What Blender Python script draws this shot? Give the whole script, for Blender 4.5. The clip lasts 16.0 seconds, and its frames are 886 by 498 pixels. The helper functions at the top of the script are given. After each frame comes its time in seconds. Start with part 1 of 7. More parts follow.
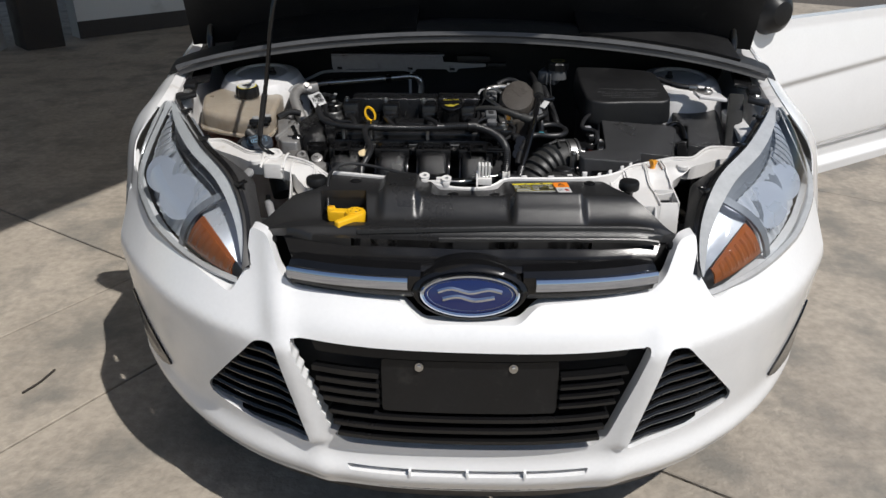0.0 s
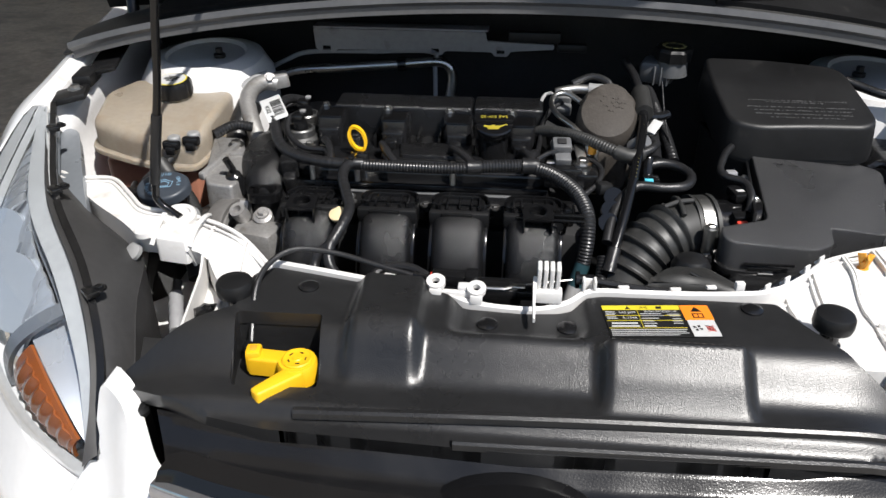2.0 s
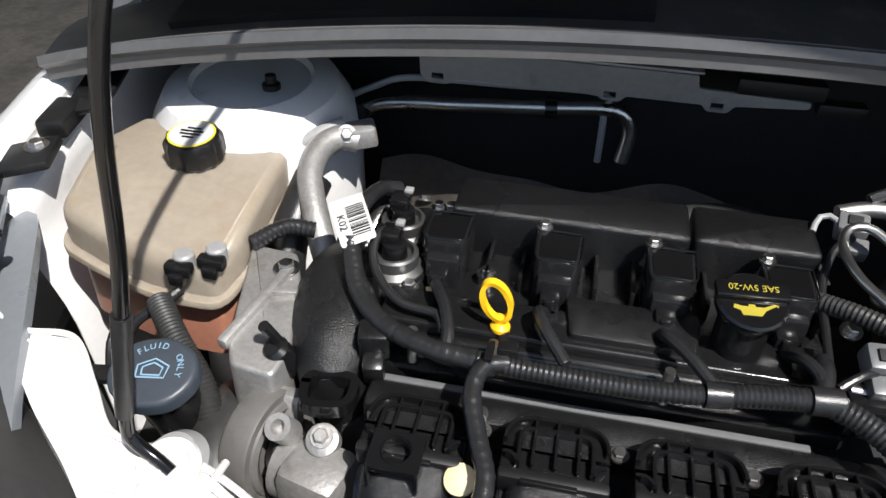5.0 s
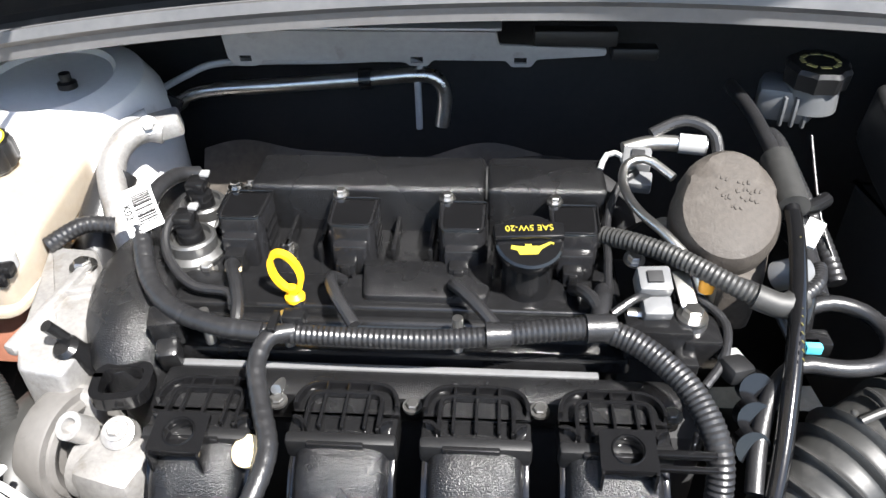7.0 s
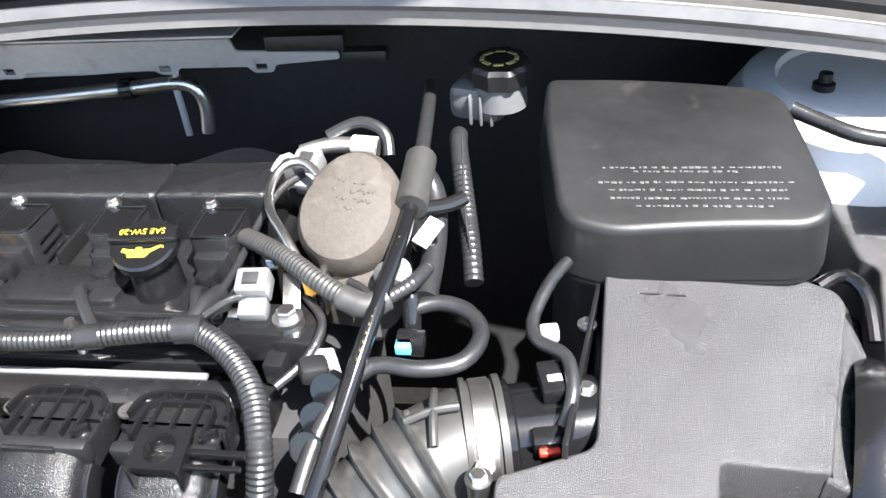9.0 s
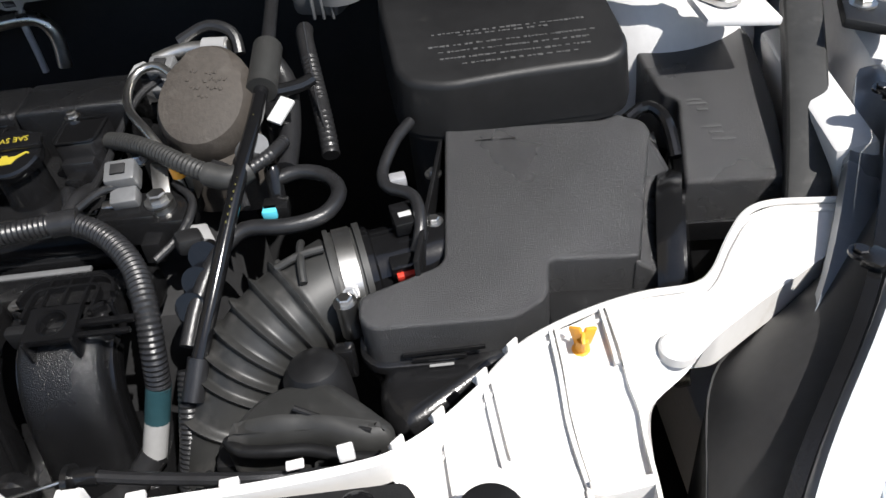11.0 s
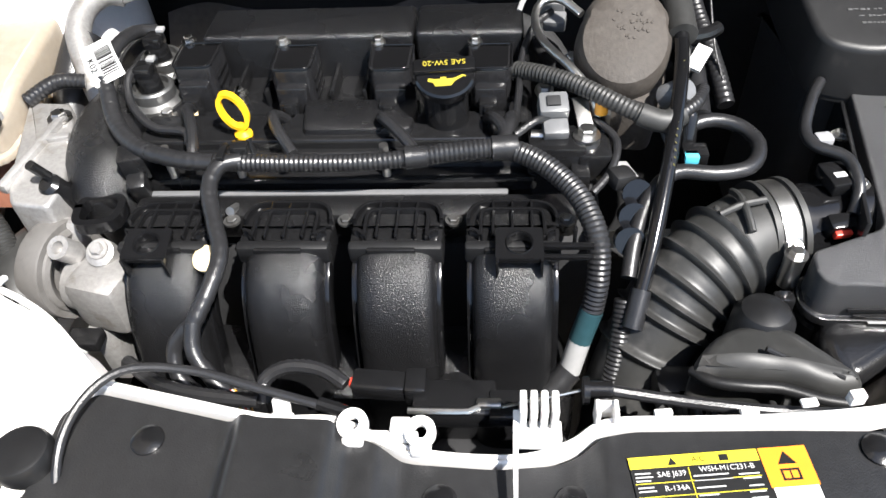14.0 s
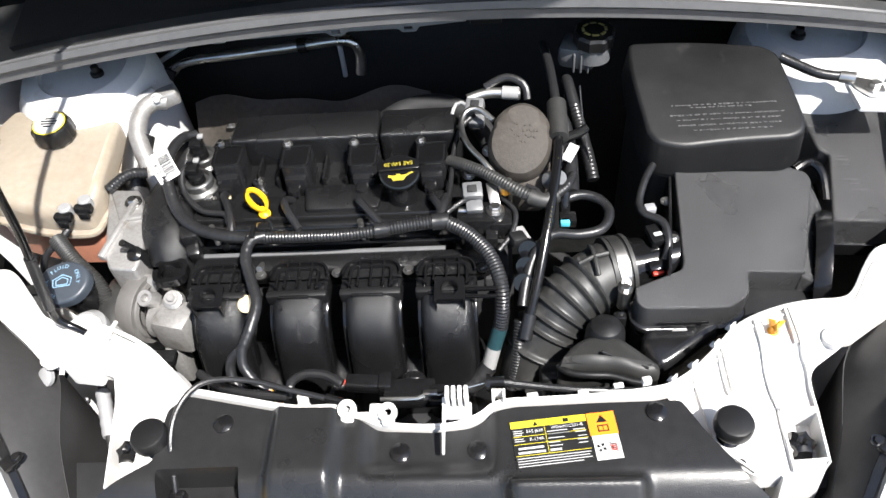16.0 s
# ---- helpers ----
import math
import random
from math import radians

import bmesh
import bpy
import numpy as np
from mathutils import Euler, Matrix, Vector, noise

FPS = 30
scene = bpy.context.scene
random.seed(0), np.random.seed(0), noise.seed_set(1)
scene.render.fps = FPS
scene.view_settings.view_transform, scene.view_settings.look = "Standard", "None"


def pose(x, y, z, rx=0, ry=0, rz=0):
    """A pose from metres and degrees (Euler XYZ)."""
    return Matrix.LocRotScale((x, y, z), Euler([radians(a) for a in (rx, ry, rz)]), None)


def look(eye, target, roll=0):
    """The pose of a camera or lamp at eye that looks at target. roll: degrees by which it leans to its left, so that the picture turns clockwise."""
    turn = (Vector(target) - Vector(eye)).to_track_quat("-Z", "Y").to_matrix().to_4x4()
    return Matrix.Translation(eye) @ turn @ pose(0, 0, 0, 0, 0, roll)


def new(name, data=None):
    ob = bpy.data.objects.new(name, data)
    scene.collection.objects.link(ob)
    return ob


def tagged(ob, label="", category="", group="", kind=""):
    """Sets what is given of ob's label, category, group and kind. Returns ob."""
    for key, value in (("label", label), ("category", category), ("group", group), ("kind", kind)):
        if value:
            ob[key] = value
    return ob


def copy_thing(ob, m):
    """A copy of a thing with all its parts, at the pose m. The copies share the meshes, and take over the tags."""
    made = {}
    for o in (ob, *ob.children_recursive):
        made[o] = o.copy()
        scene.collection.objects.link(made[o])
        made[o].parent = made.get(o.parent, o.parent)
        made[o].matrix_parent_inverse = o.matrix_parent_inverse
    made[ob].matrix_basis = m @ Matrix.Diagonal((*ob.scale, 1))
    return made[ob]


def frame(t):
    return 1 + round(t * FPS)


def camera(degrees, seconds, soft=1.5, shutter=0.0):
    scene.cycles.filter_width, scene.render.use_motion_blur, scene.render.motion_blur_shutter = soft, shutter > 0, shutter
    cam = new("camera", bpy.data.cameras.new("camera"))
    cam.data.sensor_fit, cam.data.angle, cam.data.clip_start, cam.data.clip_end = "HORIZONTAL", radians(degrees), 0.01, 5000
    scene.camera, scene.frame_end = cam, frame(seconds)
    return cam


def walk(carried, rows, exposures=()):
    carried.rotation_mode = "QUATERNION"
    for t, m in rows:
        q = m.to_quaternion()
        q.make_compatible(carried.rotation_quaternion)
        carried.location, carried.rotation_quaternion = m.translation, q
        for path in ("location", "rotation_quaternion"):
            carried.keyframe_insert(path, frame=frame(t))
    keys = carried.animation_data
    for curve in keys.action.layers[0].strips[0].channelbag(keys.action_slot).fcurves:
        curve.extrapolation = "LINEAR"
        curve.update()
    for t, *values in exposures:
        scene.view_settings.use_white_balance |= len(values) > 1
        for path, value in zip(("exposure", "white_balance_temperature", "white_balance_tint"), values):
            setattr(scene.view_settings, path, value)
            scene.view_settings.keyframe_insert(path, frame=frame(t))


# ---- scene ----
# ---- camera ----
cam = camera(60.9, 16.0)
PATH = [
    (0, (-0.023, -1.145, 1.371), (-0.064, 0.655, 0.501), 0.3),
    (0.5, (-0.046, -0.968, 1.375), (-0.055, 0.813, 0.465), 0.2),
    (1, (-0.043, -0.778, 1.356), (-0.055, 0.957, 0.362), -0.6),
    (1.5, (-0.027, -0.562, 1.353), (-0.052, 1.147, 0.316), -0.1),
    (2, (-0.019, -0.381, 1.279), (-0.188, 1.341, 0.276), 0.1),
    (2.5, (-0.049, -0.228, 1.197), (-0.283, 1.481, 0.185), 0.8),
    (3, (-0.112, -0.104, 1.194), (-0.420, 1.556, 0.122), 2.8),
    (3.5, (-0.162, -0.008, 1.205), (-0.493, 1.625, 0.098), 3.7),
    (3.7, (-0.181, 0.021, 1.209), (-0.528, 1.646, 0.094), 4.4),
    (5.8, (-0.1975, 0.1685, 1.2861), (-0.4434, 1.7417, 0.0759), -0.35),
    (6, (-0.1848, 0.1635, 1.2828), (-0.3870, 1.7416, 0.0709), 0.34),
    (6.5, (-0.1400, 0.1488, 1.2661), (-0.2819, 1.7438, 0.0678), 0.10),
    (7, (-0.0764, 0.1477, 1.2501), (-0.2012, 1.7419, 0.0488), -1.25),
    (7.5, (0.0117, 0.1558, 1.2484), (-0.1656, 1.7524, 0.0570), -3.01),
    (8, (0.1114, 0.1619, 1.2481), (-0.1100, 1.7533, 0.0572), -3.76),
    (8.5, (0.1996, 0.1718, 1.2399), (-0.0602, 1.7577, 0.0493), -4.78),
    (9, (0.2734, 0.1735, 1.2372), (0.0009, 1.7598, 0.0500), -5.13),
    (9.5, (0.3229, 0.1585, 1.2315), (0.0942, 1.7517, 0.0443), -5.93),
    (9.7, (0.3350, 0.1483, 1.2282), (0.1362, 1.7469, 0.0428), -6.26),
    (11.8, (0.2618, 0.0288, 1.2068), (0.2592, 1.5114, -0.1355), -7.68),
    (12, (0.2284, 0.0215, 1.2065), (0.2087, 1.5069, -0.1327), -7.07),
    (12.5, (0.1406, 0.0167, 1.2019), (0.0731, 1.5211, -0.1142), -5.76),
    (13, (0.0646, 0.0257, 1.2141), (-0.0784, 1.4949, -0.1352), -4.50),
    (13.5, (0.0155, 0.0432, 1.2356), (-0.1789, 1.4818, -0.1401), -3.72),
    (14, (0.0033, 0.0529, 1.2682), (-0.1494, 1.4427, -0.1619), -4.56),
    (14.5, (0.0032, 0.0524, 1.3339), (-0.1127, 1.3712, -0.1653), -5.07),
    (15, (0.0106, 0.0414, 1.4132), (-0.1250, 1.3170, -0.1212), -6.08),
    (15.5, (0.0527, -0.0208, 1.4901), (-0.0816, 1.2280, -0.0663), -7.09),
    (16, (0.0729, -0.1067, 1.5635), (-0.0591, 1.2234, 0.0757), -6.36),
]
EXPOSURES = [(0.0, 0.0), (1.0, 0.05), (2.0, 0.62), (2.5, 0.78), (3.0, 0.85), (3.5, 0.8), (6.0, 1.35), (6.5, 1.9), (7.0, 2.25), (8.0, 2.85), (9.0, 3.0), (9.5, 2.95), (12.0, 0.0), (12.5, 0.25), (13.0, 0.95), (13.5, 1.45), (14.5, 1.95), (15.5, 1.85), (16.0, 1.6)]
walk(cam, [(t, look(eye, target, roll)) for t, eye, target, roll in PATH], EXPOSURES)

# ---- light ----
SUN_WAY = Vector((0.48, -0.46, 1.0)).normalized()      # towards the sun
world = bpy.data.worlds.new("sky")
scene.world = world
world.use_nodes = True
wn = world.node_tree
sky = wn.nodes.new("ShaderNodeTexSky")
sky.sky_type, sky.sun_disc = "NISHITA", False
sky.sun_elevation = math.asin(SUN_WAY.z)
sky.sun_rotation = math.atan2(SUN_WAY.x, SUN_WAY.y)
wn.nodes["Background"].inputs[1].default_value = 0.075
wn.links.new(sky.outputs[0], wn.nodes["Background"].inputs[0])
sun_data = bpy.data.lights.new("sun", "SUN")
sun_data.energy, sun_data.angle, sun_data.color = 4.0, radians(0.55), (1.0, 0.97, 0.93)
sun = new("sun", sun_data)
sun.matrix_world = look((6, -5, 9), Vector((6, -5, 9)) - SUN_WAY)

# ---- building helpers ----
from mathutils.geometry import delaunay_2d_cdt


def thing(name, label, category, at=(0, 0, 0), group="", kind=""):
    """A top-level Empty at its base."""
    ob = new(name)
    ob.location = at
    ob.empty_display_size = 0.02
    return tagged(ob, label, category, group, kind)


def origin(ob):
    at = Vector(ob.location)
    while ob.parent:
        ob = ob.parent
        at += Vector(ob.location)
    return at


def sag(bm):
    """The nose of the car hangs a little lower and further back than the straight plan."""
    for v in bm.verts:
        k, low, mid = min(1, max(0, (0.75 - v.co.y) / 0.45)), min(0.15, max(0, 0.70 - v.co.z)), max(0, 1 - (v.co.x / 0.55) ** 2)
        v.co += k * Vector((0.002, 0.010 - 0.05 * low, -(0.003 + 0.15 * low) * mid))


def part(name, bm, material, parent=None, label="", sharp=32, weld=True):
    """Links a bmesh, built in world places, as one mesh object under a thing or a part."""
    root = parent
    while root is not None and root.parent is not None:
        root = root.parent
    if root is not None and root.name == "car":
        sag(bm)
    if weld:
        bmesh.ops.remove_doubles(bm, verts=bm.verts, dist=1e-6)
    bmesh.ops.recalc_face_normals(bm, faces=bm.faces)
    at = Vector((0, 0, 0))
    if parent is not None:
        at = origin(parent)
        bmesh.ops.translate(bm, verts=bm.verts, vec=-at)
    me = bpy.data.meshes.new(name)
    bm.to_mesh(me)
    bm.free()
    me.shade_smooth()
    me.set_sharp_from_angle(angle=radians(sharp))
    me.materials.append(material)
    ob = new(name, me)
    if parent is not None:
        ob.parent = parent
    if label:
        ob["label"] = label
    return ob


def join(*bms):
    out = bmesh.new()
    for b in bms:
        me = bpy.data.meshes.new("tmp")
        b.to_mesh(me)
        out.from_mesh(me)
        b.free()
        bpy.data.meshes.remove(me)
    return out


def moved(bm, m):
    bmesh.ops.transform(bm, matrix=m, verts=bm.verts)
    return bm


def warp(bm, fn):
    for v in bm.verts:
        v.co = Vector(fn(*v.co))
    return bm


def box(c, s, bev=0.0, seg=2, turn=(0, 0, 0)):
    bm = bmesh.new()
    bmesh.ops.create_cube(bm, size=1)
    bmesh.ops.scale(bm, vec=s, verts=bm.verts)
    if bev:
        bmesh.ops.bevel(bm, geom=bm.edges[:], offset=bev, segments=seg, affect="EDGES", profile=0.5)
    return moved(bm, pose(*c, *turn))


def smooth(pts, n=6, closed=False):
    """Catmull-Rom through the points."""
    P = [Vector(p) for p in pts]
    out = []
    m = len(P)
    for i in range(m if closed else m - 1):
        a, b, c, d = (P[(i - 1) % m], P[i], P[(i + 1) % m], P[(i + 2) % m]) if closed else (P[max(i - 1, 0)], P[i], P[i + 1], P[min(i + 2, m - 1)])
        for k in range(n):
            t = k / n
            out.append(0.5 * (2 * b + (c - a) * t + (2 * a - 5 * b + 4 * c - d) * t * t + (3 * b - a - 3 * c + d) * t**3))
    if not closed:
        out.append(P[-1])
    return out


def even(path, step):
    """The path again at even steps."""
    acc = [0.0]
    for a, b in zip(path, path[1:]):
        acc.append(acc[-1] + (b - a).length)
    n = max(2, round(acc[-1] / step) + 1)
    out, j = [], 0
    for k in range(n):
        s = acc[-1] * k / (n - 1)
        while j < len(acc) - 2 and acc[j + 1] < s:
            j += 1
        out.append(path[j].lerp(path[j + 1], (s - acc[j]) / max(acc[j + 1] - acc[j], 1e-9)))
    return out


def sweep(path, ring, scale=None, cap=True, up=None):
    """Carries a closed 2D ring along a path."""
    bm = bmesh.new()
    rows = []
    t0 = (path[1] - path[0]).normalized()
    side = (up or Vector((0.13, 0.21, 1))).cross(t0).normalized()
    for i, p in enumerate(path):
        t = (path[min(i + 1, len(path) - 1)] - path[max(i - 1, 0)]).normalized()
        if up is not None:
            side = up.cross(t).normalized()
        else:
            side = (side - t * side.dot(t)).normalized()
        over = t.cross(side)
        k = scale(i, len(path)) if scale else 1.0
        rows.append([bm.verts.new(p + side * (a * k) + over * (b * k)) for a, b in ring])
    n = len(ring)
    for r, s in zip(rows, rows[1:]):
        for i in range(n):
            bm.faces.new((r[i], r[(i + 1) % n], s[(i + 1) % n], s[i]))
    if cap:
        bm.faces.new(rows[0][::-1])
        bm.faces.new(rows[-1])
    return bm


def circle(r, n=12):
    return [(r * math.cos(2 * math.pi * i / n), r * math.sin(2 * math.pi * i / n)) for i in range(n)]


def tube(pts, r, n=12, step=0.008, raw=False):
    path = even([Vector(p) for p in pts] if raw else smooth(pts, 8), step)
    return sweep(path, circle(r, n))


def loom(pts, r, n=12, pitch=0.0035, deep=0.10):
    """A ribbed conduit."""
    path = even(smooth(pts, 8), pitch / 2)
    return sweep(path, circle(r, n), scale=lambda i, m: 1.0 if i % 2 else 1.0 - deep)


def taped(pts, r, n=12, pitch=0.012):
    """A loom wound with tape: slight uneven steps."""
    path = even(smooth(pts, 8), pitch / 3)
    rng = random.Random(len(path))
    steps = [1 + 0.07 * rng.random() for _ in path]
    return sweep(path, circle(r, n), scale=lambda i, m: steps[i] * (1.0, 0.985, 0.955)[i % 3])


def lathe(profile, c=(0, 0, 0), n=24, turn=(0, 0, 0), knurl=0.0, teeth=0):
    """Turns (radius, height) pairs round z."""
    bm = bmesh.new()
    rows = []
    for r, z in profile:
        if r < 1e-6:
            rows.append([bm.verts.new((0, 0, z))])
        else:
            row = []
            for i in range(n):
                a = 2 * math.pi * i / n
                k = 1 + (knurl * (1 if math.cos(a * teeth) > 0 else -1) if teeth else 0)
                row.append(bm.verts.new((r * k * math.cos(a), r * k * math.sin(a), z)))
            rows.append(row)
    for a, b in zip(rows, rows[1:]):
        for i in range(n):
            j = (i + 1) % n
            if len(a) == 1 and len(b) == 1:
                continue
            if len(a) == 1:
                bm.faces.new((a[0], b[j], b[i]))
            elif len(b) == 1:
                bm.faces.new((a[i], a[j], b[0]))
            else:
                bm.faces.new((a[i], a[j], b[j], b[i]))
    for row in (rows[0], rows[-1]):
        if len(row) > 1:
            bm.faces.new(row)
    return moved(bm, pose(*c, *turn))


def fillet(pts, r, n=4):
    """Rounds the corners of a polygon; r is one radius or one for each corner."""
    out, m = [], len(pts)
    for i in range(m):
        a, b, c = (Vector(pts[(i + k) % m]) for k in (-1, 0, 1))
        rr = r[i] if isinstance(r, (list, tuple)) else r
        u, v = (a - b), (c - b)
        d = min(rr, u.length * 0.48, v.length * 0.48)
        p, q = b + u.normalized() * d, b + v.normalized() * d
        for k in range(n + 1):
            t = k / n
            out.append(p * (1 - t) ** 2 + b * (2 * t * (1 - t)) + q * t * t)
    return [(p.x, p.y) for p in out]


def inset(pts, d):
    """A polygon moved inwards by d (counter-clockwise)."""
    m, out = len(pts), []
    area = sum(pts[i][0] * pts[(i + 1) % m][1] - pts[(i + 1) % m][0] * pts[i][1] for i in range(m))
    s = 1 if area > 0 else -1
    for i in range(m):
        a, b, c = (Vector(pts[(i + k) % m]) for k in (-1, 0, 1))
        u, v = (b - a), (c - b)
        if u.length < 1e-9 or v.length < 1e-9:
            u = v if u.length < 1e-9 else u
            v = u if v.length < 1e-9 else v
        n1, n2 = Vector((-u.y, u.x)).normalized(), Vector((-v.y, v.x)).normalized()
        n = (n1 + n2)
        n = n.normalized() if n.length > 1e-6 else n1
        k = 1 / max(0.5, n.dot(n1))
        out.append(tuple(b + n * (s * d * k)))
    return out


def prism(pts, z0, z1, bev=0.0, seg=3, flare=0.0):
    """A solid with the outline pts from z0 to z1, its upper edge rounded, its foot wider by flare."""
    rings = [(inset(pts, -flare) if flare else pts, z0), (pts, z1 - bev)]
    for k in range(1, seg + 1):
        a = math.pi / 2 * k / seg
        if bev:
            rings.append((inset(pts, bev * (1 - math.cos(a))), z1 - bev + bev * math.sin(a)))
    bm = bmesh.new()
    rows = [[bm.verts.new((x, y, z)) for x, y in ring] for ring, z in rings]
    n = len(pts)
    for r, s in zip(rows, rows[1:]):
        for i in range(n):
            bm.faces.new((r[i], r[(i + 1) % n], s[(i + 1) % n], s[i]))
    bm.faces.new(rows[0][::-1])
    bm.faces.new(rows[-1])
    return bm


def inside(p, poly):
    x, y, odd = p[0], p[1], False
    j = len(poly) - 1
    for i in range(len(poly)):
        (xi, yi), (xj, yj) = poly[i], poly[j]
        if (yi > y) != (yj > y) and x < (xj - xi) * (y - yi) / (yj - yi) + xi:
            odd = not odd
        j = i
    return odd


def thicken(bm, t):
    """Gives an open sheet a back, t behind it, and edges."""
    bm.normal_update()
    old = list(bm.faces)
    low = {v: bm.verts.new(v.co - v.normal * t) for v in list(bm.verts)}
    rims = [e for e in bm.edges if len(e.link_faces) == 1]
    for f in old:
        bm.faces.new([low[v] for v in reversed(f.verts)])
    for e in rims:
        a, b = e.verts
        bm.faces.new((a, b, low[b], low[a]))
    return bm


def sheet(outline, holes, step, fn, thick=0.0, rim=0.0, rim_way=None):
    """A sheet with the outline and real holes, cut to fine triangles and laid on the surface fn(u, v). thick gives it a back;
    rim folds the edges of holes and outline along rim_way."""
    pts, edges = [], []
    for loop in [outline] + list(holes):
        loop = [Vector((p[0], p[1])) for p in loop]
        dense = []
        for i in range(len(loop)):
            a, b = loop[i], loop[(i + 1) % len(loop)]
            k = max(1, int((b - a).length / step))
            dense += [a.lerp(b, t / k) for t in range(k)]
        base = len(pts)
        pts += dense
        edges += [(base + i, base + (i + 1) % len(dense)) for i in range(len(dense))]
    us, vs = [p[0] for p in outline], [p[1] for p in outline]
    border = list(pts)
    u = min(us) + step / 2
    row = 0
    cell = {}
    for p in border:
        cell.setdefault((int(p.x // step), int(p.y // step)), []).append(p)
    while u < max(us):
        v = min(vs) + step / 2 * (1 + row % 2)
        while v < max(vs):
            if inside((u, v), outline) and not any(inside((u, v), h) for h in holes):
                ci, cj = int(u // step), int(v // step)
                near = any((p - Vector((u, v))).length < step * 0.45 for i in (-1, 0, 1) for j in (-1, 0, 1) for p in cell.get((ci + i, cj + j), ()))
                if not near:
                    pts.append(Vector((u, v)))
            v += step
        u += step * 0.87
        row += 1
    vv, _, ff, _, _, _ = delaunay_2d_cdt(pts, edges, [], 0, 1e-7)
    bm = bmesh.new()
    made = [bm.verts.new(fn(p.x, p.y)) for p in vv]
    for f in ff:
        c = sum((vv[i] for i in f), Vector((0, 0))) / len(f)
        if inside(c, outline) and not any(inside(c, h) for h in holes):
            bm.faces.new([made[i] for i in f])
    for v in [v for v in bm.verts if not v.link_faces]:
        bm.verts.remove(v)
    bm.normal_update()
    if rim:
        open_edges = [e for e in bm.edges if len(e.link_faces) == 1]
        got = bmesh.ops.extrude_edge_only(bm, edges=open_edges)
        bmesh.ops.translate(bm, verts=[g for g in got["geom"] if isinstance(g, bmesh.types.BMVert)], vec=Vector(rim_way).normalized() * rim)
    if thick:
        thicken(bm, thick)
    return bm


def patch(fn, nu, nv, thick=0.0):
    """A grid over (0..1, 0..1) laid on fn."""
    bm = bmesh.new()
    g = [[bm.verts.new(fn(i / nu, j / nv)) for j in range(nv + 1)] for i in range(nu + 1)]
    for i in range(nu):
        for j in range(nv):
            bm.faces.new((g[i][j], g[i + 1][j], g[i + 1][j + 1], g[i][j + 1]))
    bm.normal_update()
    if thick:
        thicken(bm, thick)
    return bm


def bolt(c, r=0.006, h=0.006, turn=(0, 0, 0), washer=True):
    hexa = [(r * math.cos(math.pi / 3 * i), r * math.sin(math.pi / 3 * i)) for i in range(6)]
    b = prism(hexa, 0, h, r * 0.15, 1)
    if washer:
        b = join(b, lathe([(0, -0.001), (r * 1.5, -0.001), (r * 1.5, 0.0012), (0, 0.0012)], n=16))
    return moved(b, pose(*c, *turn))


def letters(text, size, at, turn, depth=0.0004, align="CENTER"):
    """Raised lettering as a bmesh."""
    cu = bpy.data.curves.new("txt", "FONT")
    cu.body, cu.size, cu.extrude, cu.align_x, cu.align_y = text, size, depth, align, "CENTER"
    cu.resolution_u = 3
    ob = bpy.data.objects.new("txt", cu)
    scene.collection.objects.link(ob)
    me = bpy.data.meshes.new_from_object(ob.evaluated_get(bpy.context.evaluated_depsgraph_get()))
    bm = bmesh.new()
    bm.from_mesh(me)
    bpy.data.objects.remove(ob)
    bpy.data.curves.remove(cu)
    bpy.data.meshes.remove(me)
    return moved(bm, pose(*at, *turn))

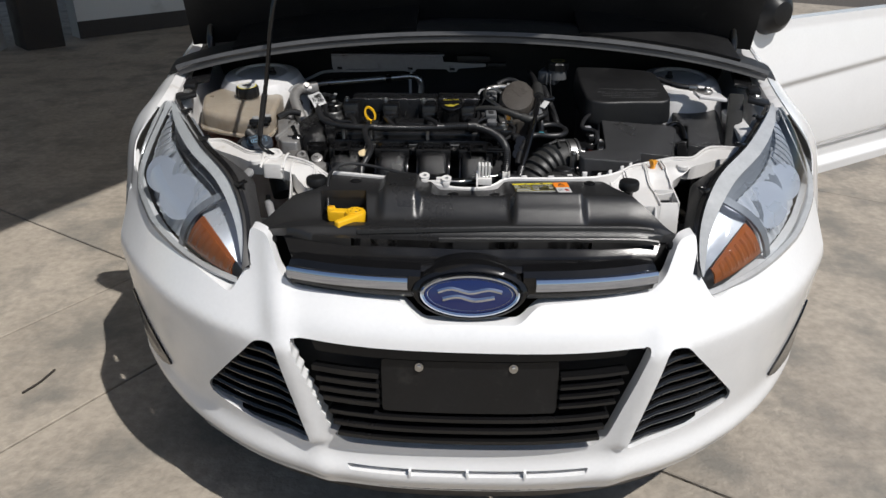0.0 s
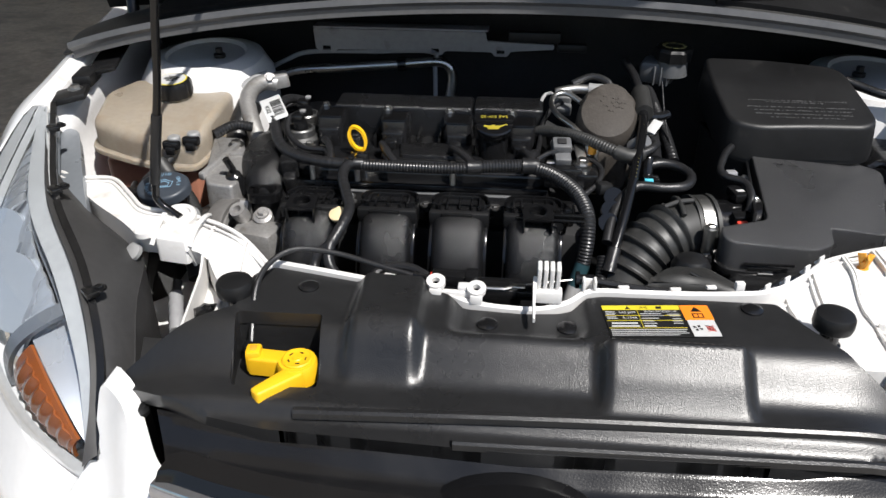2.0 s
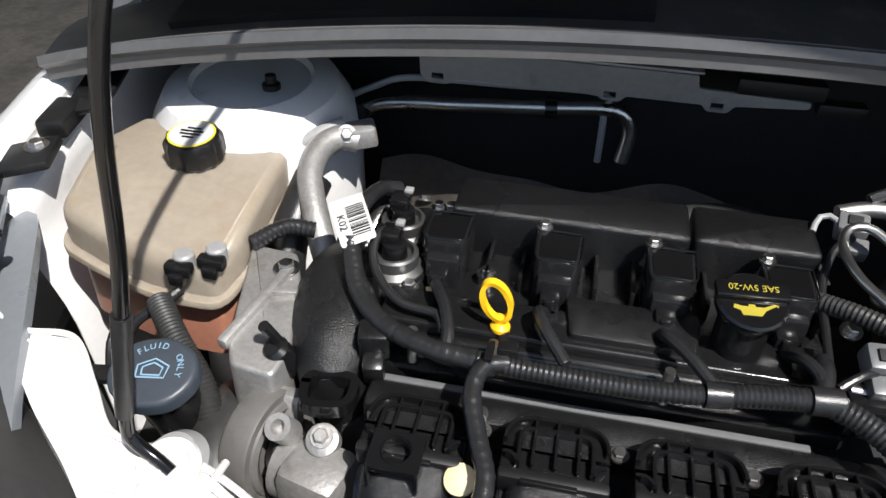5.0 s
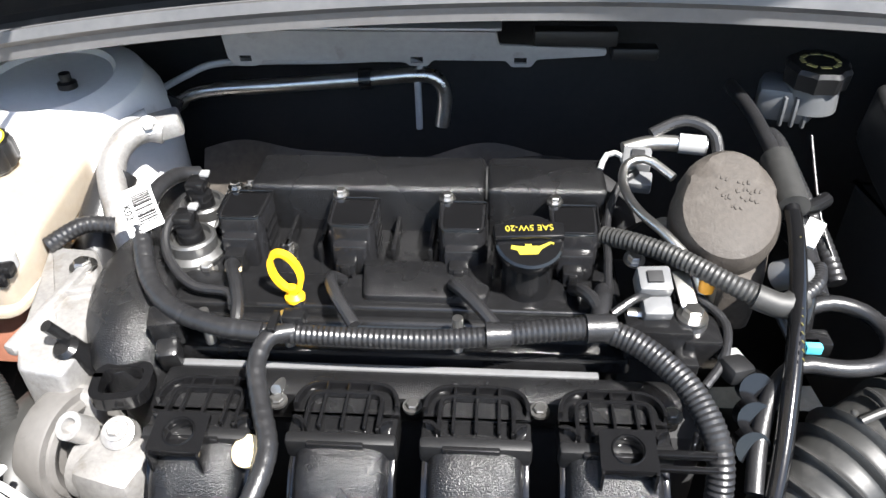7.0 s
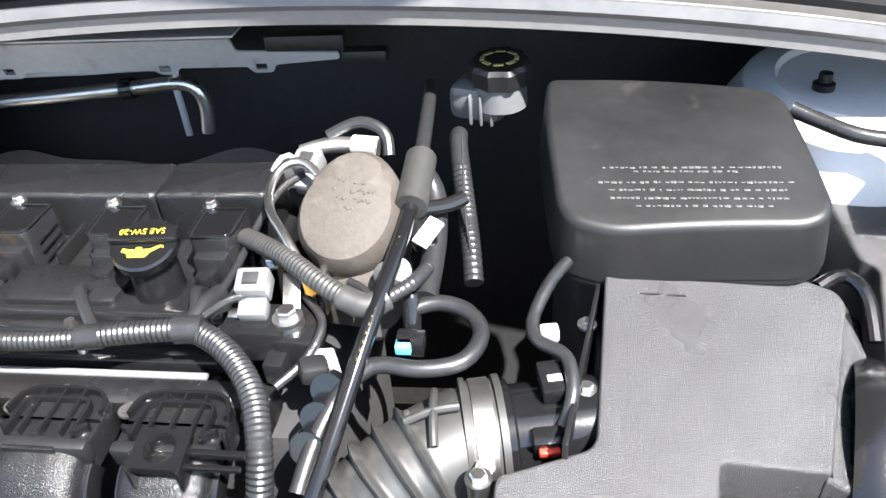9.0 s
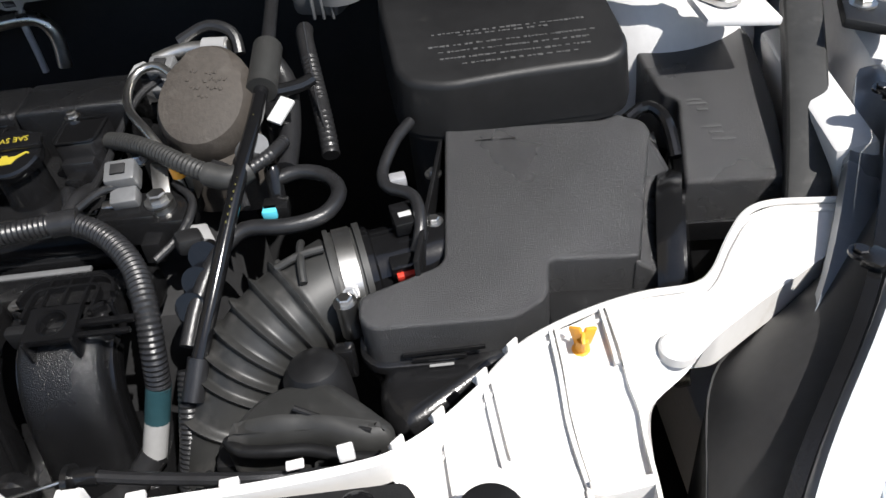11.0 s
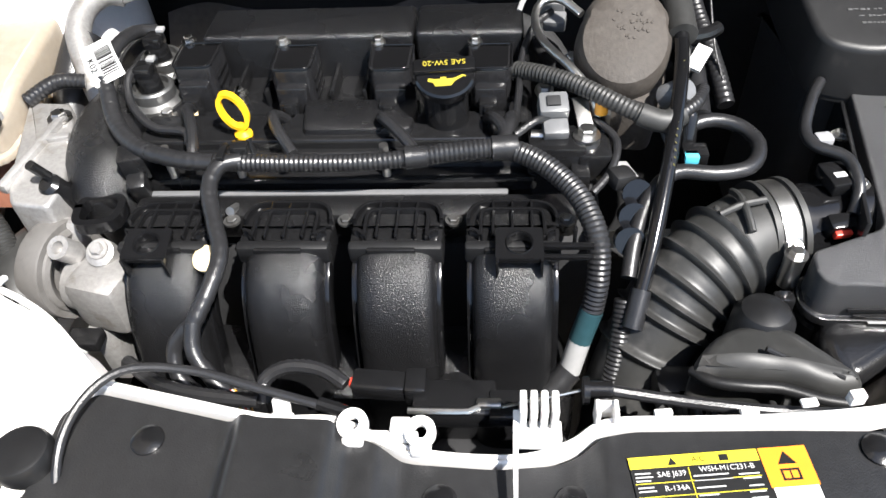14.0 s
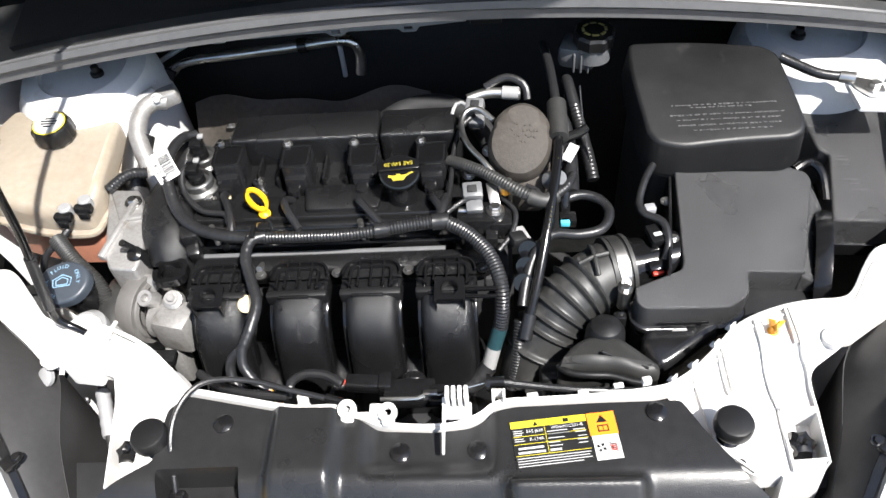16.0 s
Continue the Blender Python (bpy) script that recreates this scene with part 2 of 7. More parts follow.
# ---- materials ----
def mat(name, color, rough=0.5, metal=0.0, vary=0.12, scale=8.0, fine=120.0, bump=0.0, bump_scale=400.0, rough_vary=0.1, coat=0.0,
        stain=None, stain_at=0.62, stain_scale=5.0, spec=0.5, trans=0.0, alpha=1.0, random_each=0.0, sheen_dust=0.0):
    m = bpy.data.materials.new(name)
    m.use_nodes = True
    t = m.node_tree
    n, k = t.nodes, t.links
    b = n["Principled BSDF"]
    co = n.new("ShaderNodeTexCoord")
    def noise_at(s, detail=4.0, r=0.55):
        x = n.new("ShaderNodeTexNoise")
        x.inputs["Scale"].default_value, x.inputs["Detail"].default_value, x.inputs["Roughness"].default_value = s, detail, r
        k.new(co.outputs["Object"], x.inputs["Vector"])
        return x
    big, small = noise_at(scale), noise_at(fine, 3.0)
    add = n.new("ShaderNodeMath"); add.operation = "ADD"
    k.new(big.outputs["Fac"], add.inputs[0]); k.new(small.outputs["Fac"], add.inputs[1])
    span = n.new("ShaderNodeMapRange")
    span.inputs["From Min"].default_value, span.inputs["From Max"].default_value = 0.6, 1.4
    span.inputs["To Min"].default_value, span.inputs["To Max"].default_value = 1 - vary, 1 + vary
    k.new(add.outputs[0], span.inputs["Value"])
    val = span.outputs[0]
    if random_each:
        info = n.new("ShaderNodeObjectInfo")
        r2 = n.new("ShaderNodeMapRange")
        r2.inputs["To Min"].default_value, r2.inputs["To Max"].default_value = 1 - random_each, 1 + random_each
        k.new(info.outputs["Random"], r2.inputs["Value"])
        mul = n.new("ShaderNodeMath"); mul.operation = "MULTIPLY"
        k.new(val, mul.inputs[0]); k.new(r2.outputs[0], mul.inputs[1])
        val = mul.outputs[0]
    mix = n.new("ShaderNodeVectorMath"); mix.operation = "SCALE"
    mix.inputs[0].default_value = color
    k.new(val, mix.inputs["Scale"])
    out = mix.outputs[0]
    if stain:
        sn = noise_at(stain_scale, 6.0, 0.62)
        ramp = n.new("ShaderNodeMapRange")
        ramp.inputs["From Min"].default_value, ramp.inputs["From Max"].default_value = stain_at - 0.06, stain_at + 0.1
        k.new(sn.outputs["Fac"], ramp.inputs["Value"])
        mx = n.new("ShaderNodeMix"); mx.data_type = "RGBA"
        k.new(ramp.outputs[0], mx.inputs["Factor"])
        k.new(out, mx.inputs["A"])
        mx.inputs["B"].default_value = (*stain, 1)
        out = mx.outputs["Result"]
    k.new(out, b.inputs["Base Color"])
    rr = n.new("ShaderNodeMapRange")
    rr.inputs["From Min"].default_value, rr.inputs["From Max"].default_value = 0.3, 0.7
    rr.inputs["To Min"].default_value, rr.inputs["To Max"].default_value = max(0.02, rough - rough_vary), min(1, rough + rough_vary)
    k.new(big.outputs["Fac"], rr.inputs["Value"])
    k.new(rr.outputs[0], b.inputs["Roughness"])
    b.inputs["Metallic"].default_value = metal
    b.inputs["Specular IOR Level"].default_value = spec
    b.inputs["Coat Weight"].default_value = coat
    b.inputs["Coat Roughness"].default_value = 0.05
    b.inputs["Transmission Weight"].default_value = trans
    b.inputs["Alpha"].default_value = alpha
    if bump:
        bn = noise_at(bump_scale, 2.0, 0.5)
        bu = n.new("ShaderNodeBump")
        bu.inputs["Strength"].default_value, bu.inputs["Distance"].default_value = 1.0, bump
        k.new(bn.outputs["Fac"], bu.inputs["Height"])
        k.new(bu.outputs[0], b.inputs["Normal"])
    return m


WHITE = mat("white_car_paint", (0.80, 0.80, 0.80), 0.22, vary=0.03, coat=0.6, rough_vary=0.04)
WHITE_BAY = mat("white_bay_paint", (0.66, 0.65, 0.645), 0.35, vary=0.06, stain=(0.45, 0.42, 0.38), stain_at=0.70, stain_scale=14, coat=0.2)
CARRIER = mat("white_moulded_plastic", (0.66, 0.645, 0.625), 0.42, vary=0.05, stain=(0.5, 0.46, 0.41), stain_at=0.69, stain_scale=22, bump=0.00012, bump_scale=600)
GRAIN = mat("grained_black_plastic", (0.007, 0.007, 0.0075), 0.27, vary=0.25, bump=0.0008, bump_scale=950, rough_vary=0.05, stain=(0.014, 0.014, 0.013), stain_at=0.66, stain_scale=18)
# base lifted to grey for the sky's sheen on the black cowl seal
SEAL = mat("sky_lit_grey_seal_rubber", (0.085, 0.085, 0.087), 0.38, vary=0.15, scale=20)
GLOSS = mat("dressed_black_plastic", (0.008, 0.008, 0.0085), 0.20, vary=0.25, bump=0.00012, bump_scale=500, rough_vary=0.1)
SHINE = mat("shiny_black_plastic", (0.006, 0.006, 0.0065), 0.13, vary=0.2, bump=0.00005, bump_scale=300, rough_vary=0.06)
MATTE = mat("dull_black_plastic", (0.0085, 0.0085, 0.009), 0.45, vary=0.3, bump=0.00008, bump_scale=1500, stain=(0.026, 0.025, 0.024), stain_at=0.68, stain_scale=20, spec=0.35)
WEATHERED = mat("weathered_grey_black_plastic", (0.036, 0.035, 0.035), 0.55, vary=0.2, scale=12, bump=0.00008, bump_scale=1500, spec=0.4)
COVER = mat("fine_grained_black_cover", (0.016, 0.016, 0.0165), 0.30, vary=0.25, bump=0.00022, bump_scale=800, rough_vary=0.05, stain=(0.02, 0.019, 0.018), stain_at=0.7, stain_scale=25)
BOX = mat("sparkling_grained_black_plastic", (0.036, 0.036, 0.037), 0.30, vary=0.45, fine=900, bump=0.0010, bump_scale=1250, rough_vary=0.05)
# lighter grey puts the glints on raised black lettering into its colour
RAISED = mat("highlit_lettering_plastic", (0.07, 0.07, 0.07), 0.3, vary=0.2, fine=600)
RUBBER = mat("grey_black_rubber", (0.024, 0.024, 0.0232), 0.50, vary=0.25, bump=0.00006, bump_scale=1500, stain=(0.05, 0.048, 0.046), stain_at=0.62, stain_scale=30)
HOSE = mat("black_hose_rubber", (0.015, 0.015, 0.016), 0.32, vary=0.3, rough_vary=0.08, bump=0.00022, bump_scale=900)
BROWN = mat("brown_grey_insulating_cover", (0.044, 0.037, 0.031), 0.75, vary=0.25, fine=200, bump=0.0005, bump_scale=350, stain=(0.062, 0.054, 0.046), stain_at=0.6, stain_scale=40)
# near-black for black parts; also stands in for deep shade in the bay
DARK = mat("near_black_parts_and_shade", (0.012, 0.012, 0.013), 0.8, vary=0.3)
STEEL = mat("bare_steel", (0.55, 0.54, 0.52), 0.32, 1.0, vary=0.15, stain=(0.3, 0.26, 0.22), stain_at=0.66, stain_scale=60)
ALU = mat("cast_aluminium", (0.37, 0.36, 0.35), 0.48, 0.65, vary=0.2, fine=250, bump=0.0004, bump_scale=260, stain=(0.25, 0.23, 0.2), stain_at=0.62, stain_scale=35)
GREYMETAL = mat("grey_coated_metal", (0.34, 0.34, 0.35), 0.5, 0.3, vary=0.12, stain=(0.2, 0.19, 0.18), stain_at=0.66, stain_scale=30)
DULLMETAL = mat("dull_grey_metal", (0.15, 0.15, 0.148), 0.42, 0.8, vary=0.2, stain=(0.10, 0.095, 0.09), stain_at=0.58, stain_scale=40)
CHROME = mat("chrome", (0.60, 0.65, 0.75), 0.08, 1.0, vary=0.02, rough_vary=0.03)
TANK = mat("aged_translucent_polymer", (0.29, 0.250, 0.200), 0.34, vary=0.12, scale=14, stain=(0.26, 0.21, 0.16), stain_at=0.58, stain_scale=16, rough_vary=0.08)
for node in TANK.node_tree.nodes:
    if node.type == "BSDF_PRINCIPLED":
        node.inputs["Subsurface Weight"].default_value = 0.7
        node.inputs["Subsurface Radius"].default_value = (1.0, 0.9, 0.75)
        node.inputs["Subsurface Scale"].default_value = 0.018
PINK = mat("red_coolant_seen_through_polymer", (0.30, 0.13, 0.085), 0.4, vary=0.15, scale=20)
YELLOW = mat("yellow_plastic", (0.80, 0.45, 0.012), 0.4, vary=0.06, bump=0.0001)
ORANGE = mat("orange_plastic", (0.75, 0.33, 0.03), 0.45, vary=0.1)
LABEL_Y = mat("yellow_print", (0.62, 0.52, 0.03), 0.4, vary=0.04)
DULL_Y = mat("faded_yellow_lettering", (0.36, 0.29, 0.03), 0.4, vary=0.1)
LABEL_O = mat("orange_print", (0.85, 0.24, 0.02), 0.4, vary=0.04)
LABEL_W = mat("white_print", (0.52, 0.52, 0.51), 0.45, vary=0.05)
LABEL_K = mat("black_print", (0.012, 0.012, 0.012), 0.35, vary=0.1)
LABEL_R = mat("red_print", (0.5, 0.03, 0.02), 0.4, vary=0.05)
BLUE = mat("deep_blue_enamel", (0.006, 0.014, 0.085), 0.12, vary=0.05, coat=0.8)
PALEBLUE = mat("pale_blue_print", (0.20, 0.33, 0.44), 0.5, vary=0.05)
NAVY = mat("dark_blue_cap", (0.036, 0.044, 0.056), 0.42, vary=0.15)
TEAL = mat("teal_tape", (0.018, 0.05, 0.06), 0.4, vary=0.2, scale=40)
CYAN = mat("cyan_plastic", (0.10, 0.55, 0.70), 0.4, vary=0.05)
RED = mat("red_plastic", (0.65, 0.05, 0.03), 0.4, vary=0.05)
CLEAR_EDGE = mat("clear_plastic_edge", (0.44, 0.45, 0.455), 0.18, vary=0.12, scale=20, coat=0.4)
AMBER = mat("amber_lens", (0.36, 0.10, 0.02), 0.15, vary=0.1, coat=0.5)
GREYPLUG = mat("dull_grey_plastic", (0.12, 0.122, 0.125), 0.4, vary=0.15)
PALE = mat("pale_grey_plastic", (0.26, 0.26, 0.26), 0.45, vary=0.1)
BEIGE = mat("beige_peg", (0.75, 0.60, 0.36), 0.5, vary=0.08)
REFLECTOR = mat("lamp_reflector", (0.72, 0.75, 0.79), 0.30, 0.55, vary=0.03, rough_vary=0.06)
BEZEL = mat("grey_lamp_bezel", (0.25, 0.27, 0.295), 0.30, 0.35, vary=0.08)
CONCRETE = mat("worn_concrete", (0.325, 0.285, 0.235), 0.85, vary=0.32, scale=2.6, fine=30, bump=0.003, bump_scale=70, stain=(0.20, 0.185, 0.16), stain_at=0.54, stain_scale=3.4, random_each=0.06)
JOINT = mat("dirt_in_joints", (0.08, 0.07, 0.06), 0.95, vary=0.3, scale=20)
PLASTER = mat("white_plaster", (0.62, 0.61, 0.59), 0.8, vary=0.06, scale=2, stain=(0.4, 0.38, 0.35), stain_at=0.66, stain_scale=1.5)
DARKWOOD = mat("dark_painted_timber", (0.035, 0.028, 0.024), 0.6, vary=0.2)
TYRE = mat("tyre_rubber", (0.02, 0.02, 0.02), 0.8, vary=0.2)


def glass_mat(name, tint, rough=0.02):
    m = bpy.data.materials.new(name)
    m.use_nodes = True
    t = m.node_tree
    n, k = t.nodes, t.links
    n.remove(n["Principled BSDF"])
    clear, gloss, mix, fr = n.new("ShaderNodeBsdfTransparent"), n.new("ShaderNodeBsdfGlossy"), n.new("ShaderNodeMixShader"), n.new("ShaderNodeFresnel")
    clear.inputs["Color"].default_value = (*tint, 1)
    gloss.inputs["Roughness"].default_value = rough
    fr.inputs["IOR"].default_value = 1.5
    k.new(fr.outputs[0], mix.inputs[0]); k.new(clear.outputs[0], mix.inputs[1]); k.new(gloss.outputs[0], mix.inputs[2])
    k.new(mix.outputs[0], n["Material Output"].inputs[0])
    return m


LENS = glass_mat("clear_lamp_lens", (0.74, 0.77, 0.81), 0.06)
SCREEN = glass_mat("windscreen_glass", (0.10, 0.11, 0.11))

# ---- ground, joints and the building behind ----
AX, BX = Vector((0.85, -0.527, 0)), Vector((0.527, 0.85, 0))     # the slabs' two ways


def flat(pts, z):
    bm = bmesh.new()
    bm.faces.new([bm.verts.new((x, y, z)) for x, y in pts])
    return bm


tagged(part("ground", flat([(-400, -400), (400, -400), (400, 400), (-400, 400)], -0.02), CONCRETE), "worn grey-brown concrete yard", "ground", kind="structure")
pavement = thing("pavement", "worn grey-brown concrete slabs with dirty joints", "pavement", kind="structure")
part("joint_bed", flat([(-14, -14), (14, -14), (14, 14), (-14, 14)], -0.012), JOINT, pavement)

# ---- unseen roof slab, added to cast shade on the yard beside the car ----
canopy = thing("roof_canopy", "unseen flat roof slab added to shade one side of the yard", "roof", (-3, 3, 3.6), kind="structure")
EDGE, ALONG = Vector((-0.19, 0.36, 3.6)), Vector((0.42, 0.907, 0)).normalized()
OUT = Vector((-ALONG.y, ALONG.x, 0))
ring = [EDGE + ALONG * a + OUT * b for a, b in ((-2.5, 0), (12, 0), (12, 9), (-2.5, 9))]
part("slab", prism([(p.x, p.y) for p in ring], 3.6, 3.78, 0.01, 1), PLASTER, canopy)

# ---- wall with a post, behind and to one side, where the added roof slab shades the yard ----
wall_back = thing("wall_back", "white plastered wall with a dark skirting", "wall", (-1.5, 8.7, 0), kind="structure")


def run_wall(a, b, z0, z1, thick):
    a, b = Vector((*a, 0)), Vector((*b, 0))
    w = (b - a)
    n = Vector((-w.y, w.x, 0)).normalized() * thick
    ring = [a, b, b + n, a + n]
    bm = bmesh.new()
    lo, hi = [bm.verts.new(p + Vector((0, 0, z0))) for p in ring], [bm.verts.new(p + Vector((0, 0, z1))) for p in ring]
    for i in range(4):
        bm.faces.new((lo[i], lo[(i + 1) % 4], hi[(i + 1) % 4], hi[i]))
    bm.faces.new(lo[::-1])
    bm.faces.new(hi)
    return bm


part("wall_face", run_wall((-3.75, 6.3), (2.5, 12.9), 0.0, 3.6, 0.2), PLASTER, wall_back)
part("skirting", run_wall((-3.74, 6.285), (2.51, 12.885), 0.0, 0.16, 0.012), DARKWOOD, wall_back, "dark grey skirting")
wall_side = thing("wall_side", "white plastered wall beside a dark post", "wall", (-5.0, 5.2, 0), kind="structure")
part("wall_face", run_wall((-8.0, 5.0), (-4.18, 5.62), 0.0, 3.6, 0.2), PLASTER, wall_side)
post = thing("gate_post", "dark brown painted timber gate post", "post", (-3.95, 5.9, 0))
part("shaft", box((-3.95, 5.92, 1.8), (0.34, 0.34, 3.6), 0.01, turn=(0, 0, 45)), DARKWOOD, post)

# ---- a twig on the ground ----
TWIG_A, TWIG_B = (-1.314, 0.656, 0.004), (-1.276, 0.777, 0.004)
twig = thing("twig", "thin dark twig lying on the concrete", "twig", (-1.295, 0.716, 0))
part("stem", tube([TWIG_A, tuple((Vector(TWIG_A) + Vector(TWIG_B)) / 2 + Vector((0.006, -0.004, 0))), TWIG_B], 0.0035, 8), DARKWOOD, twig)

# ---- the car ----
car = thing("car", "white hatchback car, bonnet propped open, one front door ajar", "car", (0, 1.4, 0))


def plan(x):
    return 0.70 * (abs(x) / 0.93) ** 3


def lean(z):
    return 0.6 * (z - 0.6) + 0.0 if z > 0.6 else 0.2 * (0.6 - z)


def skin(x, z):
    """The outer face of the bumper."""
    swell = 0.018 * math.exp(-((z - 0.645) / 0.03) ** 2) * max(0, 1 - (x / 0.40) ** 4)
    chin = -0.022 * math.exp(-((z - 0.285) / 0.035) ** 2)
    horn = -0.016 * math.exp(-((abs(x) - (0.36 + 0.16 * (z - 0.62))) / 0.03) ** 2) * (1 if z > 0.36 else 0.4)
    side = min(1, max(0, (0.70 - z) / 0.12))
    return Vector((x, plan(x) * (1 - 0.09 * side) + lean(z) - swell + chin + horn + 0.004, z))


def both(pts):
    """A half outline, from the middle outwards, closed by its mirror image."""
    return [(x, z) for x, z in pts] + [(-x, z) for x, z in reversed(pts)]


def side_of(poly, s):
    return [(s * x, z) for x, z in poly] if s > 0 else [(s * x, z) for x, z in reversed(poly)]


BUMPER_EDGE = fillet(both([(0.088, 0.658), (0.125, 0.682), (0.335, 0.690), (0.362, 0.712), (0.392, 0.772), (0.432, 0.772), (0.436, 0.705), (0.470, 0.655), (0.550, 0.672),
                           (0.640, 0.685), (0.720, 0.705), (0.790, 0.752), (0.822, 0.785), (0.842, 0.62), (0.848, 0.34), (0.80, 0.255), (0.60, 0.238), (0.34, 0.235)]), 0.012, 3)
wave = [(-0.338 + 0.064 * k / 72 + 0.0022 * math.sin(k * 0.78) * min(1, k / 12), 0.612 - 0.215 * k / 72) for k in range(1, 72)]
CENTRE_HOLE = fillet([(0.338, 0.620), (0.278, 0.388), (0.245, 0.366), (-0.245, 0.366), (-0.278, 0.388)], [0.02, 0.02, 0.012, 0.012, 0.02], 4) + wave[::-1] + [(-0.336, 0.618), (-0.32, 0.620)]
SLOT_HOLE = fillet(both([(0.250, 0.312), (0.244, 0.298)]), 0.005, 2)
FOG = fillet([(0.370, 0.606), (0.412, 0.598), (0.475, 0.520), (0.560, 0.402), (0.556, 0.378), (0.470, 0.362), (0.336, 0.346), (0.322, 0.354)], [0.012, 0.02, 0.03, 0.02, 0.02, 0.03, 0.012, 0.01], 4)
GILL = fillet([(0.690, 0.352), (0.728, 0.330), (0.800, 0.318), (0.842, 0.326), (0.846, 0.452), (0.800, 0.432), (0.740, 0.392)], 0.012, 3)
part("bumper", sheet(BUMPER_EDGE, [CENTRE_HOLE, SLOT_HOLE, side_of(FOG, 1), side_of(FOG, -1)], 0.014, skin, rim=0.03, rim_way=(0, 1, 0)),
     WHITE, car, "white painted front bumper")


def behind(poly, back, step=0.02):
    return sheet(poly, [], step, lambda x, z: skin(x, z) + Vector((0, back, 0)))


# the valance under the bumper, dull black
part("lower_lip", patch(lambda u, v: Vector(((u * 2 - 1) * 0.80, plan((u * 2 - 1) * 0.80) + 0.075 + 0.04 * v, 0.245 - 0.055 * v)), 60, 4, 0.006), MATTE, car, "dull black lower lip")

# centre grille: a sunk black net of bars with a plain plate holder
part("lower_grille", sheet(fillet([(0.36, 0.64), (0.30, 0.35), (-0.30, 0.35), (-0.36, 0.64)], 0.02, 3), [], 0.02, lambda x, z: skin(x, z) + Vector((0, 0.07, 0))), DARK, car, "black lower grille")
holder = part("plate_holder", join(
    sheet(fillet([(-0.168, 0.585), (0.168, 0.585), (0.168, 0.472), (-0.168, 0.472)], 0.008, 3), [], 0.02, lambda x, z: Vector((x, 0.012 + plan(x) + 0.02, z)), thick=0.012),
    sheet(fillet([(-0.300, 0.612), (0.300, 0.612), (0.292, 0.592), (-0.292, 0.592)], 0.004, 2), [], 0.02, lambda x, z: Vector((x, plan(x) + 0.022, z)), thick=0.02)),
    MATTE, car, "empty black number plate holder")
for sx in (-0.096, 0.082):
    part("screw", bolt((sx, 0.031, 0.574), 0.0055, 0.005, (90, 0, 0)), STEEL, holder, "bare steel screw")
bar_at = [(0.556, 0.30, 1), (0.534, 0.293, 1), (0.512, 0.287, 1), (0.490, 0.281, 1)]
for z, w, _ in bar_at:
    for s in (-1, 1):
        part("grille_bar", sweep([Vector((s * (0.172 + (w - 0.172) * k / 8), plan(0.172 + (w - 0.172) * k / 8) + 0.034, z)) for k in range(9)], [(-0.010, -0.003), (0.012, -0.005), (0.012, 0.005), (-0.010, 0.003)][::s], up=Vector((0, 0, 1))), GLOSS, car)
for z, w in ((0.455, 0.272), (0.428, 0.265), (0.402, 0.258)):
    part("grille_bar", sweep([Vector((-w + 2 * w * k / 16, plan(-w + 2 * w * k / 16) + 0.045, z)) for k in range(17)], [(-0.016, -0.004), (0.016, -0.006), (0.016, 0.006), (-0.016, 0.004)], up=Vector((0, 0, 1))), GLOSS, car)
part("slot_back", behind(inset(SLOT_HOLE, -0.008), 0.035), DARK, car)
for x in (-0.118, 0.0, 0.118):
    part("slot_rib", box((x, 0.058, 0.305), (0.006, 0.03, 0.018), 0.001), WHITE, car)
for s in (-1, 1):
    fog = part("fog_insert", behind(inset(side_of(FOG, s), -0.01), 0.055), DARK, car, "black slatted fog lamp blank")
    for k in range(8):
        z = 0.364 + 0.0295 * k
        lo = 0.318 + (z - 0.352) * 0.19
        hi = 0.560 if z < 0.392 else 0.412 + (0.600 - z) * 0.725
        if hi - lo > 0.02:
            line = [Vector((s * (lo + (hi - lo) * i / 10), skin(lo + (hi - lo) * i / 10, z).y + 0.026, z - 0.006 * i / 10)) for i in range(11)]
            part("slat", sweep(line, [(-0.013, -0.0045), (-0.015, 0.0), (-0.012, 0.0045), (0.028, 0.008), (0.028, -0.004)] if s > 0 else [(0.013, -0.0045), (0.015, 0.0), (0.012, 0.0045), (-0.028, 0.008), (-0.028, -0.004)], up=Vector((0, 0, 1))), GLOSS, fog)
    part("side_gill", sheet(side_of(GILL, s), [], 0.012, lambda x, z: skin(x, z) + Vector((s * 0.003, -0.004, 0)), thick=0.008), SHINE, car, "black side marker recess")

# upper grille bars with chrome strips, badge in its housing
BAR = [(0.058, -0.030), (0.050, -0.010), (0.051, 0.014), (0.058, 0.024), (0.078, 0.029), (0.082, -0.02)]
for s in (-1, 1):
    xs = [0.095 + 0.258 * k / 24 for k in range(25)][::s]
    line = [Vector((s * x, plan(x), 0.720 + 0.004 * (x / 0.35) ** 2)) for x in xs]
    part("grille_wing", sweep(line, BAR, scale=lambda i, n: 1 - 0.10 * max(0, (xs[i] - 0.335) / 0.018) ** 2, up=Vector((0, 0, 1))), SHINE, car, "gloss black upper grille bar")
    strip = [p + Vector((0, 0.046, 0.001)) for p, x in zip(line, xs) if 0.112 < x < 0.345]
    part("chrome_strip", sweep(strip, [(0.008, -0.0125), (-0.003, -0.0115), (-0.0052, -0.004), (-0.0045, 0.006), (-0.001, 0.0115), (0.008, 0.0125)], up=Vector((0, 0, 1))), CHROME, car, "chrome strip")


def oval(w, h, n=48):
    return [(w * math.cos(2 * math.pi * i / n), h * math.sin(2 * math.pi * i / n)) for i in range(n)]


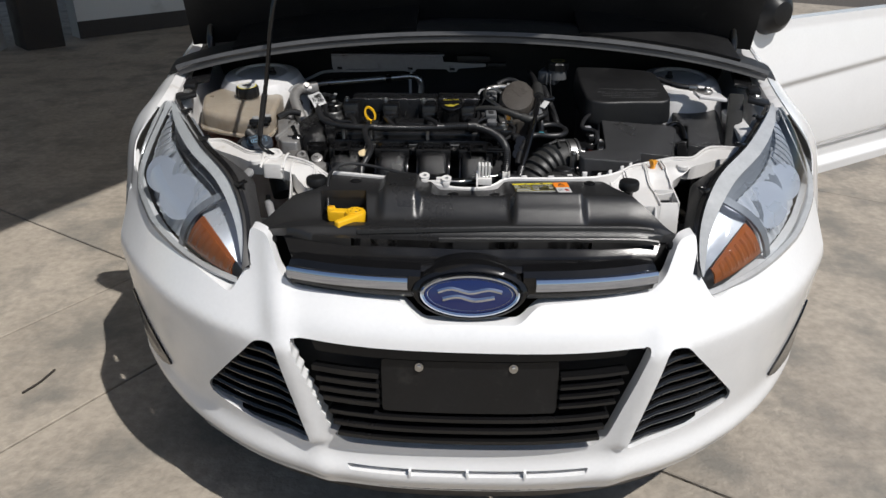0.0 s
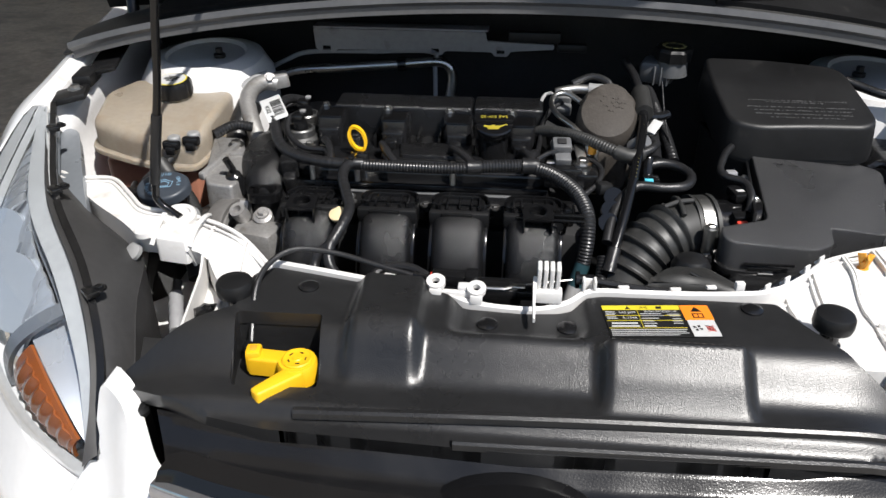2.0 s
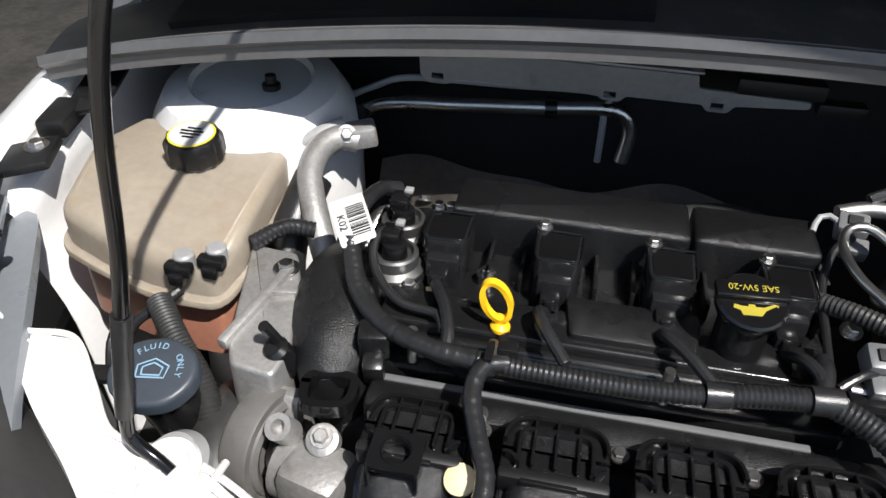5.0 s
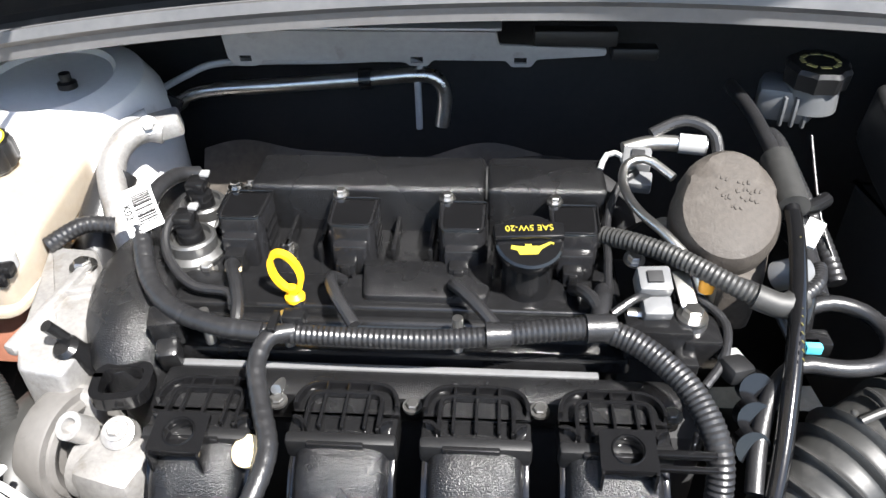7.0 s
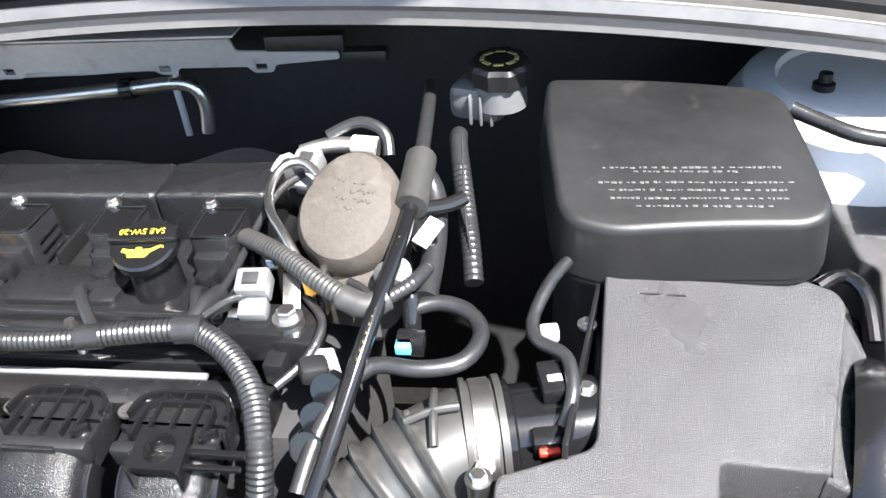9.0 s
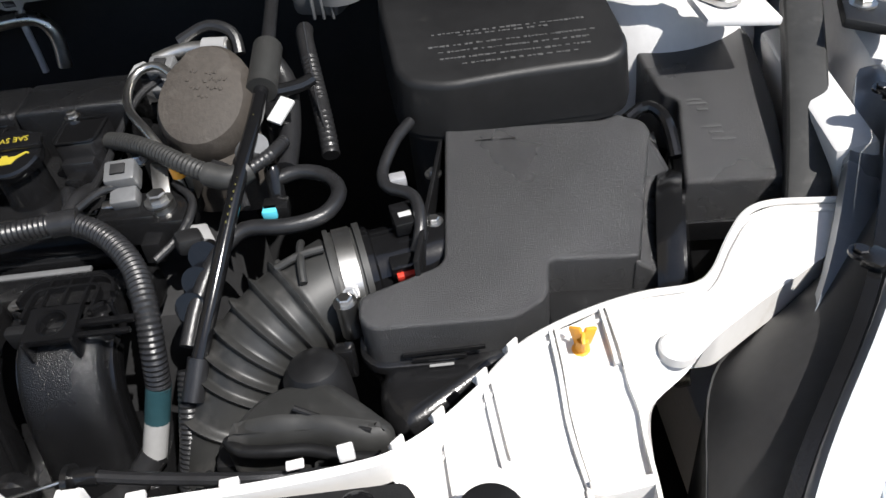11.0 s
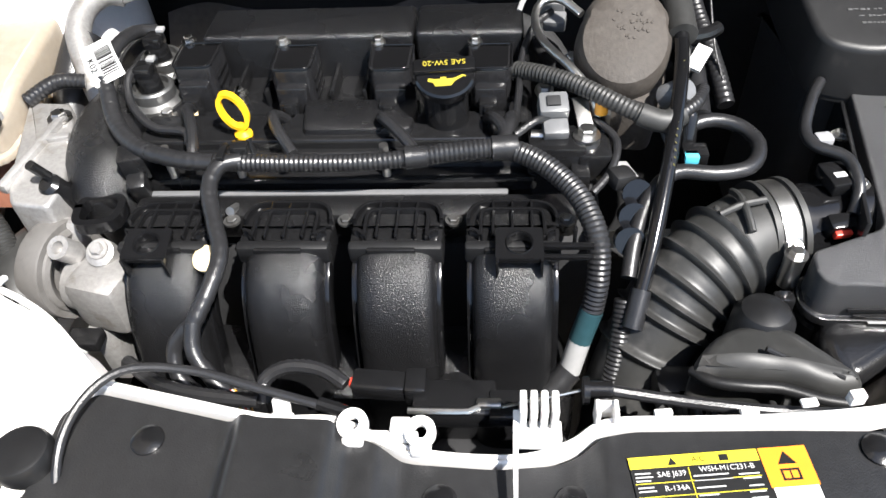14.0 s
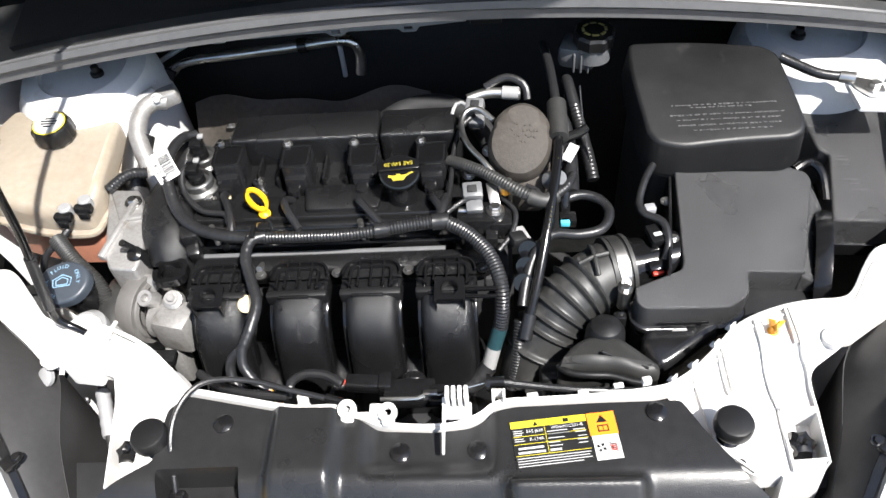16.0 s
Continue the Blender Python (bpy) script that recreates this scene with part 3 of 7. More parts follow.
def rings(levels, n=48, close=False):
    """Ovals (half width, half height, shift, height) joined up."""
    bm = bmesh.new()
    rows = [[bm.verts.new((x, y + dy, z)) for x, y in oval(w, h, n)] for w, h, dy, z in levels]
    for a, b in zip(rows, rows[1:]):
        for i in range(n):
            bm.faces.new((a[i], a[(i + 1) % n], b[(i + 1) % n], b[i]))
    if close:
        bm.faces.new(rows[0])
        bm.faces.new(rows[-1])
    return bm


BADGE = pose(-0.003, 0.043, 0.705, 74, 0, 0)       # the badge leans back
part("badge_housing", moved(rings([(0.080, 0.030, 0, -0.002), (0.092, 0.0385, 0, -0.002), (0.097, 0.041, 0.001, 0.002), (0.104, 0.046, 0.003, -0.001), (0.109, 0.051, 0.006, -0.012), (0.111, 0.055, 0.010, -0.035), (0.112, 0.058, 0.016, -0.075), (0.112, 0.058, 0.016, -0.09)], 56, True), BADGE),
     SHINE, car, "gloss black badge housing")
badge = part("badge", moved(rings([(0.084, 0.032, 0, 0.0), (0.082, 0.0305, 0, 0.0045), (0.05, 0.018, 0, 0.0062), (0.001, 0.001, 0, 0.0068)], 48, True), BADGE), BLUE, car, "blue oval badge")
part("badge_rim", moved(rings([(0.0905, 0.0375, 0, 0.0), (0.0905, 0.0375, 0, 0.005), (0.0875, 0.035, 0, 0.0085), (0.0835, 0.0315, 0, 0.0075), (0.0825, 0.031, 0, 0.003)]), BADGE), CHROME, badge, "chrome rim")
part("inner_line", moved(rings([(0.0785, 0.0283, 0, 0.0046), (0.0775, 0.0277, 0, 0.0056), (0.0765, 0.027, 0, 0.0048)]), BADGE), CHROME, badge, "fine chrome line")
ink = [[(-0.052, 0.004), (-0.030, 0.009), (0.0, 0.003), (0.030, 0.008), (0.052, 0.004)], [(-0.044, -0.007), (-0.020, -0.003), (0.008, -0.008), (0.040, -0.004)]]
for stroke in ink:
    part("swash", moved(sweep(even(smooth([(x * 1.12, y * 1.22, 0.0068) for x, y in stroke], 6), 0.002), [(-0.0036, 0), (0, 0.0014), (0.0036, 0), (0, -0.0014)], up=Vector((0, 0, 1))), BADGE), CHROME, badge, "silver swash")

# black ledge between the grille bars and the radiator cover
part("grille_top", patch(lambda u, v: Vector(((u * 2 - 1) * (0.330 + 0.030 * v), (0.064 + 0.9 * plan((u * 2 - 1) * 0.330)) * (1 - v) + (0.128 + 0.16 * abs(u - 0.5) ** 3) * v, 0.738 + 0.004 * math.sin(v * 9) + 0.026 * v)), 60, 8, 0.008), GLOSS, car, "black grille top edge")


# ---- headlamps ----
def along(pts, t):
    path = smooth(pts, 8)
    f = t * (len(path) - 1)
    i = min(int(f), len(path) - 2)
    return path[i].lerp(path[i + 1], f - i)


LAMP_IN = [(0.440, 0.137, 0.700), (0.448, 0.200, 0.775), (0.490, 0.275, 0.838), (0.580, 0.390, 0.868), (0.660, 0.530, 0.882), (0.725, 0.650, 0.894)]
LAMP_OUT = [(0.455, 0.140, 0.664), (0.550, 0.190, 0.674), (0.640, 0.270, 0.687), (0.720, 0.372, 0.706), (0.790, 0.528, 0.752), (0.745, 0.662, 0.890)]


def lamp_face(s, sink=0.0, t0=0.0, t1=1.0, w0=0.0, w1=1.0):
    def f(u, v):
        t, w = t0 + (t1 - t0) * u, w0 + (w1 - w0) * v
        a, b = along(LAMP_IN, t), along(LAMP_OUT, t)
        p = a.lerp(b, w)
        out = (b - a).cross(along(LAMP_IN, min(1, t + 0.03)) - along(LAMP_IN, max(0, t - 0.03))).normalized()
        if out.y > 0:
            out = -out
        p = p + out * ((0.045 * math.sin(math.pi * min(1, max(0, w))) * math.sin(math.pi * min(1, max(0, t))) ** 0.5) - sink)
        return Vector((s * p.x, p.y, p.z))
    return f


for s in (-1, 1):
    lamp = part("headlamp", patch(lamp_face(s, 0.055, 0.02, 0.98, 0.03, 0.97), 24, 10, 0.01), BEZEL, car, "clear headlamp with chromed reflectors and amber lens")
    lens = part("lens", patch(lamp_face(s), 36, 14), LENS, lamp, "clear lens")
    lens.visible_shadow = False
    for e, w in ((0.0, 0.12), (0.965, 1.0)):
        part("lens_edge", patch(lamp_face(s, 0.002, 0.0, 1.0, e - 0.004, w), 40, 1, 0.012), CLEAR_EDGE, lamp, "bright clear lens edge")
    part("amber_reflector", patch(lamp_face(s, 0.022, 0.09, 0.33, 0.44, 0.86), 10, 6, 0.004), AMBER, lamp, "amber turn lens")
    part("amber_flute", patch(lambda u, v: lamp_face(s, 0.020 + 0.002 * math.sin(40 * u), 0.10, 0.32, 0.50, 0.80)(u, v), 40, 4, 0.002), AMBER, lamp)
    part("lower_bowl", patch(lambda u, v: lamp_face(s, 0.030 + 0.012 * math.sin(math.pi * v), 0.06, 0.40, 0.10, 0.46)(u, v), 12, 8, 0.004), REFLECTOR, lamp, "chromed lower reflector")
    part("main_bowl", patch(lambda u, v: lamp_face(s, 0.040 + 0.020 * math.sin(math.pi * v) * math.sin(math.pi * u) + 0.0016 * math.sin(60 * u), 0.38, 0.78, 0.30, 0.92)(u, v), 90, 12, 0.004), REFLECTOR, lamp, "fluted main reflector")
    part("divider", patch(lamp_face(s, 0.018, 0.345, 0.375, 0.12, 0.95), 3, 20, 0.006), BEZEL, lamp, "grey dividing bar")
    for t, w, r in ((0.50, 0.60, 0.050), (0.67, 0.64, 0.042)):
        c = lamp_face(s, 0.046)(t, w)
        bowl = lathe([(r, 0.0), (r * 0.98, -0.004), (r * 0.8, -0.022), (r * 0.45, -0.038), (r * 0.2, -0.042), (r * 0.16, -0.02), (0, -0.018)], n=32)
        part("reflector_bowl", moved(bowl, Matrix.Translation(c + Vector((0, 0.0, 0.014))) @ pose(0, 0, 0, 62, 0, 18 * s)), REFLECTOR, lamp, "chromed reflector bowl")
        part("bulb", moved(lathe([(0, 0.0), (0.008, -0.002), (0.010, -0.014), (0.010, -0.034), (0, -0.034)], n=16), Matrix.Translation(c + Vector((0, 0.0, 0.014))) @ pose(0, 0, 0, 62, 0, 18 * s)), CHROME, lamp, "bulb with a chromed cap")
    for k in range(8):
        t = 0.70 + 0.032 * k
        part("reflector_flute", patch(lamp_face(s, 0.03, t, t + 0.024, 0.30, 0.72 - 0.03 * k), 2, 5, 0.003), REFLECTOR, lamp)
    part("side_trim", patch(lamp_face(s, 0.012, 0.30, 0.97, 0.02, 0.13), 20, 3, 0.004), BEZEL, lamp, "satin inner trim")
    part("brow", patch(lamp_face(s, 0.025, 0.36, 0.98, 0.05, 0.22), 16, 4, 0.005), BEZEL, lamp, "grey inner brow")

# ---- wings, aprons, strut towers, firewall ----
WING_TOP = [(0.800, 0.535, 0.765), (0.808, 0.600, 0.815), (0.762, 0.668, 0.888), (0.768, 0.780, 0.910), (0.782, 0.920, 0.935), (0.805, 1.180, 0.972), (0.825, 1.400, 1.000)]


def wing(s):
    def f(u, v):
        p = along(WING_TOP, u)
        a = v * math.pi / 2
        zlow = 0.34
        z = p.z - (p.z - zlow) * (v ** 1.35)
        k = min(1, max(0, (0.76 - z) / 0.20))
        p = p + Vector((0, 0.11 * max(0, 1 - u * 2.2) * k, 0))
        wide = 0.93 * (p.y / 0.70) ** (1 / 3)
        xo = min(0.895 + 0.012 * k, wide - 0.045 + 0.034 * k * k * (3 - 2 * k))
        x = p.x + (xo - p.x) * min(1, math.sin(min(a * 2.2, math.pi / 2)))
        return Vector((s * x, p.y, z))
    return f


for s in (-1, 1):
    part("wing", patch(wing(s), 40, 24, 0.003), WHITE, car, "white painted front wing")
    def rail(u, v, s=s):
        p = along(WING_TOP, 0.30 + 0.70 * u)
        prof = [(0.0, 0.0), (-0.022, -0.006), (-0.024, -0.020), (-0.055, -0.024), (-0.060, -0.075), (-0.085, -0.16), (-0.10, -0.35)]
        q = along([(a, 0, b) for a, b in prof], v)
        return Vector((s * (p.x + q.x), p.y, p.z + q.z))
    part("apron", patch(rail, 24, 24, 0.003), WHITE_BAY, car, "white painted inner wing apron")
    dome = lathe([(0.125, -0.40), (0.122, -0.10), (0.114, -0.035), (0.098, -0.008), (0.070, 0.0), (0.066, -0.006), (0, -0.006)], (s * 0.560, 0.885, 0.915), 40)
    part("strut_tower", warp(dome, lambda x, y, z: (x, y, z + 0.10 * (y - 0.885))), WHITE_BAY, car, "white painted suspension strut tower")
    part("tower_nut", join(lathe([(0, 0), (0.010, 0), (0.010, 0.006), (0.006, 0.008), (0.006, 0.016), (0, 0.016)], (s * 0.527, 0.862, 0.914), 16)), MATTE, car)

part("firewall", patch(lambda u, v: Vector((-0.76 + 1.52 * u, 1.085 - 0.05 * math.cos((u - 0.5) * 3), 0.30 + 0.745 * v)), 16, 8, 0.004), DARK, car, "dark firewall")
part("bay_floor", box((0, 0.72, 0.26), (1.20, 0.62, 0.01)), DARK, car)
for s in (-1, 1):
    part("side_member", box((s * 0.60, 0.76, 0.46), (0.10, 0.60, 0.14), 0.01), WHITE_BAY, car)
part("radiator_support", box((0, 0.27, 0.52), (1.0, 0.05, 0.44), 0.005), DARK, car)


# cowl seal, scuttle panel, windscreen
def cowl(x, back=0.0, up=0.0):
    k = abs(x) / 0.76
    return Vector((x, 0.803 + back - 0.025 * k**2 + 0.04 * k**6, 1.014 + up - 0.075 * k**2.0 - 0.02 * k**6))


line = [cowl(-0.76 + 1.52 * i / 60, 0.0, 0.014) for i in range(61)]
part("cowl_seal", sweep(line, [(-0.008, -0.014), (0.006, -0.014), (0.016, -0.006), (0.018, 0.006), (0.008, 0.010), (0.002, 0.005), (-0.002, 0.012), (-0.010, 0.013), (-0.013, 0.004), (-0.007, -0.002)], up=Vector((0, 0, 1))), SEAL, car, "black rubber cowl seal")
part("scuttle", patch(lambda u, v: cowl(-0.80 + 1.60 * u, 0.014 + 0.36 * v, 0.012 + 0.055 * v + 0.012 * math.sin(v * 9)), 40, 16, 0.004), RUBBER, car, "dull black scuttle panel")
for x0, x1 in ((-0.62, -0.14), (0.28, 0.70)):
    part("scuttle_grille", patch(lambda u, v: cowl(x0 + (x1 - x0) * u, 0.035 + 0.16 * v, 0.030 + 0.04 * v), 20, 6, 0.012), MATTE, car, "raised scuttle cover")
part("windscreen", patch(lambda u, v: cowl((-0.80 + 1.60 * u) * (1 - 0.18 * v), 0.37 + 0.95 * v, 0.055 + 0.42 * v + 0.05 * math.sin(math.pi * v) ), 20, 10), SCREEN, car, "windscreen")
for s in (-1, 1):
    part("bonnet_hinge", join(box((s * 0.712, 0.86, 0.925), (0.05, 0.20, 0.006), 0.002, turn=(8, s * 12, -s * 10)), tube([(s * 0.70, 0.93, 0.935), (s * 0.715, 0.96, 0.99), (s * 0.70, 0.965, 1.06)], 0.011)), GLOSS, car, "black bonnet hinge")

# bonnet, standing open
HINGE, OPEN = Vector((0, 0.960, 1.025)), radians(54)


def bonnet(lift):
    def f(u, v):
        d = v
        half = 0.765 - 0.05 * d - 0.30 * max(0, d - 0.45) ** 2 / 0.3025 * 1.0
        x = (2 * u - 1) * half
        reach = 0.90 * d - 0.10 * (2 * u - 1) ** 2 * d**2
        crown = 0.05 * (1 - (2 * u - 1) ** 2) + 0.06 * math.sin(math.pi * min(1, d)) + lift
        return HINGE + Vector((x, -math.cos(OPEN) * reach + math.sin(OPEN) * crown, math.sin(OPEN) * reach + math.cos(OPEN) * crown))
    return f


part("bonnet", patch(bonnet(0.02), 28, 28, 0.004), WHITE, car, "white bonnet standing open")
part("bonnet_liner", patch(lambda u, v: bonnet(-0.012)(u, 1.06 * v - 0.06), 20, 24, 0.006), MATTE, car, "black bonnet liner")

# cabin, doors, wheels
def cabin(u, v):
    y = 1.40 + 2.55 * u
    roof = 1.47 - 0.03 * (u - 0.35) ** 2 * 4
    a = v * math.pi
    half = 0.91 - 0.02 * abs(u - 0.5)
    x = -half * math.cos(a)
    x = math.copysign(min(abs(x) ** 0.5 * half ** 0.5, half), x)
    z = 0.30 + (max(roof, 0.9) - 0.30) * math.sin(a) ** 0.45
    if z > 0.98:
        x *= 1 - 0.55 * (z - 0.98)
    front = 0.75 * max(0, z - 1.0) * (1 - u) * 1.6
    return Vector((x, y + front, z))


part("cabin", patch(cabin, 24, 36, 0.004), WHITE, car, "white painted cabin shell")
part("hatch", patch(lambda u, v: cabin(1.0, v).lerp(Vector((0, 4.02, 0.75)), u), 6, 36, 0.004), WHITE, car, "white rear end")
H0, H1 = Vector((0.905, 1.43, 0)), Vector((1.84, 2.03, 0))
DOOR_OUT = Vector((H1 - H0).cross(Vector((0, 0, 1)))).normalized()


def soft(t):
    t = min(1, max(0, t))
    return t * t * (3 - 2 * t)


def door_face(u, v, out=0.0):
    z = 0.335 + 0.63 * v
    bulge = 0.035 * math.sin(math.pi * min(1, v * 1.05)) + 0.016 * soft((v - 0.60 - 0.10 * u) / 0.05) - 0.022 * soft((0.22 + 0.03 * u - v) / 0.05) + 0.03 * soft((0.11 - v) / 0.05)
    p = H0.lerp(H1, u) + DOOR_OUT * (bulge + out)
    return Vector((p.x, p.y, z))


door = part("door", patch(door_face, 24, 100, 0.05), WHITE, car, "white front door standing open")
mirror = lathe([(0, 0.075), (0.05, 0.068), (0.085, 0.04), (0.10, 0.0), (0.098, -0.05), (0, -0.055)], n=28)
warp(mirror, lambda x, y, z: (x * 0.75, y * 0.75, z * 0.8))
part("wing_mirror", moved(mirror, pose(0.995, 1.46, 1.00, 90, 0, 25)), MATTE, door, "dark door mirror housing")
for s in (-1, 1):
    for y in (0.90, 3.45):
        wheel = part("wheel", moved(lathe([(0.20, -0.10), (0.30, -0.105), (0.318, -0.08), (0.318, 0.08), (0.30, 0.105), (0.20, 0.10)], n=36), pose(s * 0.72, y, 0.318, 0, 90, 0)), TYRE, car, "black tyre")
        part("rim", moved(lathe([(0, 0.05), (0.06, 0.06), (0.19, 0.075), (0.205, 0.09), (0.205, -0.09), (0, -0.09)], n=36), pose(s * 0.72, y, 0.318, 0, 90 * s, 0)), GREYMETAL, wheel, "grey wheel rim")

# ---- front of the bay: radiator cover, carrier, stops, label ----
def hump(v, a, b, soft):
    """1 between a and b, falling to 0 over soft."""
    def ramp(t):
        t = min(1, max(0, t))
        return t * t * (3 - 2 * t)
    return ramp((v - a + soft) / soft) * ramp((b + soft - v) / soft)


def cover_z(x, y):
    z = 0.786 + 0.036 * hump(y, 0.245, 0.60, 0.06) - 0.012 * hump(y, -1, 0.142, 0.018)
    z += 0.016 * hump(x, -0.168, -0.112, 0.016) * hump(y, 0.222, 0.50, 0.045)
    z -= 0.014 * hump(x, -0.062, 0.052, 0.020) * hump(y, 0.262, 0.5, 0.028)
    z += 0.022 * hump(x, 0.088, 0.212, 0.016) * hump(y, 0.200, 0.60, 0.036) * hump(y, 0.0, 0.224, 0.016)
    z -= 0.030 * max(0, (abs(x) - 0.30) / 0.12) ** 2
    return z


POCKET = fillet([(-0.300, 0.252), (-0.208, 0.254), (-0.200, 0.180), (-0.286, 0.176)], 0.004, 2)
COVER_EDGE = fillet([(-0.359, 0.162), (-0.304, 0.143), (-0.240, 0.131), (0.0, 0.123), (0.250, 0.131), (0.316, 0.142), (0.364, 0.158), (0.398, 0.182), (0.325, 0.232), (0.290, 0.285), (0.272, 0.322), (0.188, 0.321), (0.090, 0.318), (0.072, 0.314),
                     (0.040, 0.300), (0.0, 0.296), (-0.058, 0.299), (-0.105, 0.314), (-0.157, 0.315), (-0.285, 0.342), (-0.305, 0.325), (-0.306, 0.262), (-0.345, 0.240), (-0.392, 0.214), (-0.424, 0.200), (-0.407, 0.186)], 0.006, 3)
cover = thing("radiator_cover", "glossy black moulded plastic radiator cover under the latch panel", "engine cover", (0, 0.2, 0.76))
part("panel", sheet(COVER_EDGE, [POCKET], 0.0045, lambda x, y: Vector((x, y, cover_z(x, y))), rim=0.016, rim_way=(0, 0, -1)), COVER, cover, sharp=70)
part("pocket_floor", prism(inset(POCKET, -0.004), 0.762, 0.7705, 0.001, 1), COVER, cover)
walls = bmesh.new()
ring = [(walls.verts.new((x, y, 0.769)), walls.verts.new((x, y, cover_z(x, y) - 0.001))) for x, y in inset(POCKET, -0.0012)]
for (a, b), (c, d) in zip(ring, ring[1:] + ring[:1]):
    walls.faces.new((a, c, d, b))
part("pocket_wall", walls, COVER, cover)
for x, y in ((-0.236, 0.305), (-0.036, 0.273), (0.049, 0.274), (0.243, 0.308)):
    pin = lathe([(0, -0.004), (0.0115, -0.004), (0.0115, 0.0014), (0.008, 0.0034), (0.003, 0.0042), (0, 0.0038)], (x, y, cover_z(x, y) + 0.0005), 20)
    part("push_pin", pin, GLOSS, cover)

# rolled front lip with its long ribs
for y0, y1, x0, x1, r in ((0.150, 0.166, -0.215, 0.345, 0.0065), (0.128, 0.138, -0.060, 0.350, 0.0050)):
    line = [Vector((x0 + (x1 - x0) * k / 40, y0 + (y1 - y0) * k / 40, cover_z(x0 + (x1 - x0) * k / 40, y0 + (y1 - y0) * k / 40) + 0.001)) for k in range(41)]
    part("rib", sweep(line, [(-r, -0.003), (r, -0.003), (r * 0.8, 0.003), (r * 0.35, 0.0052), (-r * 0.35, 0.0052), (-r * 0.8, 0.003)], up=Vector((0, 0, 1))), COVER, cover)

# ---- warning label ----
label = thing("warning_label", "air-conditioning warning label, yellow, black and orange, on the cover", "label", (0.145, 0.27, 0.83))
LO = Vector((0.084, 0.298, 0))
LU = Vector((0.113, 0.012, 0)).normalized()
LV = Vector((0.012, -0.113, 0)).normalized()


def lab(u, v, up=0.0007):
    """Millimetres along and down the label, laid on the cover."""
    p = LO + LU * (u / 1000) + LV * (v / 1000)
    return Vector((p.x, p.y, cover_z(p.x, p.y) + up))


def decal(name, u0, v0, u1, v1, m, up, text=""):
    return part(name, patch(lambda a, b: lab(u0 + (u1 - u0) * a, v0 + (v1 - v0) * b, up), max(2, int(abs(u1 - u0) / 4)), max(2, int(abs(v1 - v0) / 4)), 0.0003), m, label, text)


decal("backing", 0, 0, 113, 56, LABEL_K, 0.0010, "black printed field")
decal("header", 0, 0, 82, 8, LABEL_Y, 0.0014, "yellow header band")
decal("caution_field", 83, 0, 113, 27, LABEL_O, 0.0014, "orange caution field")
decal("picture_field", 84, 27, 112, 55, LABEL_W, 0.0014, "white picture field with two symbols")
for v in (18, 27, 40):
    decal("rule_line", 1, v, 81 if v == 40 else 80, v + 0.5, LABEL_Y, 0.0015)
decal("rule_line", 36, 9, 36.5, 40, LABEL_Y, 0.0015)


def word(text, size, u, v, m, flip=0):
    p, q = lab(u, v, 0.0016), lab(u, v - 2, 0.0016)
    slope = math.degrees(math.atan2(q.z - p.z, math.hypot(q.x - p.x, q.y - p.y)))
    turn = math.degrees(math.atan2(LU.y, LU.x))
    b = letters(text, size, (0, 0, 0), (0, 0, 0), 0.0001)
    part("lettering", moved(b, pose(p.x, p.y, p.z + 0.0002, 0, 0, turn) @ pose(0, 0, 0, slope, 0, 0)), m, label)


word("A/C", 0.0052, 44, 4.2, LABEL_K)
word("SAE J639", 0.0050, 25, 13, LABEL_W)
word("R-134A", 0.0050, 26, 22.5, LABEL_W)
word("WSH-M1C231-B", 0.0050, 60, 11.5, LABEL_W)
for u0, u1, v in [(2, 12, 11), (2, 13, 13.5), (2, 11, 16), (2, 12, 20.5), (2, 13, 23), (5, 32, 31), (4, 33, 36), (38, 60, 15), (38, 62, 18), (66, 79, 16), (68, 79, 19), (38, 56, 23), (70, 79, 24), (38, 50, 28),
                  (69, 79, 28), (38, 52, 32), (38, 50, 36), (69, 79, 32), (2, 80, 43), (2, 78, 46), (2, 80, 49), (2, 70, 52)]:
    decal("print_bar", u0, v, u1, v + (2.2 if v in (31, 36) else 0.8), LABEL_W, 0.0015)
tri = bmesh.new()
tri.faces.new([tri.verts.new(lab(u, v, 0.0018)) for u, v in ((92, 12), (98, 3), (104, 12))])
part("warning_triangle", tri, LABEL_K, label)
part("booklet", sheet([(0, 0), (12, 0), (12, 8), (0, 8)], [[(1.5, 1.5), (5.5, 1.5), (5.5, 6.5), (1.5, 6.5)], [(6.5, 1.5), (10.5, 1.5), (10.5, 6.5), (6.5, 6.5)]], 2, lambda u, v: lab(92 + u, 15 + v, 0.0018)), LABEL_K, label)
for u in (27, 60):
    mark = bmesh.new()
    mark.faces.new([mark.verts.new(lab(u + du, dv, 0.0018)) for du, dv in (((-3, 7), (0, 1.5), (3, 7)) if u < 40 else ((-3, 2), (3, 2), (3, 6.5), (-3, 6.5)))])
    part("header_symbol", mark, LABEL_K, label)
for k in range(4):
    a = math.pi / 2 * k + 0.5
    blade = bmesh.new()
    blade.faces.new([blade.verts.new(lab(91.5 + r * math.cos(a + d), 41 + r * math.sin(a + d), 0.0018)) for r, d in ((0.8, 0), (4.5, -0.45), (5.6, 0.1), (4.2, 0.5))])
    part("fan_symbol", blade, LABEL_K, label)
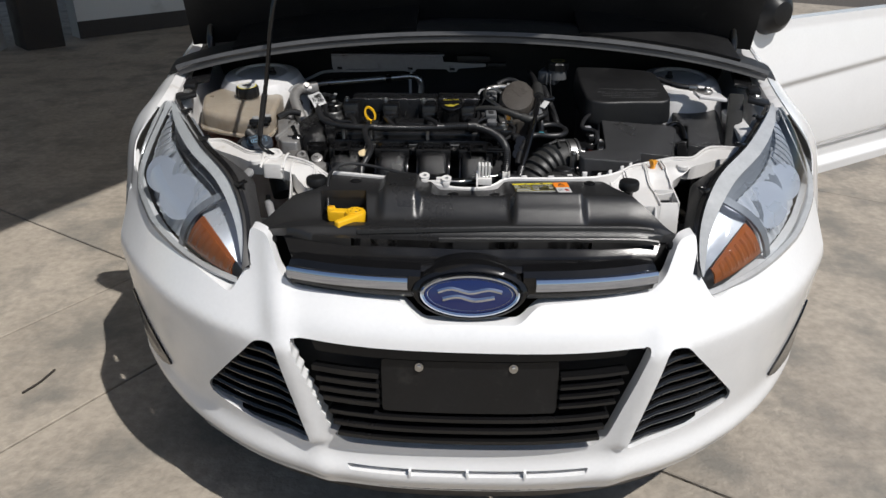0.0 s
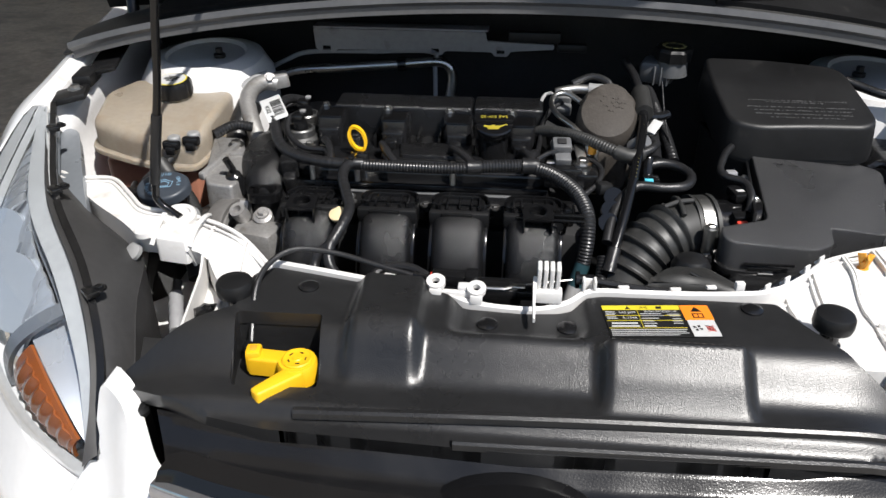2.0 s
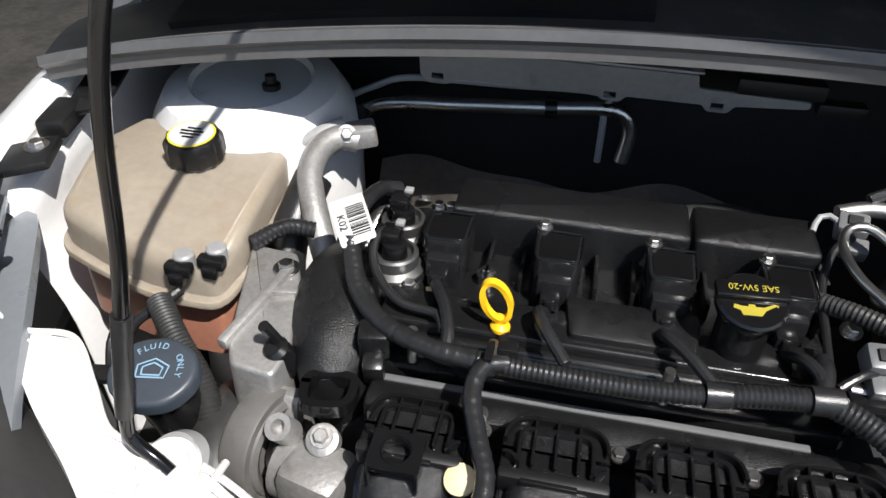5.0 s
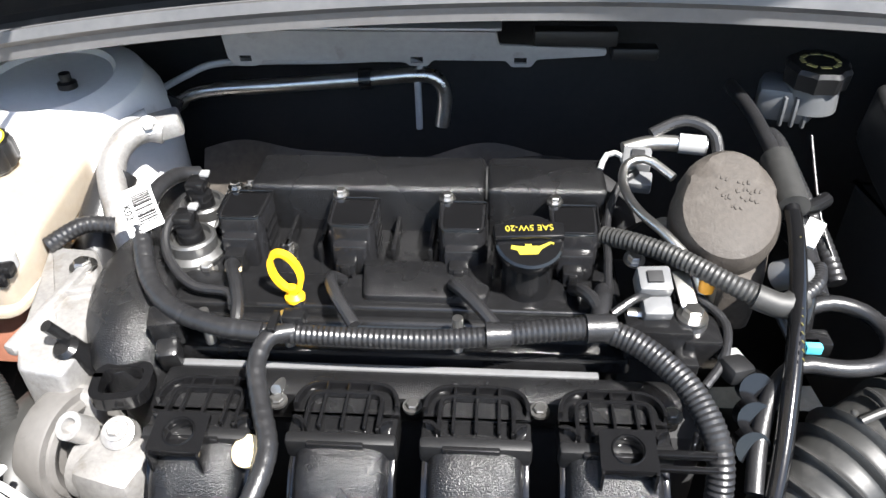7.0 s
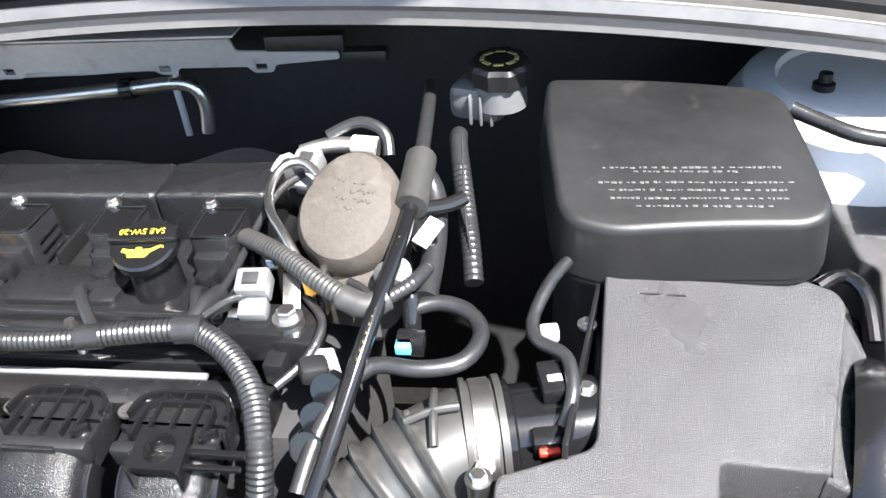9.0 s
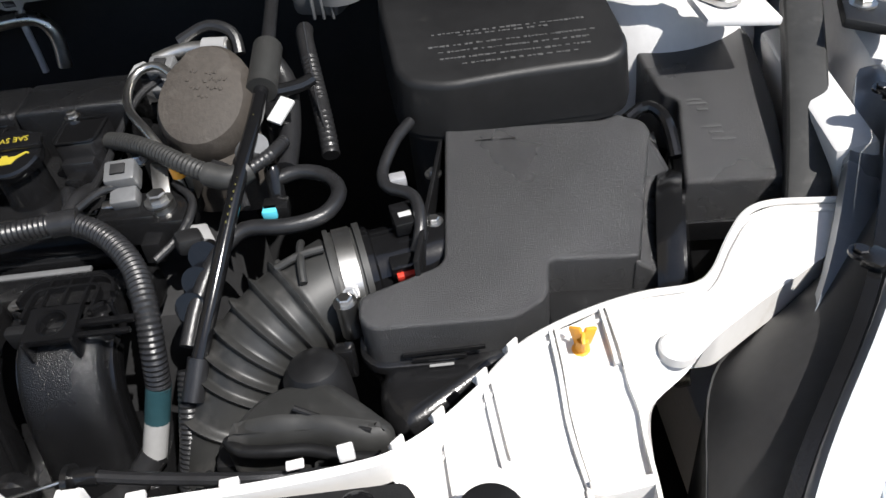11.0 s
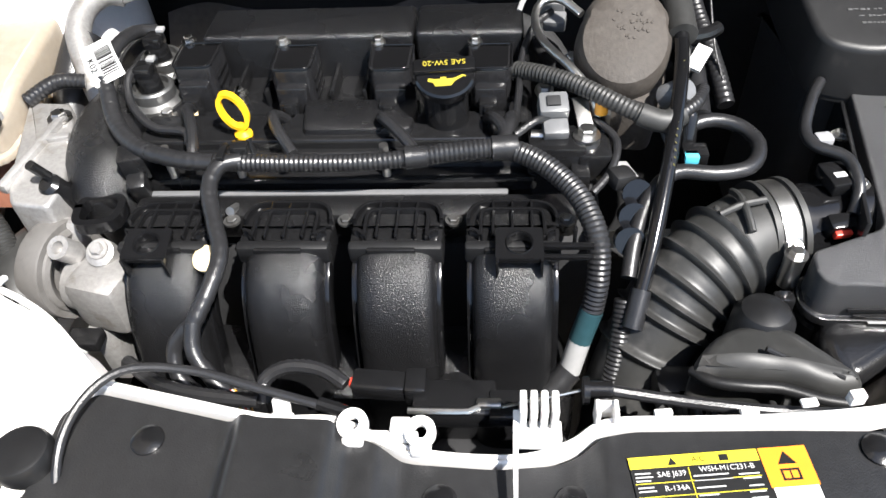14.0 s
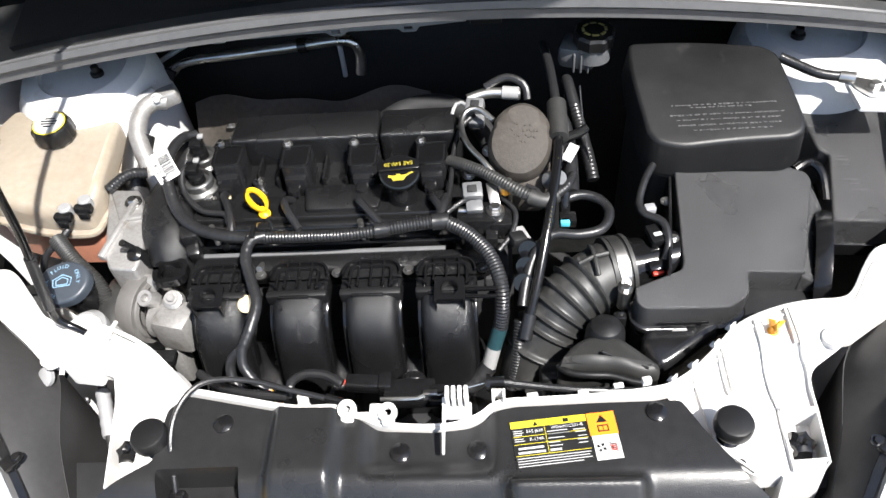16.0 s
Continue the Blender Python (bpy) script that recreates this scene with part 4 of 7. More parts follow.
for k in range(4):
    part("crossed_symbol", patch(lambda a, b: lab(100 + 8 * a + 0.3 * k, 36 + 2.4 * k + 3 * a + 1.2 * b, 0.0018), 3, 1, 0.0002), LABEL_R if k % 2 else LABEL_K, label)
    part("crossed_symbol", patch(lambda a, b: lab(108.5 - 8 * a, 36.5 + 2.2 * k + 3.4 * a + 0.9 * b, 0.0020), 3, 1, 0.0002), LABEL_R, label)

# ---- yellow pump clamp lying in its pocket ----
clamp = thing("yellow_lever", "yellow plastic lever with a round hub in a cover pocket", "lever", (-0.262, 0.20, 0.775))
Z0 = 0.7745
def arm_bar(a, b, w0, w1):
    a, b = Vector(a), Vector(b)
    n = Vector((-(b - a).y, (b - a).x)).normalized()
    return prism(fillet([tuple(p) for p in (a + n * w0, b + n * w1, b - n * w1, a - n * w0)], 0.004, 3), Z0, Z0 + 0.021, 0.003, 3)


part("hub", lathe([(0, 0), (0.0208, 0), (0.0208, 0.018), (0.0190, 0.022), (0, 0.022)], (-0.226, 0.209, Z0), 32), YELLOW, clamp)
part("arm", arm_bar((-0.230, 0.214), (-0.279, 0.217), 0.0100, 0.0100), YELLOW, clamp)
part("arm", arm_bar((-0.222, 0.198), (-0.256, 0.158), 0.0105, 0.0070), YELLOW, clamp)
part("hub_boss", lathe([(0, 0), (0.0155, 0), (0.0155, 0.002), (0.0140, 0.003), (0.012, 0.0022), (0.005, 0.0022), (0.004, 0.003), (0, 0.003)], (-0.226, 0.209, Z0 + 0.0215), 28), YELLOW, clamp)
part("socket", box((-0.274, 0.217, Z0 + 0.014), (0.016, 0.018, 0.026), 0.003, turn=(0, 0, 8)), YELLOW, clamp)
part("socket_core", box((-0.274, 0.217, Z0 + 0.0268), (0.007, 0.008, 0.002), 0.0005, turn=(0, 0, 8)), ORANGE, clamp)
for k in range(5):
    a = 2 * math.pi * k / 5
    part("hub_notch", box((-0.226 + 0.009 * math.cos(a), 0.209 + 0.009 * math.sin(a), Z0 + 0.0238), (0.004, 0.0014, 0.001), 0, turn=(0, 0, math.degrees(a) + 90)), LABEL_K, clamp)

# ---- white carrier ----
carrier = thing("front_carrier", "white moulded plastic front-end carrier with ribs", "front panel", (0, 0.33, 0.75))
LIP = [(-0.290, 0.350, 0.826), (-0.225, 0.336, 0.826), (-0.157, 0.323, 0.825), (-0.112, 0.322, 0.826), (-0.085, 0.314, 0.821), (-0.058, 0.306, 0.815), (-0.020, 0.303, 0.812), (0.020, 0.304, 0.812),
       (0.050, 0.312, 0.817), (0.075, 0.323, 0.826), (0.130, 0.326, 0.826), (0.190, 0.329, 0.826), (0.250, 0.336, 0.826), (0.272, 0.344, 0.826), (0.296, 0.361, 0.824), (0.322, 0.385, 0.823)]
part("lip", sweep(even(smooth(LIP, 8), 0.006), [(-0.0034, -0.022), (0.0034, -0.022), (0.0034, -0.001), (0.0020, 0.0008), (0.0, -0.0014), (-0.0020, 0.0008), (-0.0034, -0.001)], up=Vector((0, 0, 1))), CARRIER, carrier)
for x in (0.11, 0.165):
    p = min((Vector(q) for q in even(smooth(LIP, 8), 0.004)), key=lambda q: abs(q.x - x))
    part("lip_tab", box((p.x, p.y + 0.004, p.z + 0.001), (0.012, 0.005, 0.005), 0.001, turn=(0, 0, 6)), CARRIER, carrier)


ARM_L = fillet([(-0.235, 0.330), (-0.257, 0.335), (-0.282, 0.348), (-0.350, 0.408), (-0.416, 0.440), (-0.462, 0.444), (-0.494, 0.452), (-0.530, 0.490), (-0.574, 0.532), (-0.620, 0.530), (-0.655, 0.546), (-0.662, 0.530), (-0.625, 0.516), (-0.560, 0.458), (-0.508, 0.418), (-0.474, 0.388), (-0.432, 0.380), (-0.392, 0.378),
                (-0.374, 0.366), (-0.352, 0.332), (-0.336, 0.298), (-0.330, 0.242), (-0.322, 0.240), (-0.304, 0.268), (-0.296, 0.322)], 0.008, 3)
ARM_R = fillet([(0.262, 0.335), (0.296, 0.360), (0.323, 0.385), (0.347, 0.409), (0.373, 0.426), (0.410, 0.438), (0.444, 0.440), (0.478, 0.442), (0.496, 0.454), (0.520, 0.489), (0.542, 0.515), (0.565, 0.523), (0.601, 0.519), (0.640, 0.514), (0.640, 0.492), (0.600, 0.474), (0.541, 0.438), (0.517, 0.423), (0.484, 0.401),
                (0.462, 0.384), (0.427, 0.364), (0.422, 0.345), (0.420, 0.318), (0.380, 0.316), (0.378, 0.245), (0.334, 0.243), (0.304, 0.270), (0.283, 0.306)], 0.008, 3)


def arm_surf(x, y):
    z = 0.800 + 0.022 * hump(y, 0.40, 2.0, 0.06) + 0.010 * hump(abs(x), 0.44, 2, 0.05)
    if x > 0:
        z -= 0.007 * hump(x, 0.386, 0.60, 0.010) * hump(y, 0.0, 0.378, 0.010)
    return z


def arm_rib(pts, high=0.004, thick=0.0016):
    """A thin upright wall along the arm."""
    path = even([Vector((x, y, 0)) for x, y in pts], 0.005)
    path = [Vector((p.x, p.y, arm_surf(p.x, p.y) + high)) for p in path]
    part("rib", sweep(path, [(-thick, -0.034), (thick, -0.034), (thick * 0.8, 0.001), (-thick * 0.8, 0.001)], up=Vector((0, 0, 1))), CARRIER, carrier)


RIBS_R = [[(0.296, 0.358), (0.299, 0.318), (0.304, 0.276)], [(0.325, 0.384), (0.331, 0.338)], [(0.331, 0.388), (0.337, 0.342)], [(0.375, 0.426), (0.375, 0.364), (0.380, 0.314), (0.376, 0.246)], [(0.379, 0.428), (0.379, 0.368), (0.384, 0.318)],
          [(0.416, 0.436), (0.417, 0.386), (0.422, 0.362), (0.420, 0.317), (0.415, 0.256)], [(0.412, 0.436), (0.412, 0.388)], [(0.381, 0.315), (0.420, 0.315)], [(0.304, 0.276), (0.336, 0.246)]]
RIBS_L = [[(-0.360, 0.240), (-0.373, 0.310), (-0.386, 0.379), (-0.388, 0.424)], [(-0.331, 0.246), (-0.337, 0.298), (-0.353, 0.334), (-0.376, 0.368)], [(-0.298, 0.352), (-0.298, 0.318), (-0.304, 0.270)], [(-0.330, 0.388), (-0.328, 0.345)],
          [(-0.336, 0.392), (-0.334, 0.345)], [(-0.404, 0.372), (-0.406, 0.437)], [(-0.442, 0.382), (-0.438, 0.442)], [(-0.304, 0.270), (-0.336, 0.236)]]
for edge, s, ribs in ((ARM_L, -1, RIBS_L), (ARM_R, 1, RIBS_R)):
    part("arm", sheet(edge, [], 0.006, lambda x, y: Vector((x, y, arm_surf(x, y))), thick=0.03), CARRIER, carrier, "white ribbed carrier arm")
    for pts in ribs:
        arm_rib(pts)
    inner = [(0.262, 0.336), (0.296, 0.361), (0.323, 0.386), (0.347, 0.410), (0.373, 0.427), (0.410, 0.439), (0.444, 0.441), (0.478, 0.443), (0.496, 0.455), (0.520, 0.490), (0.542, 0.516), (0.565, 0.524), (0.601, 0.520), (0.638, 0.515)] if s > 0 else \
            [(-0.257, 0.335), (-0.282, 0.348), (-0.350, 0.408), (-0.416, 0.440), (-0.462, 0.444), (-0.494, 0.452), (-0.530, 0.490), (-0.574, 0.532), (-0.620, 0.530), (-0.655, 0.545)]
    for back, high, r in ((0.0, 0.0025, 0.0028), (-0.010, 0.0012, 0.0016)):
        part("edge_bead", sweep(even(smooth([(x, y + back, arm_surf(x, y + back) + high) for x, y in inner], 6), 0.006), circle(r, 8)), CARRIER, carrier)
    part("leg", box((s * (0.355 if s > 0 else 0.334), 0.262, 0.70), (0.10 if s > 0 else 0.060, 0.012, 0.18), 0.002, turn=(-8, 0, s * 12)), CARRIER, carrier)
    part("leg_web", box((s * (0.366 if s > 0 else 0.352), 0.250, 0.735), (0.004, 0.050, 0.12), 0.001, turn=(-14, 0, 0)), CARRIER, carrier)
    cx, cy = (0.397, 0.284) if s > 0 else (0.353, 0.290)
    clip = lathe([(0, -0.01), (0.013, -0.01), (0.016, 0.0), (0.013, 0.010), (0.006, 0.012), (0, 0.008)], (s * cx, cy, 0.784), 18, knurl=0.12, teeth=6)
    part("fastener", clip, SHINE, carrier, "black fastener")
    # dark disc laid on the arm for the shade inside a hole
    part("hole", lathe([(0, 0), (0.0045, 0), (0.0045, 0.0006), (0, 0.0006)], (s * 0.326, 0.258, arm_surf(s * 0.326, 0.258) + 0.0004), 14), DARK, carrier)
    bx, by = (0.452, 0.391) if s > 0 else (-0.464, 0.392)
    part("round_boss", lathe([(0, -0.004), (0.0125, -0.004), (0.0125, 0.003), (0.0105, 0.0045), (0, 0.0045)], (bx, by, arm_surf(bx, by) + 0.001), 24), CARRIER, carrier)
for x, y in ((0.268, 0.346), (0.294, 0.364), (0.324, 0.391), (0.347, 0.414)):
    part("edge_tab", join(box((x, y, 0.826), (0.010, 0.0025, 0.012), 0.0008, turn=(0, 0, 42)), box((x - 0.002, y + 0.002, 0.822), (0.008, 0.006, 0.003), 0.0006, turn=(0, 0, 42))), CARRIER, carrier)
# sunk pockets at the corners of the arms, with a front wall
part("pocket_floor", prism([(-0.388, 0.380), (-0.374, 0.364), (-0.352, 0.331), (-0.336, 0.297), (-0.331, 0.242), (-0.359, 0.240)][::-1], 0.764, 0.771, 0.001, 1), CARRIER, carrier)
part("pocket_wall", box((-0.345, 0.2405, 0.745), (0.030, 0.004, 0.060), 0.001, turn=(-8, 0, -4)), CARRIER, carrier)
part("pocket_floor", prism([(0.379, 0.256), (0.415, 0.256), (0.420, 0.316), (0.381, 0.316)], 0.768, 0.774, 0.001, 1), CARRIER, carrier)
part("pocket_wall", box((0.3965, 0.2535, 0.765), (0.040, 0.004, 0.076), 0.001, turn=(-8, 0, 4)), CARRIER, carrier)
part("pocket_wall", box((0.3772, 0.281, 0.778), (0.003, 0.070, 0.050), 0.001, turn=(0, 0, -3)), CARRIER, carrier)
part("pocket_wall", box((0.400, 0.3172, 0.786), (0.040, 0.003, 0.044), 0.001), CARRIER, carrier)
# the comb-like fork, the eyelets
for k in range(4):
    part("comb_tooth", box((0.0175 + 0.0068 * k, 0.320, 0.842), (0.0046, 0.016, 0.034), 0.0012, turn=(10, 0, 0)), CARRIER, carrier)
part("comb_base", box((0.028, 0.314, 0.823), (0.030, 0.014, 0.014), 0.001), CARRIER, carrier)
part("comb_stem", sweep([Vector((0.0135, 0.322, 0.840)), Vector((0.0130, 0.308, 0.834)), Vector((0.0125, 0.290, 0.830)), Vector((0.0125, 0.262, 0.826))], [(-0.0024, -0.008), (0.0024, -0.008), (0.0020, 0.002), (-0.0020, 0.002)], scale=lambda i, n: 1 - 0.55 * i / n, up=Vector((0, 0, 1))), CARRIER, carrier)
for x, y, z in ((-0.095, 0.314, 0.834), (-0.050, 0.312, 0.829)):
    eye = sheet([(0.0105 * math.cos(a / 12 * math.pi), 0.0105 * math.sin(a / 12 * math.pi)) for a in range(24)], [[(0.0045 * math.cos(a / 6 * math.pi), 0.0045 * math.sin(a / 6 * math.pi)) for a in range(12)]], 0.004, lambda u, v: Vector((x + u, y + v, z + 0.25 * v)), thick=0.006)
    part("eyelet", eye, CARRIER, carrier)
    part("eyelet_foot", box((x, y - 0.006, z - 0.011), (0.014, 0.010, 0.012), 0.002), CARRIER, carrier)
part("eyelet_bridge", join(box((-0.064, 0.318, 0.822), (0.014, 0.012, 0.012), 0.002), box((-0.072, 0.313, 0.819), (0.040, 0.007, 0.008), 0.002)), CARRIER, carrier)
part("tab", join(box((-0.150, 0.334, 0.816), (0.013, 0.004, 0.020), 0.001, turn=(-15, 0, -8)), box((-0.150, 0.330, 0.810), (0.016, 0.008, 0.008), 0.001)), CARRIER, carrier)
part("tab", join(box((0.067, 0.327, 0.828), (0.003, 0.012, 0.020), 0.0008), box((0.079, 0.327, 0.828), (0.003, 0.012, 0.020), 0.0008), box((0.073, 0.333, 0.826), (0.015, 0.003, 0.018), 0.0008)), CARRIER, carrier)
part("tab", box((0.206, 0.338, 0.829), (0.011, 0.006, 0.003), 0.0008, turn=(0, 0, 8)), CARRIER, carrier)
part("tab", box((0.237, 0.342, 0.830), (0.010, 0.007, 0.010), 0.001, turn=(0, 0, 10)), CARRIER, carrier)
# prop rod bracket: a round hoop on a raised box
part("rod_socket", lathe([(0.013, -0.012), (0.0215, -0.012), (0.0225, 0.008), (0.0205, 0.0115), (0.0155, 0.0115), (0.0135, 0.008)], (-0.436, 0.432, 0.828), 32, (8, 0, 0)), CARRIER, carrier, "round rod socket")
part("hoop_box", prism(fillet([(-0.446, 0.378), (-0.404, 0.372), (-0.402, 0.416), (-0.448, 0.424)], 0.006, 3), 0.80, 0.832, 0.003, 2), CARRIER, carrier)
for x in (-0.450, -0.402):
    part("hoop_side", tube([(x, 0.376, 0.822), (x, 0.400, 0.834), (x - 0.002 if x < -0.43 else x + 0.002, 0.424, 0.838), (x, 0.446, 0.830)], 0.0030, 10), CARRIER, carrier)
part("bolt_head", lathe([(0, 0), (0.012, 0), (0.012, 0.005), (0.008, 0.007), (0, 0.007)], (-0.478, 0.384, 0.806), 20, (35, -25, 0)), PALE, carrier)

# amber peg on the carrier
peg = thing("orange_clip", "small orange plastic clip standing on the white carrier", "clip", (0.394, 0.409, 0.818))
part("foot", lathe([(0, 0), (0.009, 0), (0.010, 0.004), (0.005, 0.006), (0.004, 0.014), (0, 0.014)], (0.394, 0.409, 0.817), 14), ORANGE, peg)
for a in (20, 140, 260):
    part("fin", box((0.394 + 0.004 * math.cos(radians(a)), 0.409 + 0.004 * math.sin(radians(a)), 0.833), (0.009, 0.0025, 0.014), 0.0006, turn=(0, 20, a)), ORANGE, peg)

# ---- rubber bonnet stops ----
stop = thing("bonnet_stop", "round black rubber bonnet stop on the white carrier", "buffer", (0.319, 0.288, 0.792), "bonnet stops")
part("cap", lathe([(0, 0.026), (0.0172, 0.026), (0.0196, 0.028), (0.0206, 0.032), (0.0203, 0.041), (0.0186, 0.0445), (0.016, 0.0455), (0, 0.0455)], (0.319, 0.288, 0.792), 36), MATTE, stop, "dull black rubber cap")
part("stem", lathe([(0, 0.0), (0.016, 0.0), (0.016, 0.006), (0.010, 0.010), (0.009, 0.028), (0, 0.028)], (0.319, 0.288, 0.792), 24), SHINE, stop, "shiny black threaded stem")
copy_thing(stop, pose(-0.314, 0.288, 0.792))

# ---- prop rod ----
rod = thing("prop_rod", "thin black steel bonnet prop rod", "prop rod", (-0.442, 0.430, 0.842))
part("bar", tube([(-0.432, 0.428, 0.834), (-0.444, 0.432, 0.840), (-0.459, 0.434, 0.852), (-0.461, 0.435, 0.872), (-0.434, 0.435, 1.00), (-0.400, 0.437, 1.17), (-0.345, 0.53, 1.36), (-0.290, 0.66, 1.48), (-0.286, 0.690, 1.49)], 0.0048, 12, 0.006), SHINE, rod)
part("sleeve", tube([(-0.4605, 0.435, 0.878), (-0.441, 0.435, 0.968)], 0.0064, 12, raw=True), HOSE, rod, "black rubber sleeve")

# thin cable looping out of the pocket
cable = thing("release_cable", "thin black cable looping over the carrier", "cable", (-0.28, 0.24, 0.78))
part("sheath", tube([(-0.283, 0.232, 0.782), (-0.286, 0.250, 0.800), (-0.290, 0.290, 0.830), (-0.282, 0.325, 0.841), (-0.258, 0.347, 0.845), (-0.212, 0.350, 0.840), (-0.160, 0.340, 0.832), (-0.112, 0.330, 0.826)], 0.0033, 10), HOSE, cable)
part("grommet", box((-0.283, 0.236, 0.785), (0.018, 0.014, 0.016), 0.003), GLOSS, cable)
part("ferrule", tube([(-0.122, 0.333, 0.8275), (-0.102, 0.328, 0.825)], 0.0048, 10, raw=True), GLOSS, cable)
lock = thing("latch_cable", "black latch cable running along the carrier to the latch", "cable", (0.10, 0.345, 0.82))
part("sheath", tube([(0.075, 0.351, 0.822), (0.120, 0.346, 0.818), (0.180, 0.340, 0.816), (0.240, 0.345, 0.806), (0.300, 0.36, 0.79)], 0.0042, 10), HOSE, lock)
part("wire", tube([(0.004, 0.337, 0.820), (0.058, 0.350, 0.822)], 0.0012, 6, raw=True), STEEL, lock, "bare steel wire")
part("end_stop", join(lathe([(0, -0.010), (0.006, -0.010), (0.006, 0.010), (0, 0.010)], (0.070, 0.351, 0.822), 14, (0, 90, 0)), lathe([(0, -0.002), (0.010, -0.002), (0.010, 0.002), (0, 0.002)], (0.062, 0.350, 0.822), 16, (0, 90, 0))), GLOSS, lock)
latch = thing("bonnet_latch", "black bonnet latch with wires and a plug behind the carrier", "latch", (-0.06, 0.352, 0.79))
part("plug", box((-0.085, 0.362, 0.808), (0.040, 0.018, 0.016), 0.003, turn=(0, 0, -4)), GLOSS, latch)
part("plug_cap", box((-0.058, 0.361, 0.808), (0.016, 0.022, 0.02), 0.003), GLOSS, latch)
part("body", join(box((-0.030, 0.352, 0.800), (0.060, 0.030, 0.020), 0.003), box((0.010, 0.345, 0.806), (0.03, 0.024, 0.012), 0.002)), GLOSS, latch)
part("hook", join(box((-0.005, 0.345, 0.808), (0.018, 0.008, 0.012), 0.002), tube([(-0.062, 0.338, 0.812), (-0.02, 0.338, 0.812), (-0.012, 0.342, 0.812)], 0.0025, 8)), STEEL, latch, "steel hook")
part("wire", loom([(-0.110, 0.362, 0.808), (-0.130, 0.372, 0.812), (-0.155, 0.374, 0.812), (-0.172, 0.366, 0.806), (-0.172, 0.352, 0.796)], 0.0058, 10, 0.005), HOSE, latch, "corrugated wire sleeve")
part("lead", loom([(-0.30, 0.40, 0.78), (-0.26, 0.372, 0.79), (-0.22, 0.356, 0.80), (-0.175, 0.352, 0.80)], 0.006, 10, 0.005), HOSE, latch, "corrugated wire sleeve")
part("red_wire", tube([(-0.106, 0.3625, 0.810), (-0.1035, 0.362, 0.810)], 0.0040, 8, raw=True), RED, latch)

# ---- black covers behind the lamps ----
for s in (-1, 1):
    trim = thing("lamp_surround", "dull black plastic cover behind the headlamp", "cover", (s * 0.50, 0.33, 0.60))
    INNER = [(0.405, 0.165, 0.690), (0.424, 0.235, 0.750), (0.448, 0.305, 0.785), (0.476, 0.388, 0.790), (0.512, 0.428, 0.791), (0.600, 0.484, 0.796), (0.664, 0.515, 0.815), (0.700, 0.600, 0.862)]
    def back_of_lamp(u, v, s=s, INNER=INNER):
        a, b = along(LAMP_IN, u), along(INNER, u)
        p = a.lerp(b, v)
        return Vector((s * p.x, p.y, p.z + 0.012 * math.sin(math.pi * v) - 0.002))
    part("upper_shell", patch(back_of_lamp, 30, 10, 0.004), WEATHERED, trim)
    part("lower_shell", patch(lambda u, v: Vector((s * along(INNER, u).x, along(INNER, u).y, along(INNER, u).z - 0.22 * v)), 24, 4, 0.004), WEATHERED, trim)
    part("edge_strip", sweep([Vector((s * (p.x - 0.010), p.y + 0.006, p.z + 0.002)) for p in even(smooth(LAMP_IN, 8), 0.01)], [(-0.004, -0.004), (0.004, -0.004), (0.004, 0.002), (-0.004, 0.003)], up=Vector((0, 0, 1))), GLOSS, trim)
    for t in (0.35, 0.62, 0.85):
        p = along(LAMP_IN, t)
        part("clip", join(box((s * (p.x - 0.012), p.y + 0.004, p.z + 0.006), (0.014, 0.018, 0.008), 0.002, turn=(0, 0, -s * 50)), bolt((s * (p.x - 0.020), p.y + 0.01, p.z + 0.008), 0.005, 0.004)), GLOSS, trim)
    part("knob", lathe([(0, 0), (0.012, 0), (0.013, 0.006), (0.010, 0.011), (0.004, 0.013), (0, 0.013)], (s * 0.388, 0.171, 0.744), 20), MATTE, trim)
# pipework in the dark gap beside the carrier
pipe = thing("aircon_line", "steel and black rubber air-conditioning line with a fitting", "pipe", (-0.44, 0.30, 0.60))
part("line", tube([(-0.455, 0.430, 0.735), (-0.448, 0.405, 0.728), (-0.436, 0.372, 0.718), (-0.418, 0.330, 0.705), (-0.402, 0.292, 0.68), (-0.400, 0.270, 0.62)], 0.0060, 12), DULLMETAL, pipe)
part("sleeve", loom([(-0.450, 0.410, 0.729), (-0.441, 0.386, 0.722), (-0.428, 0.352, 0.712)], 0.0098, 14, 0.013), GREYMETAL, pipe, "grey ridged sleeve")
part("fitting", tube([(-0.487, 0.338, 0.694), (-0.462, 0.320, 0.682), (-0.440, 0.302, 0.66)], 0.0085, 14), PALE, pipe, "pale metal fitting")
part("cap", lathe([(0, 0), (0.0145, 0), (0.0150, 0.003), (0.0150, 0.016), (0.012, 0.021), (0, 0.022)], (-0.486, 0.338, 0.690), 24, (-28, -38, 0), 0.04, 12), GLOSS, pipe, "black ribbed cap")
part("label_plate", box((-0.478, 0.315, 0.72), (0.02, 0.03, 0.004), 0.001, turn=(35, -25, 20)), PALE, pipe)

# ---- the engine ----
engine = thing("engine", "transverse four-cylinder petrol engine with black plastic intake", "engine", (-0.13, 0.60, 0.40))
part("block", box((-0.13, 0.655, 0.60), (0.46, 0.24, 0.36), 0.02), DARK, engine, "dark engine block")
